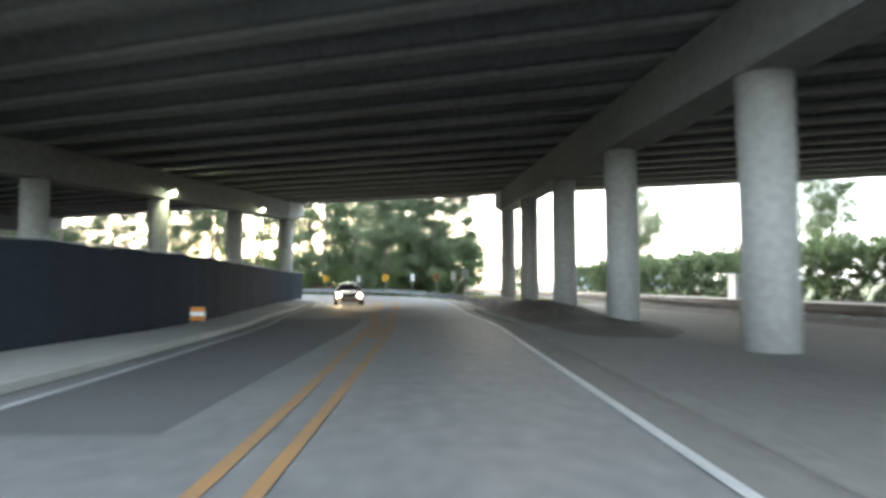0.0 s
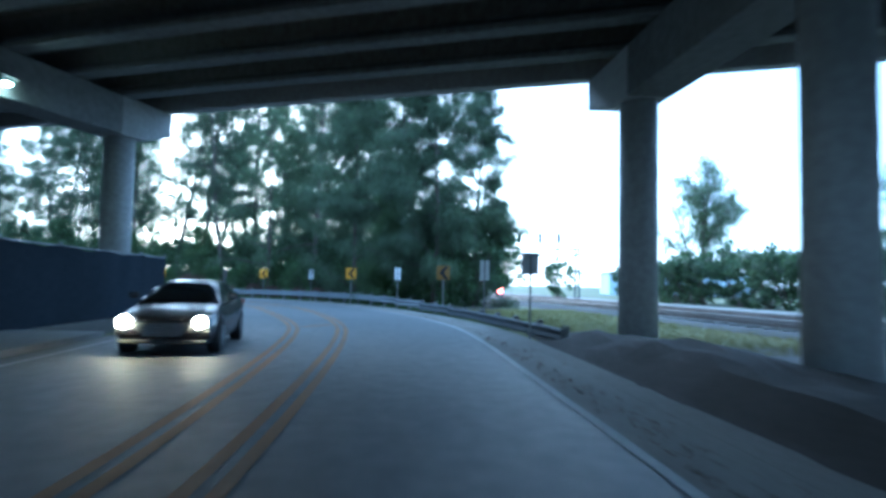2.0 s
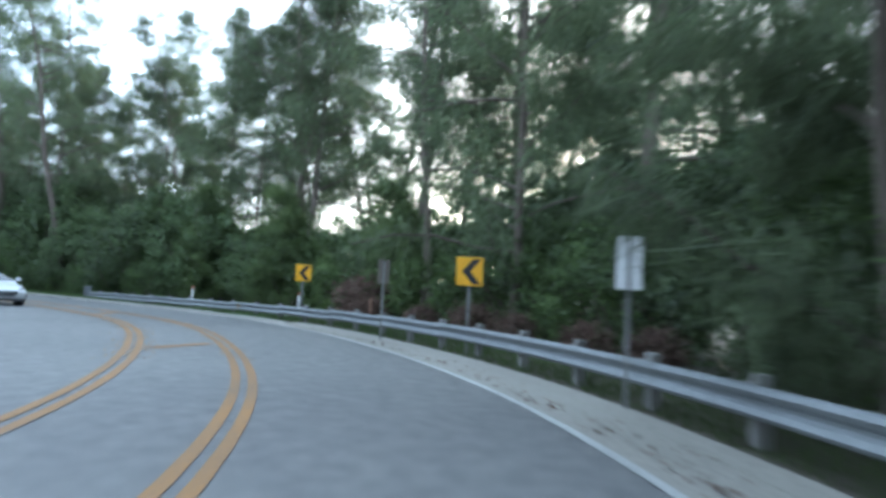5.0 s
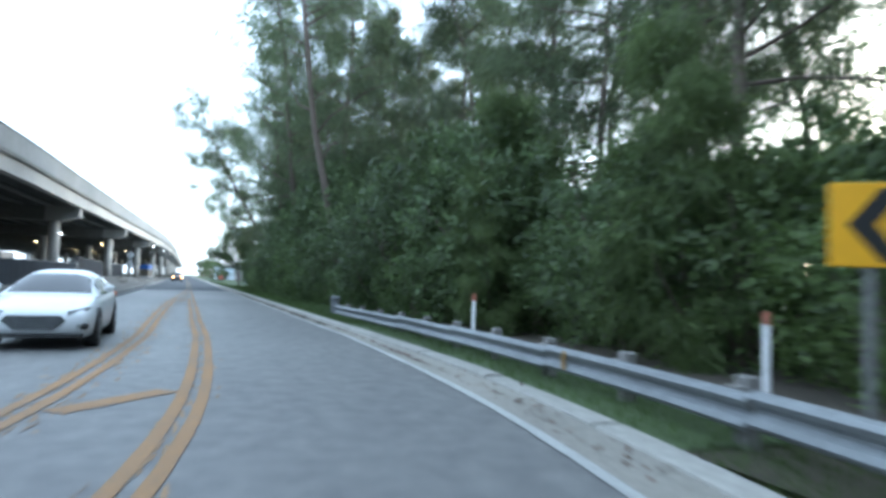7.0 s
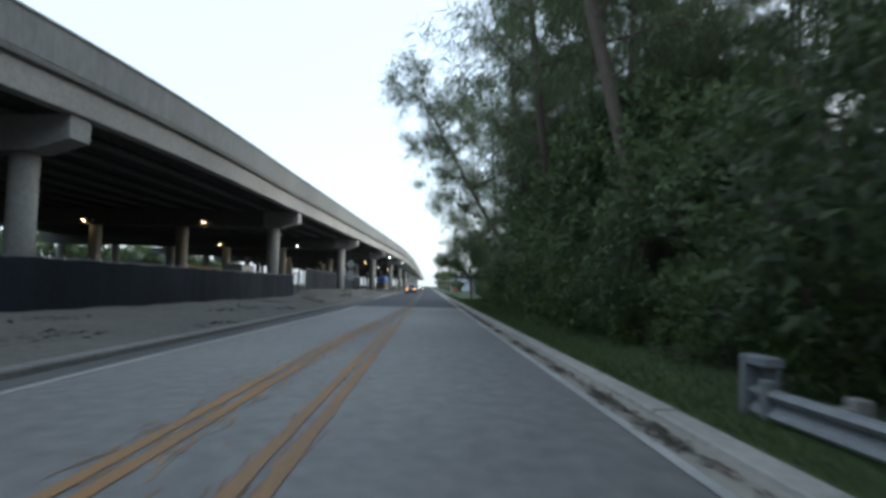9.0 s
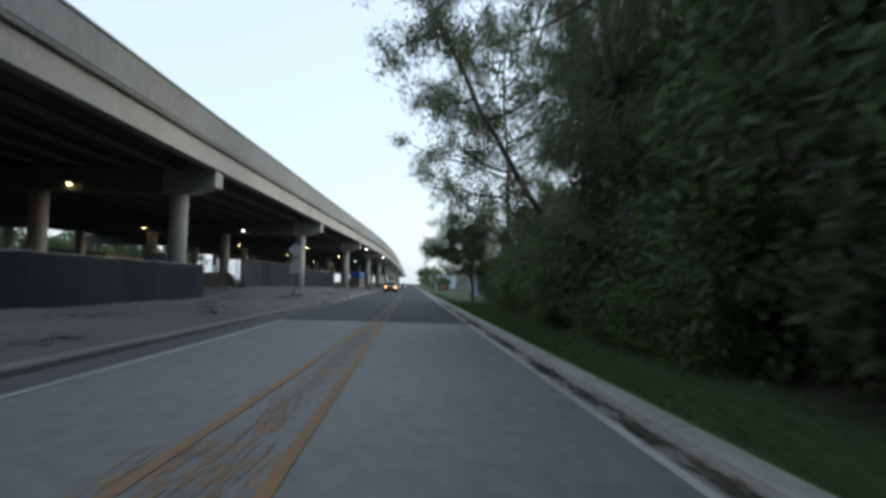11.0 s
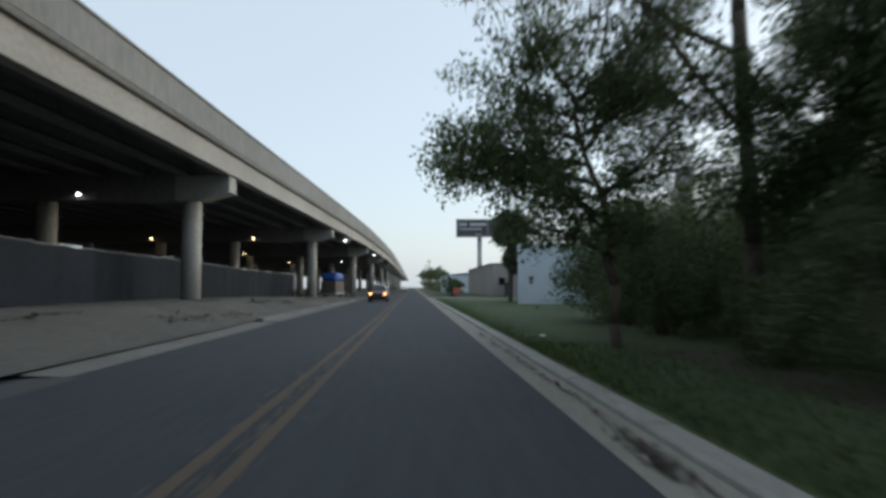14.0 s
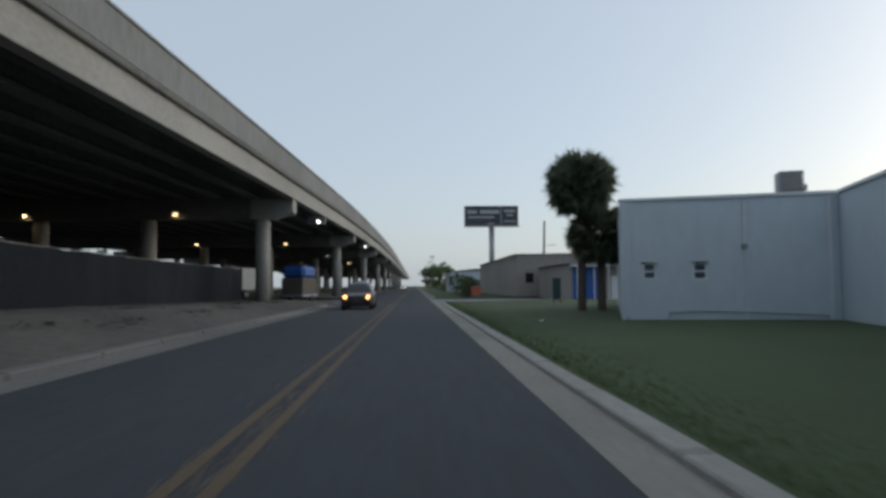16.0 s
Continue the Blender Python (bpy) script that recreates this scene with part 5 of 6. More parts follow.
plant(open_tree(33, [(0, 0, -0.3), (0.1, -0.05, 1.3), (0.0, -0.1, 2.4), (0.1, -0.5, 3.6), (0.2, -0.9, 5.2)], 0.13,
      [(1, 0.5, (0.35, -0.9, 0.45), 2.3), (1, 0.9, (0.2, -1.0, 0.4), 2.9), (2, 0.2, (-0.3, -1.0, 0.5), 2.8), (2, 0.5, (0.3, -1.0, 0.35), 2.9), (2, 0.8, (-0.2, -1.0, 0.3), 3.0), (3, 0.1, (0.4, -1.0, 0.25), 2.7), (3, 0.4, (0.0, -1.0, 0.35), 2.5), (3, 0.7, (-0.3, -0.9, 0.4), 2.1), (3, 0.95, (0.2, -0.4, 0.7), 1.6), (2, 0.6, (0.6, 0.5, 0.5), 2.4), (3, 0.3, (-0.4, 0.6, 0.6), 2.4), (1, 0.7, (-0.5, 0.4, 0.4), 2.0), (3, 0.5, (0.3, 1.0, 0.45), 3.0), (2, 0.7, (-0.2, 1.0, 0.4), 3.0), (3, 0.8, (-0.5, 0.8, 0.6), 2.6), (3, 0.9, (0.7, 0.3, 0.6), 2.4)],
      LEAF_DARK, 0.13, 46, "overhanging_tree", 0.95, -0.25, 0.17), -111.5, 80.6, 0.12, "broad leafy tree with a pale trunk hanging over the kerb", "tree", rz=0)
HEDGE_TREE = open_tree(34, [(0, 0, -0.3), (0.1, 0.1, 2.2), (-0.2, 0.0, 4.4), (0.1, -0.2, 6.4), (0.2, -0.3, 8.6)], 0.15,
      [(1, 0.1, (1.0, -0.3, 0.5), 2.6), (1, 0.4, (-0.7, -0.8, 0.5), 2.6), (1, 0.7, (-0.6, 0.9, 0.4), 2.6), (2, 0.0, (0.6, -0.9, 0.4), 2.8), (2, 0.3, (0.9, 0.5, 0.4), 2.8), (2, 0.6, (-1.0, 0.1, 0.3), 2.8), (2, 0.8, (0.1, -1.0, 0.3), 2.8), (3, 0.1, (0.8, -0.6, 0.3), 2.6), (3, 0.3, (-0.7, 0.7, 0.4), 2.6), (3, 0.5, (-0.6, -0.9, 0.3), 2.4), (3, 0.7, (0.8, 0.6, 0.4), 2.2), (3, 0.95, (0.1, 0.0, 1.0), 1.6)],
      LEAF_DARK, 0.19, 46, "hedge_tree", 1.2, -0.25, 0.3, 0.56)
for x, y, sc, rz in ((-107.6, 84.9, 0.8, 0), (-109.4, 83.6, 0.62, 130), (-106.0, 87.6, 0.72, 250), (-109.5, 87.2, 0.68, 70), (-112.6, 87.0, 0.62, 310)):
    plant(HEDGE_TREE, x, y, 0.1, "leafy tree with forking boughs behind the hedge", "tree", "trees behind the hedge", rz, sc)
for x, y, sc in ((-114.6, 82.8, 0.72), (-113.2, 83.6, 0.9), (-119.6, 84.4, 0.8), (-117.0, 84.0, 0.78), (-116.0, 84.8, 0.95), (-121.0, 84.9, 0.86), (-118.6, 85.6, 1.0), (-120.8, 87.2, 0.95), (-122.6, 88.4, 0.9), (-121.7, 84.0, 0.97), (-120.9, 83.8, 0.9), (-118.2, 83.2, 0.8)):
    plant(BUSH, x, y, 0.1, SHRUB_LABEL, "shrub", "shrubs beside the white building", None, sc)
# dead brown growth by the guard rail
DEAD = shrub(27, 1.5, 1.1, 3200, BROWN, 0.16, 6, "dead_shrub")
for x, off, sc in ((-32.6, 4.2, 1.05), (-31.4, 3.6, 0.6), (-29.0, 3.9, 0.5), (-26.6, 3.8, 0.6), (-24.4, 3.9, 0.5), (-22.0, 3.9, 0.5), (-19.8, 4.0, 0.5)):
    x, y = ROAD.at(at_x(ROAD, x), off)
    plant(DEAD, x, y, 0.03, "dead reddish-brown shrub beside the guard rail", "shrub", "dead shrubs by the guard rail", None, sc)
# beyond the railway
for i in range(48):
    q = np.array((22.5, 60.0)) + T_DIR * (-50 + i * 2.02) + T_RIGHT * R.uniform(-0.8, 1.4)
    plant(FAR_SHRUB, q[0], q[1], -0.05, "tall dark hedge shrub beyond the railway", "shrub", "hedge beyond the railway", None, R.uniform(0.68, 0.82))
    if i % 4 == 0:
        q = q + T_RIGHT * 4
        plant(FAR_SHRUB, q[0], q[1], -0.05, "tall dark hedge shrub beyond the railway", "shrub", "hedge beyond the railway", None, R.uniform(0.8, 1.0))
plant(open_tree(35, [(0, 0, -0.3), (0.0, 0, 3.4), (0.3, 0.1, 6.8), (0.7, 0, 10.4), (1.0, 0, 14.6)], 0.34,
      [(0, 0.9, (-1.0, -0.1, 0.95), 8.5), (1, 0.2, (-0.9, 0.2, 1.1), 9.0), (1, 0.3, (0.8, 0.3, 1.1), 6.5), (1, 0.6, (0.5, -0.5, 1.2), 6.5), (1, 0.8, (-0.4, 0.5, 1.3), 6.5), (2, 0.1, (0.9, 0.0, 0.8), 5.5), (2, 0.3, (-0.7, -0.3, 1.0), 5.5), (2, 0.5, (0.8, -0.3, 0.9), 5.0), (2, 0.8, (-0.6, 0.3, 1.0), 4.5), (3, 0.1, (0.9, 0.2, 0.8), 4.5), (3, 0.4, (-0.7, 0.0, 0.9), 4.0), (3, 0.6, (0.6, 0.2, 1.0), 3.2), (3, 0.95, (0.0, 0.0, 1.0), 2.6)],
      PINE, 0.62, 26, "ragged_tree", 1.9, -0.9, 0.4, 0.16), 18.9, 112.0, -0.05, "solitary ragged tree with drooping sprays beyond the railway", "tree", "trees beyond the railway", rz=10)
plant(LOW_PINE, 46.0, 118.0, -0.05, "tall ragged tree beyond the railway", "tree", "trees beyond the railway", 90, 1.6)
plant(LOW_PINE, 51.0, 118.0, -0.05, "tall ragged tree beyond the railway", "tree", "trees beyond the railway", 10, 1.45)
plant(FAR_SHRUB, 0.9, 95.0, -0.05, "round dark shrub beside the signal gantry", "shrub", "", None, 0.72)
# behind the viaduct, seen between its columns
for i in range(44):
    plant(FAR_SHRUB, -40 - i * 5.2, 8 + R.uniform(-3, 3), -0.05, "dark tree behind the viaduct", "tree", "trees behind the viaduct", None, R.uniform(1.2, 1.9))
# far along the road
for x, y, sc in ((-191, 82.4, 0.34), (-196, 83.2, 0.4), (-203, 82.8, 0.38), (-211, 84.0, 0.46), (-236, 84.4, 0.62), (-276, 83, 1.0), (-300, 85, 1.3), (-345, 86, 1.5), (-395, 85, 1.7), (-450, 85, 1.9)):
    plant(FAR_SHRUB, x, y, 0.05, "dark round shrub on the verge far along the road", "shrub", "shrubs along the verge", None, sc)


def sabal(seed, height, radius, fans):
    """A cabbage palm: a slim trunk with old boots and a round head of fan leaves."""
    rng = np.random.default_rng(seed)
    a = new("palm_tree")
    bm = bmesh.new()
    limb_tube(bm, [(0, 0, -0.3), (0.05, 0, height * 0.4), (0, 0.05, height * 0.8), (0, 0, height)], 0.2, 0.17, 10)
    for i in range(30):
        az, z = i * 2.4, height * (0.75 + 0.24 * i / 30)
        tube(bm, (0.14 * math.cos(az), 0.14 * math.sin(az), z), (0.3 * math.cos(az), 0.3 * math.sin(az), z + 0.28), 0.045, 0.02, 4)
    part("trunk", bm, BARK, a)
    C, A, S, L, W = [], [], [], [], []
    for i in range(fans):
        g = unit(rng.normal(0, 1, 3) + (0, 0, 0.1))
        if g[2] < -0.85:
            continue
        hub = np.array((0, 0, height + radius * 0.35)) + g * radius * rng.uniform(0.35, 0.62)
        side = unit(np.cross(g, rng.normal(0, 1, 3)))
        for j in range(22):
            t = (j / 21 - 0.5) * 2.6
            d = unit(g * math.cos(t) + side * math.sin(t) + (0, 0, -0.25))
            C.append(hub)
            A.append(d)
            S.append(unit(np.cross(d, g + rng.normal(0, 0.25, 3))))
            L.append(radius * rng.uniform(0.38, 0.6))
            W.append(0.1)
    v, f = cards(np.array(C), np.array(A), np.array(S), L, W)
    ob = new("crown", card_mesh("crown", v, f, FROND))
    ob.parent = a
    return a


tagged(sabal(41, 5.3, 1.72, 300), "tall cabbage palm with a round shaggy head", "palm tree", "palms beside the white building").matrix_basis = pose(-150.2, 84.4, 0.2, 0, 2, 0)
tagged(sabal(42, 2.9, 1.6, 220), "short cabbage palm with a drooping shaggy head", "palm tree", "palms beside the white building").matrix_basis = pose(-150.0, 85.3, 0.2, 0, -2, 0)


# ---- grass blades on the near lawn and verge ----
def blades(name, pts, label, size=0.09, mat=BLADE):
    rng = np.random.default_rng(len(pts))
    n = len(pts)
    ax = unit(np.stack([rng.normal(0, 0.4, n), rng.normal(0, 0.4, n), np.ones(n)], 1))
    sd = unit(np.cross(ax, rng.normal(0, 1, (n, 3))))
    v, f = cards(pts, ax, sd, rng.uniform(0.5, 1.4, n) * size, rng.uniform(0.012, 0.02, n), True)
    return tagged(new(name, card_mesh(name, v, f, mat)), label, "grass", kind="stuff")


rng = np.random.default_rng(3)
n = 74000
xs = -112.5 - 59 * rng.uniform(0, 1, n) ** 1.35
ys = 78.93 + rng.uniform(0, 1, n) ** 1.3 * 9
blades("lawn_grass", np.stack([xs, ys, np.full(n, 0.085)], 1), "short green lawn grass beside the kerb", 0.06)
n = 64000
xs = rng.uniform(-112.5, -48.5, n)
ys = 78.93 + rng.uniform(0, 1, n) ** 1.2 * 2.6
blades("verge_blades", np.stack([xs, ys, np.full(n, 0.08)], 1), "tufty green grass along the kerb", 0.12)
n = 30000
ss = rng.uniform(S_RAIL0 + 4, S_RAIL1 + 1, n)
oo = np.where(ss > at_x(ROAD, -33.2), 0.98, 1.4) + rng.uniform(0, 1, n) * 1.8
base = np.array([ROAD.at(a_, b_) for a_, b_ in zip(ss, oo)])
blades("rail_blades", np.column_stack([base, np.full(n, 0.02)]), "weedy grass under the guard rail", 0.15)
n = 42000
ss, oo = rng.uniform(ROAD.near(-1.6, 41), ROAD.near(-9.0, 59.8), n), 2.2 + rng.uniform(0, 1, n) ** 1.4 * 18
base = np.array([ROAD.at(a_, b_) for a_, b_ in zip(ss, oo)])
blades("rail_side_grass", np.column_stack([base, np.full(n, 0.0)]), "rough yellow-green grass beside the railway", 0.16, DRY_BLADE)


n = 2600
ss, oo = rng.uniform(ROAD.near(0, 33), at_x(ROAD, -118), n), 0.2 + np.abs(rng.normal(0, 0.3, n))
base = np.array([ROAD.at(a_, min(b_, 0.85 if a_ < at_x(ROAD, -40) else 0.28)) for a_, b_ in zip(ss, oo)])
ax = unit(np.stack([rng.normal(0, 1, n), rng.normal(0, 1, n), rng.normal(0, 0.12, n)], 1))
sd = unit(np.cross(ax, np.stack([rng.normal(0, 0.2, n), rng.normal(0, 0.2, n), np.ones(n)], 1)))
v, f = cards(np.column_stack([base, np.full(n, 0.022)]), ax, sd, rng.uniform(0.04, 0.13, n), rng.uniform(0.03, 0.07, n))
tagged(new("fallen_leaves", card_mesh("fallen_leaves", v, f, BROWN)), "dry brown fallen leaves along the gutter", "leaves", kind="stuff")


# dark litter and stones strewn over the dirt bank
rng = np.random.default_rng(29)
bank = np.array([v.co for v in berm.data.vertices])
C, A = [], []
for i in range(30):
    st = at_x(ROAD, -48 - 3.9 * i + rng.uniform(-1.5, 1.5))
    o = kerb_left(st) - rng.uniform(0.6, 4.5)
    for j in range(90):
        q = ROAD.at(st + rng.normal(0, 0.9), o + rng.normal(0, 0.22))
        d2 = ((bank[:, :2] - q) ** 2).sum(1)
        near = np.argsort(d2)[:3]
        C.append((*q, np.average(bank[near, 2], weights=1 / (d2[near] + 0.01)) + 0.02))
        A.append((rng.normal(), rng.normal(), rng.normal(0, 0.15)))
A = unit(np.array(A))
v, f = cards(np.array(C), A, unit(np.cross(A, np.array((0, 0, 1.0)) + rng.normal(0, 0.2, A.shape))), rng.uniform(0.06, 0.26, len(C)), rng.uniform(0.04, 0.12, len(C)))
tagged(new("bank_litter", card_mesh("bank_litter", v, f, LITTER_SOIL)), "dark dead leaves and litter strewn on the dirt", "litter", kind="stuff")
# damp leaf mats caught in the gutter
rng = np.random.default_rng(17)
C, A = [], []
for x in (-49.5, -52.4, -54.6, -57.8, -60.5, -63.0, -66.4, -69.3, -71.6, -74.0, -75.3, -77.2, -80.6, -83.1, -87.4, -90.2, -94.6, -103.4):
    st = at_x(ROAD, x)
    for i in range(130):
        C.append((*ROAD.at(st + rng.normal(0, 0.42), 0.2 + rng.normal(0, 0.055)), 0.014 + rng.uniform(0, 0.012)))
        A.append((rng.normal(), rng.normal(), rng.normal(0, 0.1)))
A = unit(np.array(A))
v, f = cards(np.array(C), A, unit(np.cross(A, np.array((0, 0, 1.0)) + rng.normal(0, 0.15, A.shape))), rng.uniform(0.05, 0.14, len(C)), rng.uniform(0.03, 0.07, len(C)))
tagged(new("leaf_mats", card_mesh("leaf_mats", v, f, LITTER_SOIL)), "dark damp leaf mats caught in the gutter", "leaves", kind="stuff")


# ---- the white building ----
BX, BY, BA = -142.3, 83.7, radians(-17.5)
AX = np.array([-math.sin(BA), math.cos(BA)])     # along the front wall, away from the road
BXD = np.array([math.cos(BA), math.sin(BA)])     # along the side wall, towards the viewer


def wall_box(name, p0, p1, z0, z1, thick, mat, parent, bevel=0.0):
    p0, p1 = np.array(p0, float), np.array(p1, float)
    d = p1 - p0
    bm = solid((0, 0, 0), (np.linalg.norm(d), thick, z1 - z0), bevel)
    ob = part(name, bm, mat, parent)
    c = (p0 + p1) / 2
    ob.matrix_basis = pose(c[0], c[1], (z0 + z1) / 2, 0, 0, math.degrees(math.atan2(d[1], d[0])))
    return ob


wb = anchor("white_building", 0, 0, 0, 0, "flat-roofed building with white painted walls beside the lawn", "building")
c0 = np.array((BX, BY))
c1 = c0 + AX * 6.75
c2 = c1 + BXD * 16.5
BACK = -BXD * 0.15
H_WB = 4.24


def along(u, v=0.0):
    return c0 + AX * u + BXD * v


def front_panel(u0, u1, z0, z1, name="wall"):
    wall_box(name, along(u0) + BACK, along(u1) + BACK, z0, z1, 0.3, WALL_WHITE, wb)


WINS = ((0.72, 1.13, 1.55, 2.1), (2.32, 2.76, 1.53, 2.1))
front_panel(0, WINS[0][0], 0, H_WB)
front_panel(WINS[0][1], WINS[1][0], 0, H_WB)
front_panel(WINS[1][1], 6.75, 0, H_WB)
for u0, u1, z0, z1 in WINS:
    front_panel(u0, u1, 0, z0)
    front_panel(u0, u1, z1, H_WB)
    w = new("window")
    w.parent = wb
    w.matrix_basis = pose(*along((u0 + u1) / 2, -0.06), (z0 + z1) / 2, 0, 0, math.degrees(BA) + 90)
    ww, hh = u1 - u0, z1 - z0
    bm = bmesh.new()
    for sx in (-1, 1):
        box(bm, (sx * (ww / 2 - 0.025), 0, 0), (0.05, 0.1, hh))
    for sz in (-1, 0, 1):
        box(bm, (0, 0.005 * sz, sz * (hh / 2 - 0.025)), (ww - 0.1, 0.09, 0.05))
    part("window_frame", bm, WALL_TRIM, w)
    part("pane", solid((0, 0.0, 0), (ww - 0.09, 0.012, hh - 0.09)), GLASS_GREY, w)
    part("window_hood", solid((0, -0.09, hh / 2 + 0.03), (ww + 0.12, 0.07, 0.03), 0.006), PIPE, w)
wall_box("side_wall", c1 + AX * 0.15, c2 + AX * 0.15, 0, H_WB, 0.3, WALL_WHITE, wb)
wall_box("end_wall", c0 + BACK * 2 + AX * 0.15, c0 - BXD * 16 + AX * 0.15, 0, H_WB, 0.3, WALL_WHITE, wb)
wall_box("coping", along(-0.06) + BACK, along(6.75) + BACK, H_WB, H_WB + 0.12, 0.42, WALL_TRIM, wb, 0.015)
wall_box("coping", c1 + AX * 0.15 + BXD * 0.1, c2 + AX * 0.15, H_WB, H_WB + 0.12, 0.42, WALL_TRIM, wb, 0.015)
wall_box("pilaster", along(0.0, 0.035), along(0.35, 0.035), 0, H_WB - 0.02, 0.07, WALL_WHITE, wb, 0.01)
wall_box("pilaster", along(6.42, 0.035), along(6.7, 0.035), 0, H_WB - 0.02, 0.07, WALL_WHITE, wb, 0.01)
bm = bmesh.new()
for v in ((*(c0 + BACK * 2), 0), (*(c0 - BXD * 16), 0), (*(c1 + AX * 12 - BXD * 16), 0), (*(c1 + AX * 12 + BXD * 16), 0), (*(c2 + AX * 0.3), 0), (*(c1 + AX * 0.3), 0)):
    bm.verts.new((v[0], v[1], H_WB - 0.25))
bm.faces.new(bm.verts[:])
part("roof", bm, ROOF, wb)
p = along(3.95, 0.05)
part("downpipe", rod((*p, 0.05), (*p, H_WB - 0.1), 0.032, None, 8), WALL_TRIM, wb)
bm = solid((*p, 2.62), (0.15, 0.14, 0.17), 0.02)
part("pipe_head", bm, PIPE, wb)
bm = bmesh.new()
limb_tube(bm, [(*along(1.55, 0.04), 0.2), (*along(1.55, 0.04), 0.42), (*along(2.4, 0.04), 0.47), (*along(4.2, 0.04), 0.44), (*along(6.2, 0.04), 0.36), (*along(6.6, 0.04), 0.25)], 0.018, 0.018, 6)
part("conduit", bm, PIPE, wb)
p = c1 + BXD * 0.12 - AX * 0.3
part("downpipe", rod((*p, 0.05), (*p, H_WB - 0.1), 0.045, None, 8), WALL_TRIM, wb)
for u in (0.2,):
    p = along(u, 0.12)
    part("spigot", rod((*p, 0.05), (*p, 0.28), 0.04, 0.03, 8), PIPE, wb)
p = c1 + BXD * 4.3 - AX * 0.04
part("wall_stain_vent", solid((p[0], p[1], 2.3), (0.4, 0.06, 0.1), 0.01), PIPE, wb)
# rooftop air conditioner on a slanting frame
q = along(5.75, -1.6)
a = anchor("air_conditioner", q[0], q[1], H_WB - 0.25, math.degrees(BA), "grey rooftop air conditioner on an angle-iron frame", "air conditioner")
part("casing", solid((0, 0, 0.92), (0.7, 0.78, 0.72), 0.04), PIPE, a)
part("grille", solid((0.36, 0, 0.92), (0.02, 0.64, 0.56), 0.005), SIGN_BACK, a)
for sx in (-0.3, 0.3):
    for sy in (-0.4, 0.4):
        part("leg", rod((sx, sy + 0.25, 0), (sx, sy, 0.62), 0.03, None, 6), PIPE, a)
part("pipe", rod((0, -0.6, 0.4), (0, -2.2, 0.52), 0.025, None, 6), PIPE, a)
part("motor", solid((0.1, 0.45, 0.7), (0.24, 0.14, 0.24), 0.03), SIGN_BACK, a)


a = anchor("roof_vent", -126.0, 88.55, H_WB - 0.25, 0, "dark round roof vent with a wide cowl", "roof vent")
part("neck", rod((0, 0, 0), (0, 0, 1.75), 0.3, None, 16), PIPE, a)
part("cowl", rod((0, 0, 1.7), (0, 0, 2.55), 0.47, 0.45, 18), SIGN_BACK, a)
part("cap", rod((0, 0, 2.55), (0, 0, 2.63), 0.5, 0.3, 18), SIGN_BACK, a)


# ---- buildings and furniture further along ----
def shed(name, x0, y0, x1, y1, h, mat, label, roof_mat=ROOF, windows=(), flat=False):
    a = anchor(name, 0, 0, 0, 0, label, "building")
    t = 0.25
    wall_box("wall", (x1 - t / 2, y0), (x1 - t / 2, y1), 0, h, t, mat, a)
    wall_box("wall", (x0 + t / 2, y0), (x0 + t / 2, y1), 0, h, t, mat, a)
    wall_box("wall", (x0 + t, y0 + t / 2), (x1 - t, y0 + t / 2), 0, h, t, mat, a)
    wall_box("wall", (x0 + t, y1 - t / 2), (x1 - t, y1 - t / 2), 0, h, t, mat, a)
    bm = bmesh.new()
    ridge, rise = (y0 + y1) / 2, 0.05 if flat else 0.5
    vs = [bm.verts.new(v) for v in ((x0 - 0.2, y0 - 0.3, h), (x1 + 0.2, y0 - 0.3, h), (x1 + 0.2, ridge, h + rise), (x0 - 0.2, ridge, h + rise), (x0 - 0.2, y1 + 0.3, h), (x1 + 0.2, y1 + 0.3, h))]
    bm.faces.new(vs[:4])
    bm.faces.new((vs[3], vs[2], vs[5], vs[4]))
    bm.faces.new((vs[1], vs[5], vs[2]))
    bm.faces.new((vs[0], vs[3], vs[4]))
    bm.faces.new((vs[0], vs[4], vs[5], vs[1]))
    part("roof", bm, roof_mat, a)
    for yy, zz, w, hh, m_ in windows:
        part("window" if m_ is GLASS_DARK else "door", solid((x1 + 0.02, yy, zz), (0.08, w, hh), 0.01), m_, a)
    return a


shed("beige_building", -232, 88.2, -192, 102, 4.9, WALL_BEIGE, "long beige commercial building with a flat parapet", windows=((89.6, 2.2, 0.9, 1.1, GLASS_DARK), (92.0, 1.05, 1.0, 2.1, WALL_TRIM), (94.6, 2.2, 1.2, 1.1, GLASS_DARK)), flat=True)
blue = shed("blue_front_building", -190.5, 90.4, -176.5, 100, 3.3, WALL_BEIGE, "low building with a bright blue front wall", windows=((92.1, 1.5, 2.9, 2.9, WALL_BLUE), (94.6, 1.05, 0.95, 2.1, WALL_TRIM), (96.4, 1.7, 1.2, 1.0, GLASS_DARK)), flat=True)
part("canopy", solid((-176.0, 93.6, 3.05), (1.2, 6.4, 0.14), 0.02), WALL_TRIM, blue)
for yy in (90.8, 92.3, 93.6):
    part("post", rod((-175.5, yy, 0), (-175.5, yy, 2.99), 0.05, None, 8), WALL_TRIM, blue)
shed("white_house", -268, 84, -246, 94, 4.2, WALL_WHITE, "pale house with a grey roof far along the road", windows=((87, 2.2, 1.0, 1.2, GLASS_DARK), (90.5, 2.2, 1.0, 1.2, GLASS_DARK)))
shed("pale_building", -128, -8, -92, 2, 9.0, WALL_WHITE, "pale building behind the viaduct", windows=((-3, 4.5, 2.0, 1.2, GLASS_DARK), (2, 4.5, 2.0, 1.2, GLASS_DARK)))
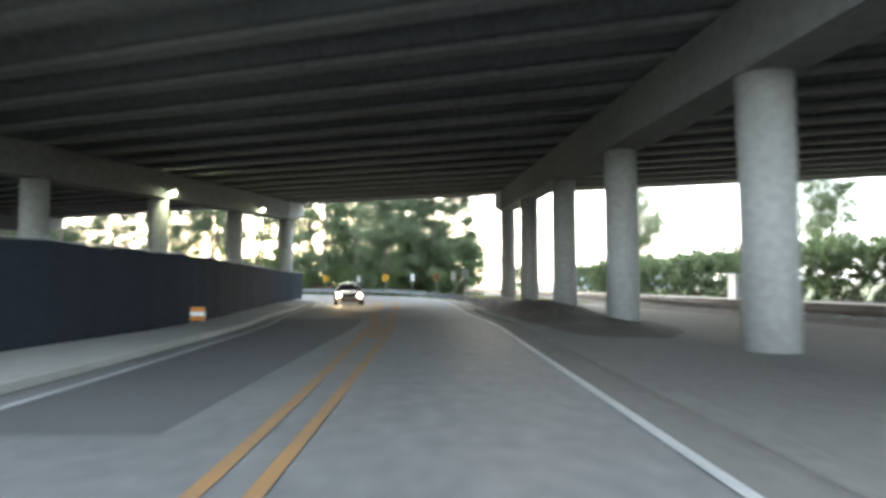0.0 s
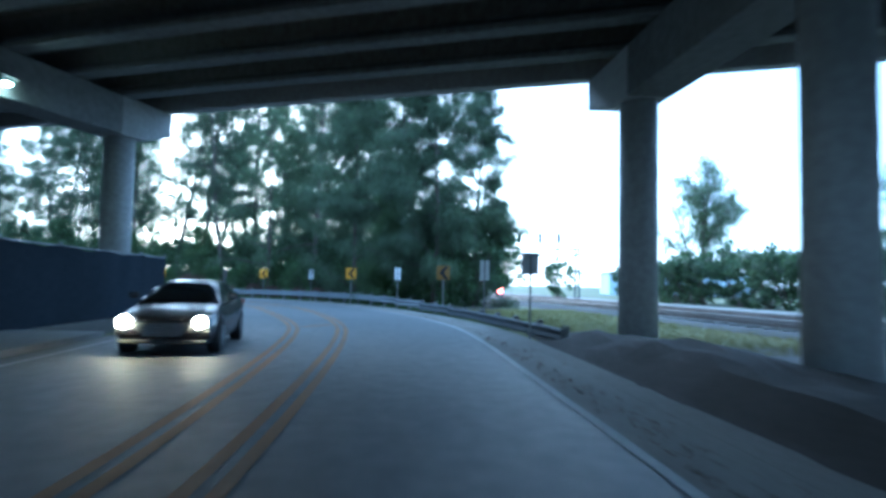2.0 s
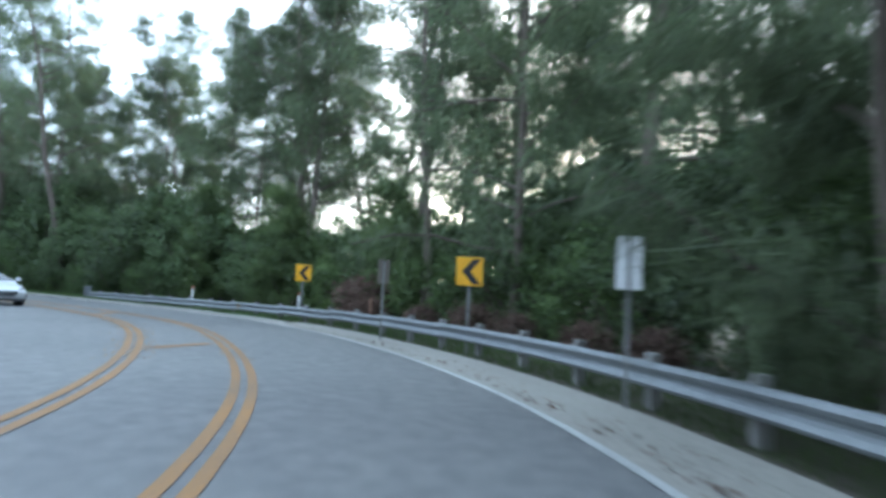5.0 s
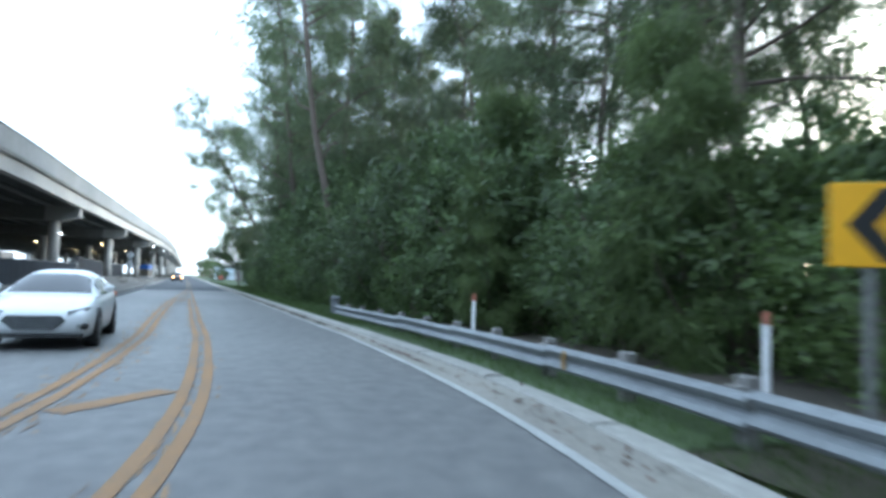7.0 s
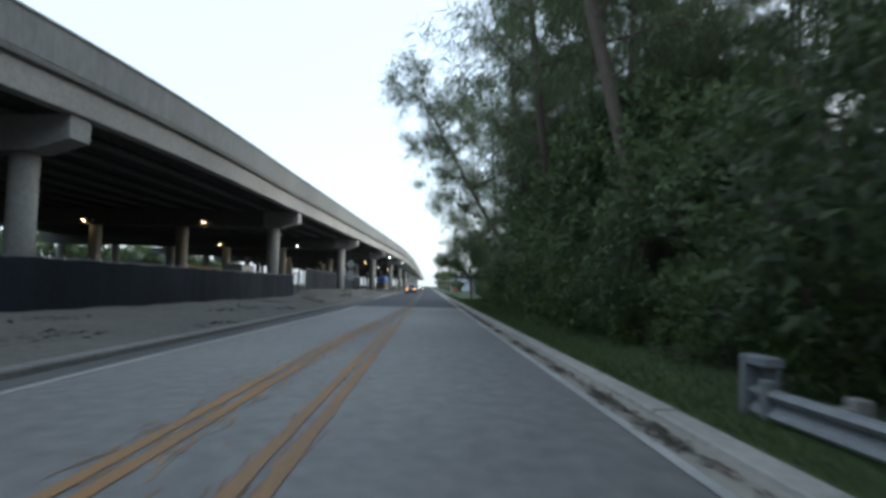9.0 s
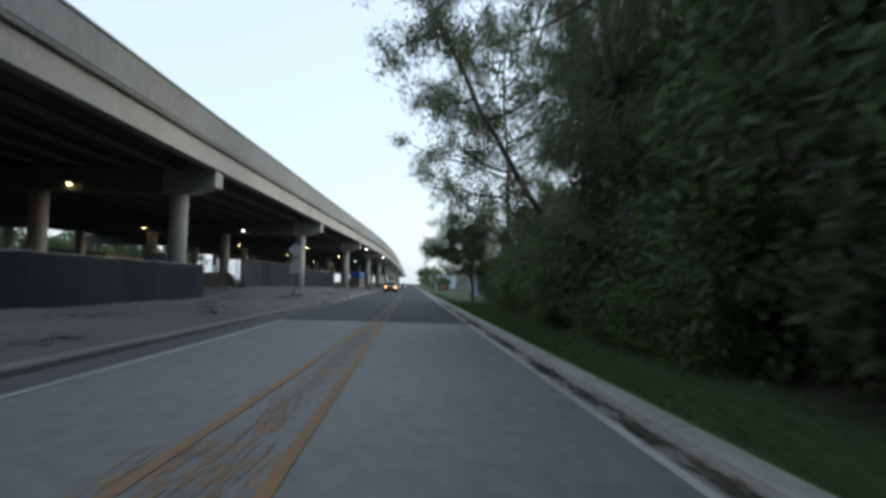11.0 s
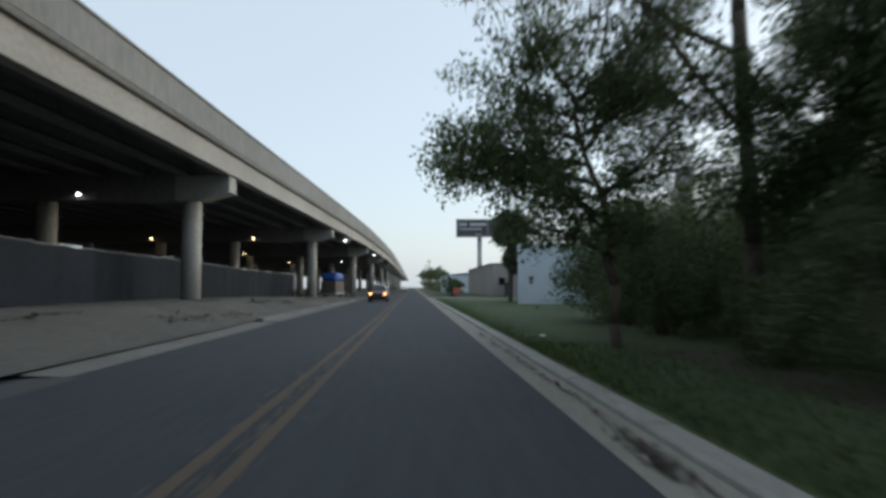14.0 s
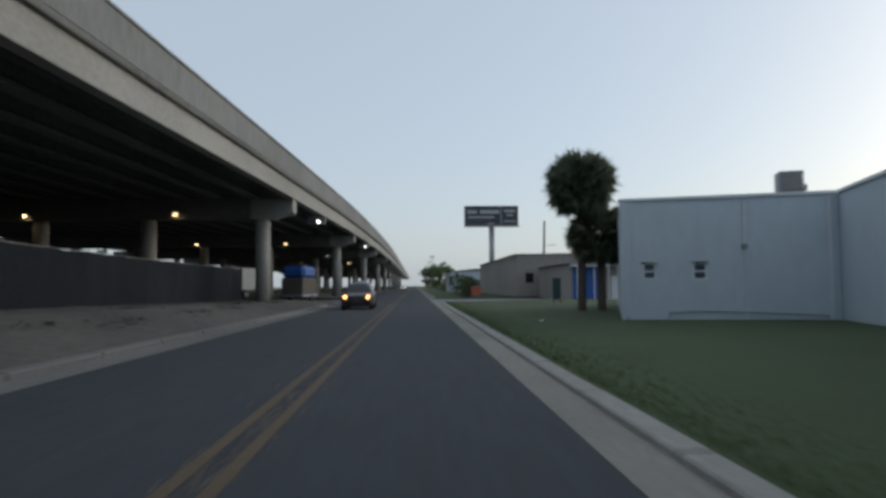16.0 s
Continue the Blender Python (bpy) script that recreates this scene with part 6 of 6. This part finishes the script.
shed("far_warehouse", 11.5, 148, 36, 166, 3.9, WALL_WHITE, "long white warehouse beyond the railway")
shed("yellow_store", -176, 24, -150, 36, 4.2, material("ochre_wall", (0.42, 0.34, 0.14), (0.3, 0.25, 0.1), 0.8, 0.6), "ochre building behind the viaduct", windows=((27, 1.6, 2.0, 1.6, GLASS_DARK), (31.5, 1.6, 2.0, 1.6, GLASS_DARK)))

a = anchor("billboard", -248, 92.3, 0.7, 90, "large dark billboard with two printed panels on a steel pole", "billboard")
part("pole", rod((0, 0, -1.2), (0, 0, 12.6), 0.62, 0.55, 20), PIPE, a, smooth=True)
part("frame", solid((0, 0.35, 14.7), (11.0, 0.5, 4.2), 0.04), SIGN_BACK, a)
part("catwalk", solid((0, -0.45, 12.5), (11.4, 0.9, 0.12), 0.01), SIGN_BACK, a)
part("panel", solid((-1.75, 0.06, 14.8), (7.2, 0.06, 3.9), 0.01), BILLBOARD_FACE, a)
part("panel", solid((3.75, 0.06, 14.8), (3.3, 0.06, 3.9), 0.01), BILLBOARD_FACE, a)
for (u, z, w, h) in ((-3.95, 15.55, 1.9, 0.7), (-0.35, 15.55, 3.9, 0.7), (-2.1, 14.45, 5.3, 0.34), (3.75, 15.75, 2.3, 0.5), (3.75, 14.9, 1.3, 0.4), (3.75, 13.6, 2.4, 0.3), (-0.2, 13.2, 1.5, 0.22)):
    part("printed_bar", solid((u, 0.015, z), (w, 0.03, h), 0.004), PRINT_GREY, a)
for u in (-4.5, -1.5, 1.5, 4.5):
    part("floodlight", rod((u, -0.9, 12.5), (u, -1.3, 12.6), 0.14, None, 8), SIGN_BACK, a)
a = anchor("utility_pole", -206, 94.0, 0, 0, "leaning wooden utility pole", "utility pole")
part("shaft", rod((0, 0, -0.3), (0.25, 0.3, 10.1), 0.17, 0.12, 10), WOOD, a)
part("lamp_arm", rod((0.15, 0.2, 6.6), (0.15, 1.9, 6.9), 0.04, None, 6), PIPE, a)
for x, y, h in ((-330, 82.5, 11.5), (-372, 82.5, 11.5), (-420, 82.5, 11.5), (-470, 82.5, 11.5)):
    a = anchor("utility_pole", x, y, 0, 0, "distant wooden utility pole with a crossarm", "utility pole", "utility poles along the road")
    part("shaft", rod((0, 0, -0.3), (0, 0, h), 0.17, 0.12, 8), WOOD, a)
    part("crossarm", solid((0, 0, h - 0.8), (0.12, 2.2, 0.12), 0.01), WOOD, a)
a = anchor("notice_board", -162, 85.9, 0.1, 90, "slim dark teal notice board standing on the lawn", "notice board")
part("board", solid((0, 0, 1.0), (0.55, 0.12, 1.35), 0.03), TEAL, a)
part("cap", solid((0, 0, 1.7), (0.62, 0.18, 0.06), 0.015), SIGN_BLACK, a)
for u in (-0.24, 0.24):
    part("leg", solid((u, 0, 0.12), (0.06, 0.08, 0.6), 0.008), SIGN_BLACK, a)
for x, y, w in ((-114.9, 79.75, 0.13), (-143.0, 81.0, 0.16)):
    bm = bmesh.new()
    box(bm, (0, 0, 0.02), (w, 0.12, 0.03), 0.01)
    bmesh.ops.rotate(bm, matrix=Matrix.Rotation(0.12, 3, "X"), verts=bm.verts)
    ob = link("paper_litter", bm, SIGN_WHITE)
    ob.matrix_basis = pose(x, y, 0.11, 0, 0, 30)
    tagged(ob, "crumpled white paper litter on the grass", "litter", "litter on the lawn")
# dark storm drains in the kerb
for x in (-79.5, -113.5, -116.5):
    ob = link("storm_drain", solid((0, 0, 0), (0.7, 0.2, 0.03), 0.01), SIGN_BLACK)
    ob.matrix_basis = pose(x, 78.34, 0.002, 0, 0, 0)
    tagged(ob, "dark iron storm drain grate in the gutter", "drain", "drains in the gutter")


# ---- vehicles ----
def car(name, x, y, yaw, paint, label, lights=None, suv=False, roof_h=1.44):
    """A car, nose towards its own -y: a lofted body, a rounded cabin with set-in glass, wheels, lamps, grille and mirrors."""
    a = anchor(name, x, y, 0, yaw, label, "car")
    L, W = (4.55, 1.8) if not suv else (4.6, 1.88)
    nose, cowl, belt_z = (0.72, 0.95, 0.97) if not suv else (0.9, 1.06, 1.1)
    keys = [(-L / 2, 0.34, nose * 0.86, 0.80), (-L / 2 + 0.06, 0.26, nose * 0.94, 0.87), (-L / 2 + 0.22, 0.2, nose, 0.935), (-L / 2 + 0.6, 0.19, nose + (cowl - nose) * 0.5, 0.98), (-L / 2 + 1.3, 0.19, cowl, 1.0), (0.2, 0.19, belt_z, 1.0), (1.2, 0.19, belt_z + 0.05, 1.0), (L / 2 - 0.45, 0.2, belt_z + 0.07, 0.97), (L / 2 - 0.1, 0.27, belt_z + 0.06, 0.9), (L / 2, 0.4, belt_z * 0.86, 0.84)]
    ky = [q[0] for q in keys]

    def key(yy, i):
        return float(np.interp(yy, ky, [q[i] for q in keys]))

    def skin(rows, closed, pick=None, ends=False):
        bm = bmesh.new()
        rings = [[bm.verts.new(v) for v in row] for row in rows]
        n = len(rows[0])
        for r, (r0, r1) in enumerate(zip(rings, rings[1:])):
            for i in range(n if closed else n - 1):
                if pick is None or pick(r, i):
                    bm.faces.new((r0[i], r0[(i + 1) % n], r1[(i + 1) % n], r1[i]))
        if ends:
            bm.faces.new(rings[0][::-1])
            bm.faces.new(rings[-1])
        bmesh.ops.delete(bm, geom=[v for v in bm.verts if not v.link_faces], context="VERTS")
        bmesh.ops.recalc_face_normals(bm, faces=bm.faces)
        return bm

    rows = []
    half = [(0.84, 0.0), (0.95, 0.07), (0.985, 0.25), (1.0, 0.45), (0.995, 0.64), (0.965, 0.78), (0.93, 0.88), (0.84, 0.955), (0.55, 0.99), (0.0, 1.0)]
    for yy in np.linspace(-L / 2, L / 2, 31):
        z0, z1, w = key(yy, 1), key(yy, 2), key(yy, 3)
        hw = W / 2 * w
        rows.append([(hw * u, yy, z0 + (z1 - z0) * v) for u, v in half] + [(-hw * u, yy, z0 + (z1 - z0) * v) for u, v in half[-2::-1]])
    part("body", skin(rows, True, ends=True), paint, a, smooth=True)
    # cabin: a rounded shell over the belt line
    prof = [(-1.08, 0.0), (-0.7, 0.2), (-0.3, 0.385), (0.0, 0.455), (0.4, 0.475), (0.8, 0.45), (1.2, 0.36), (1.6, 0.18), (1.88, 0.04)] if not suv else [(-1.05, 0.0), (-0.75, 0.2), (-0.4, 0.42), (0.0, 0.53), (0.6, 0.56), (1.3, 0.54), (1.8, 0.46), (2.05, 0.25), (2.15, 0.05)]
    py, ph = [q[0] for q in prof], [q[1] for q in prof]
    top = max(ph)
    ys = np.linspace(py[0], py[-1], 29)
    hs = np.interp(ys, py, ph) * (roof_h - belt_z) / top
    hs = np.convolve(np.pad(hs, 1, mode="edge"), (0.25, 0.5, 0.25), "valid")
    M = 17
    cab = []
    for yy, hh in zip(ys, hs):
        row = []
        for q in range(M):
            th = math.pi * q / (M - 1)
            c, sn = math.cos(th), math.sin(th)
            z = hh * sn ** 0.72
            xx = W / 2 * 0.91 * math.copysign(abs(c) ** 0.42, c) * (1 - 0.27 * z / (roof_h - belt_z))
            row.append((xx, yy, key(yy, 2) * 0.985 - 0.02 + z))
        cab.append(row)
    part("cabin", skin(cab, False), paint, a, smooth=True)

    def glass(nm, pick):
        rows = [[(q[0] * 1.008, q[1] - (0.006 if q[1] < 0 else -0.006), q[2] + 0.006) for q in row] for row in cab]
        part(nm, skin(rows, False, pick), GLASS_DARK, a, "dark tinted glass", smooth=True)

    front, back = int(np.argmin(np.abs(ys + 0.2))), int(np.argmin(np.abs(ys - (1.05 if not suv else 1.85))))
    glass("windscreen", lambda r, i: 1 <= r < front and 4 <= i < M - 5)
    glass("rear_window", lambda r, i: back <= r < len(ys) - 3 and 4 <= i < M - 5)
    for side in (0, 1):
        band = (lambda i: 0 <= i < 4) if side == 0 else (lambda i: M - 5 <= i < M - 1)
        mid = int(np.argmin(np.abs(ys - 0.38)))
        glass("side_window", lambda r, i: front - 3 <= r < mid and band(i) and i not in (3, M - 5))
        glass("side_window", lambda r, i: mid + 1 <= r < back + 1 and band(i) and i not in (3, M - 5))
    lamp_m = LAMP_LENS
    r = 0.325 if not suv else 0.37
    for sx in (-1, 1):
        part("mirror", solid((sx * (W / 2 + 0.06), -0.62, belt_z + 0.09), (0.2, 0.11, 0.13), 0.04), paint, a)
        bm = bmesh.new()
        zc = nose * 0.86
        vs = [(sx * W * 0.28, -L / 2 - 0.02, zc - 0.02), (sx * W * 0.43, -L / 2 + 0.2, zc + 0.0), (sx * W * 0.455, -L / 2 + 0.5, zc + 0.1), (sx * W * 0.42, -L / 2 + 0.3, zc + 0.12), (sx * W * 0.28, -L / 2 + 0.02, zc + 0.06)]
        lo_ = [bm.verts.new(v) for v in vs]
        hi_ = [bm.verts.new((v[0] * 0.9, v[1] + 0.14, v[2])) for v in vs]
        bm.faces.new(lo_)
        bm.faces.new(hi_[::-1])
        for q in range(5):
            bm.faces.new((lo_[q], hi_[q], hi_[(q + 1) % 5], lo_[(q + 1) % 5]))
        bmesh.ops.recalc_face_normals(bm, faces=bm.faces)
        part("headlight", bm, lamp_m, a, "dark clear headlight")
        if lights:
            part("headlight_bulb", rod((sx * W * 0.36, -L / 2 - 0.06, zc), (sx * W * 0.36, -L / 2 + 0.02, zc), 0.11, 0.11, 14), lights, a, "bright round headlight bulb")
        part("fog_lamp", solid((sx * W * 0.40, -L / 2 + 0.07, 0.42), (0.2, 0.14, 0.11), 0.03), SIGN_BLACK, a)
        part("tail_light", solid((sx * W * 0.38, L / 2 - 0.06, belt_z * 0.9), (0.32, 0.14, 0.13), 0.03), RED_POST, a)
        for wy in (-L / 2 + 0.88, L / 2 - 0.95):
            part("wheel_arch", rod((sx * (W / 2 - 0.2), wy, r + 0.02), (sx * (W / 2 + 0.003), wy, r + 0.02), r + 0.045, None, 26), SIGN_BLACK, a, "dark wheel arch")
            wheel = part("wheel", rod((sx * (W / 2 - 0.22), wy, r), (sx * (W / 2 + 0.012), wy, r), r, r, 26), RUBBER, a)
            part("rim", rod((sx * (W / 2 - 0.02), wy, r), (sx * (W / 2 + 0.022), wy, r), r * 0.66, r * 0.6, 20), STEEL, wheel)
            for q in range(5):
                an = q * 2 * math.pi / 5
                part("slot", rod((sx * (W / 2 + 0.01), wy + r * 0.38 * math.cos(an), r + r * 0.38 * math.sin(an)), (sx * (W / 2 + 0.026), wy + r * 0.38 * math.cos(an), r + r * 0.38 * math.sin(an)), r * 0.14, None, 7), SIGN_BLACK, wheel)
    grille = new("grille")
    grille.parent = a
    bm = bmesh.new()
    zt, zm, zb = nose * 0.84, nose * 0.72, 0.36
    ring = [(-0.40, zt), (0.40, zt), (0.47, zm), (0.30, zb), (-0.30, zb), (-0.47, zm)]
    f_ = [bm.verts.new((u, -L / 2 - 0.03, z)) for u, z in ring]
    b_ = [bm.verts.new((u, -L / 2 + 0.15, z)) for u, z in ring]
    bm.faces.new(f_)
    bm.faces.new(b_[::-1])
    for q in range(6):
        bm.faces.new((f_[q], b_[q], b_[(q + 1) % 6], f_[(q + 1) % 6]))
    bmesh.ops.recalc_face_normals(bm, faces=bm.faces)
    part("backing", bm, SIGN_BLACK, grille)
    for q in range(5):
        z = zb + (zt - zb) * (q + 0.5) / 5
        part("bar", solid((0, -L / 2 - 0.035, z), (2 * float(np.interp(z, (zb, zm, zt), (0.29, 0.45, 0.39))), 0.02, 0.014)), STEEL, grille)
    part("bumper_lip", solid((0, -L / 2 + 0.05, 0.27), (W * 0.84, 0.18, 0.06), 0.02), SIGN_BLACK, a)
    part("number_plate", solid((0, L / 2 + 0.005, belt_z * 0.7), (0.34, 0.02, 0.14), 0.004), SIGN_WHITE, a)
    return a


car("sedan", -45.3, 72.15, 90, CAR_SILVER, "white sedan with a dark hexagonal grille in the oncoming lane")
car("dark_car", -8.5, 41.2, 19, CAR_DARK, "dark car with bright headlights in the oncoming lane", HEADLIGHT_WARM)
car("suv", -160.8, 73.1, 90, CAR_BROWN, "dark brown sport utility vehicle with amber headlights", HEADLIGHT_AMBER, True, 1.75)
car("parked_car", -172, 58, 40, CAR_DARK, "dark car parked beneath the viaduct")
car("far_car", -330, 73.2, 90, CAR_DARK, "distant dark car with headlights on the road", HEADLIGHT)
# blue tarpaulined trailer under the viaduct
a = anchor("trailer", -174.4, 66.9, 0.05, 80, "trailer covered with a blue tarpaulin under the viaduct", "trailer")
part("tarpaulin", solid((0, 0, 2.55), (1.9, 3.0, 1.0), 0.25), WALL_BLUE, a)
part("side_wall", solid((0, 0, 1.4), (1.8, 3.4, 1.36), 0.04), SIGN_BROWNED, a, "rusty brown side wall")
part("bed", solid((0, 0, 0.62), (2.0, 3.9, 0.2), 0.02), PIPE, a)
for sx in (-0.9, 0.9):
    part("wheel", rod((sx - 0.1, 0.3, 0.35), (sx + 0.1, 0.3, 0.35), 0.35, None, 16), RUBBER, a)
car("white_van", -113.5, 53.5, 62, CAR_SILVER, "white van parked under the viaduct behind the fence", None, True, 1.95).location.z = 0.6
def box_truck(x, y, yaw):
    """A delivery truck, nose towards its own -y: cargo box on a frame, sloped cab, glass, lamps and wheels."""
    a = anchor("box_truck", x, y, 0.05 + 0.62 * rise(x), yaw, "white box truck parked under the viaduct behind the fence", "truck", "trucks parked under the viaduct")
    part("cargo_box", solid((0, 1.0, 1.95), (2.2, 4.2, 2.1), 0.05), PRINT_GREY, a)
    part("frame", solid((0, 0.2, 0.72), (0.9, 5.9, 0.2), 0.02), SIGN_BLACK, a)
    bm = solid((0, -2.1, 1.35), (1.95, 1.75, 1.5), 0.0)
    for v in bm.verts:
        if v.co.y < -2.5 and v.co.z > 1.5:
            v.co.y += 0.6
    bmesh.ops.bevel(bm, geom=bm.edges[:], offset=0.09, segments=2, affect="EDGES")
    part("cab", bm, CAR_SILVER, a, smooth=False)
    ws = solid((0, 0, 0), (1.6, 0.03, 0.8), 0.01)
    bmesh.ops.rotate(ws, matrix=Matrix.Rotation(-0.38, 3, "X"), verts=ws.verts)
    bmesh.ops.translate(ws, vec=(0, -2.71, 1.62), verts=ws.verts)
    part("windscreen", ws, GLASS_DARK, a)
    part("bumper", solid((0, -3.02, 0.66), (1.95, 0.16, 0.24), 0.03), SIGN_BLACK, a)
    for sx in (-1, 1):
        part("headlight", solid((sx * 0.72, -2.99, 0.95), (0.3, 0.06, 0.18), 0.02), LAMP_LENS, a)
        part("mirror", solid((sx * 1.12, -2.4, 1.6), (0.12, 0.1, 0.34), 0.02), SIGN_BLACK, a)
        for wy in (-2.1, 1.8):
            wheel = part("wheel", rod((sx * 0.72, wy, 0.4), (sx * 0.98, wy, 0.4), 0.4, None, 20), RUBBER, a)
            part("rim", rod((sx * 0.9, wy, 0.4), (sx * 0.995, wy, 0.4), 0.22, 0.2, 14), STEEL, wheel)
    return a


for x, y, yaw in ((-159.5, 56.6, 75), (-167.0, 57.4, 78), (-182.0, 58.6, 70)):
    box_truck(x, y, yaw)
# loose boards on the dirt
for x, y, w, rz in ((-143.5, 67.2, 2.6, 12), (-139.0, 66.6, 1.0, -8), (-136.0, 68.0, 0.8, 30)):
    ob = link("board", solid((0, 0, 0), (w, 0.16, 0.04), 0.006), WOOD)
    ob.matrix_basis = pose(x, y, 0.03 + 0.12 + 0.5 * rise(x), 0, 0, rz)
    tagged(ob, "loose weathered board lying on the dirt", "board", "boards on the dirt")


def skip_container(x, y, yaw):
    """An open steel skip with sloping ends, ribs and skids."""
    a = anchor("skip_container", x, y, 0.05 + 0.62 * rise(x), yaw, "rusty brown steel skip standing behind the chain-link fence", "skip", "skips behind the fence")
    bm = bmesh.new()
    lo_, hi_ = [(-1.5, -0.75, 0.1), (1.5, -0.75, 0.1), (1.5, 0.75, 0.1), (-1.5, 0.75, 0.1)], [(-1.9, -0.85, 1.2), (1.9, -0.85, 1.2), (1.9, 0.85, 1.2), (-1.9, 0.85, 1.2)]
    vl, vh = [bm.verts.new(q) for q in lo_], [bm.verts.new(q) for q in hi_]
    bm.faces.new(vl[::-1])
    for q in range(4):
        bm.faces.new((vl[q], vl[(q + 1) % 4], vh[(q + 1) % 4], vh[q]))
    bmesh.ops.solidify(bm, geom=bm.faces[:], thickness=0.05)
    part("tub", bm, RUSTY, a)
    for u in (-1.1, -0.35, 0.35, 1.1):
        for sg in (-1, 1):
            part("rib", solid((u, sg * 0.83, 0.65), (0.08, 0.08, 1.0), 0.01), RUSTY, a)
    for sg in (-1, 1):
        part("skid", solid((0, sg * 0.5, 0.05), (2.6, 0.12, 0.1), 0.01), SIGN_BLACK, a)


for x, y, yaw in ((-110.4, 59.6, 4), (-114.9, 59.5, -3), (-119.2, 59.2, 2)):
    skip_container(x, y, yaw)
box_truck(-128.5, 51.5, 84)
car("parked_car", -124.6, 58.6, 96, CAR_BLUE, "dark blue car parked beneath the viaduct behind the skips").location.z = 0.62
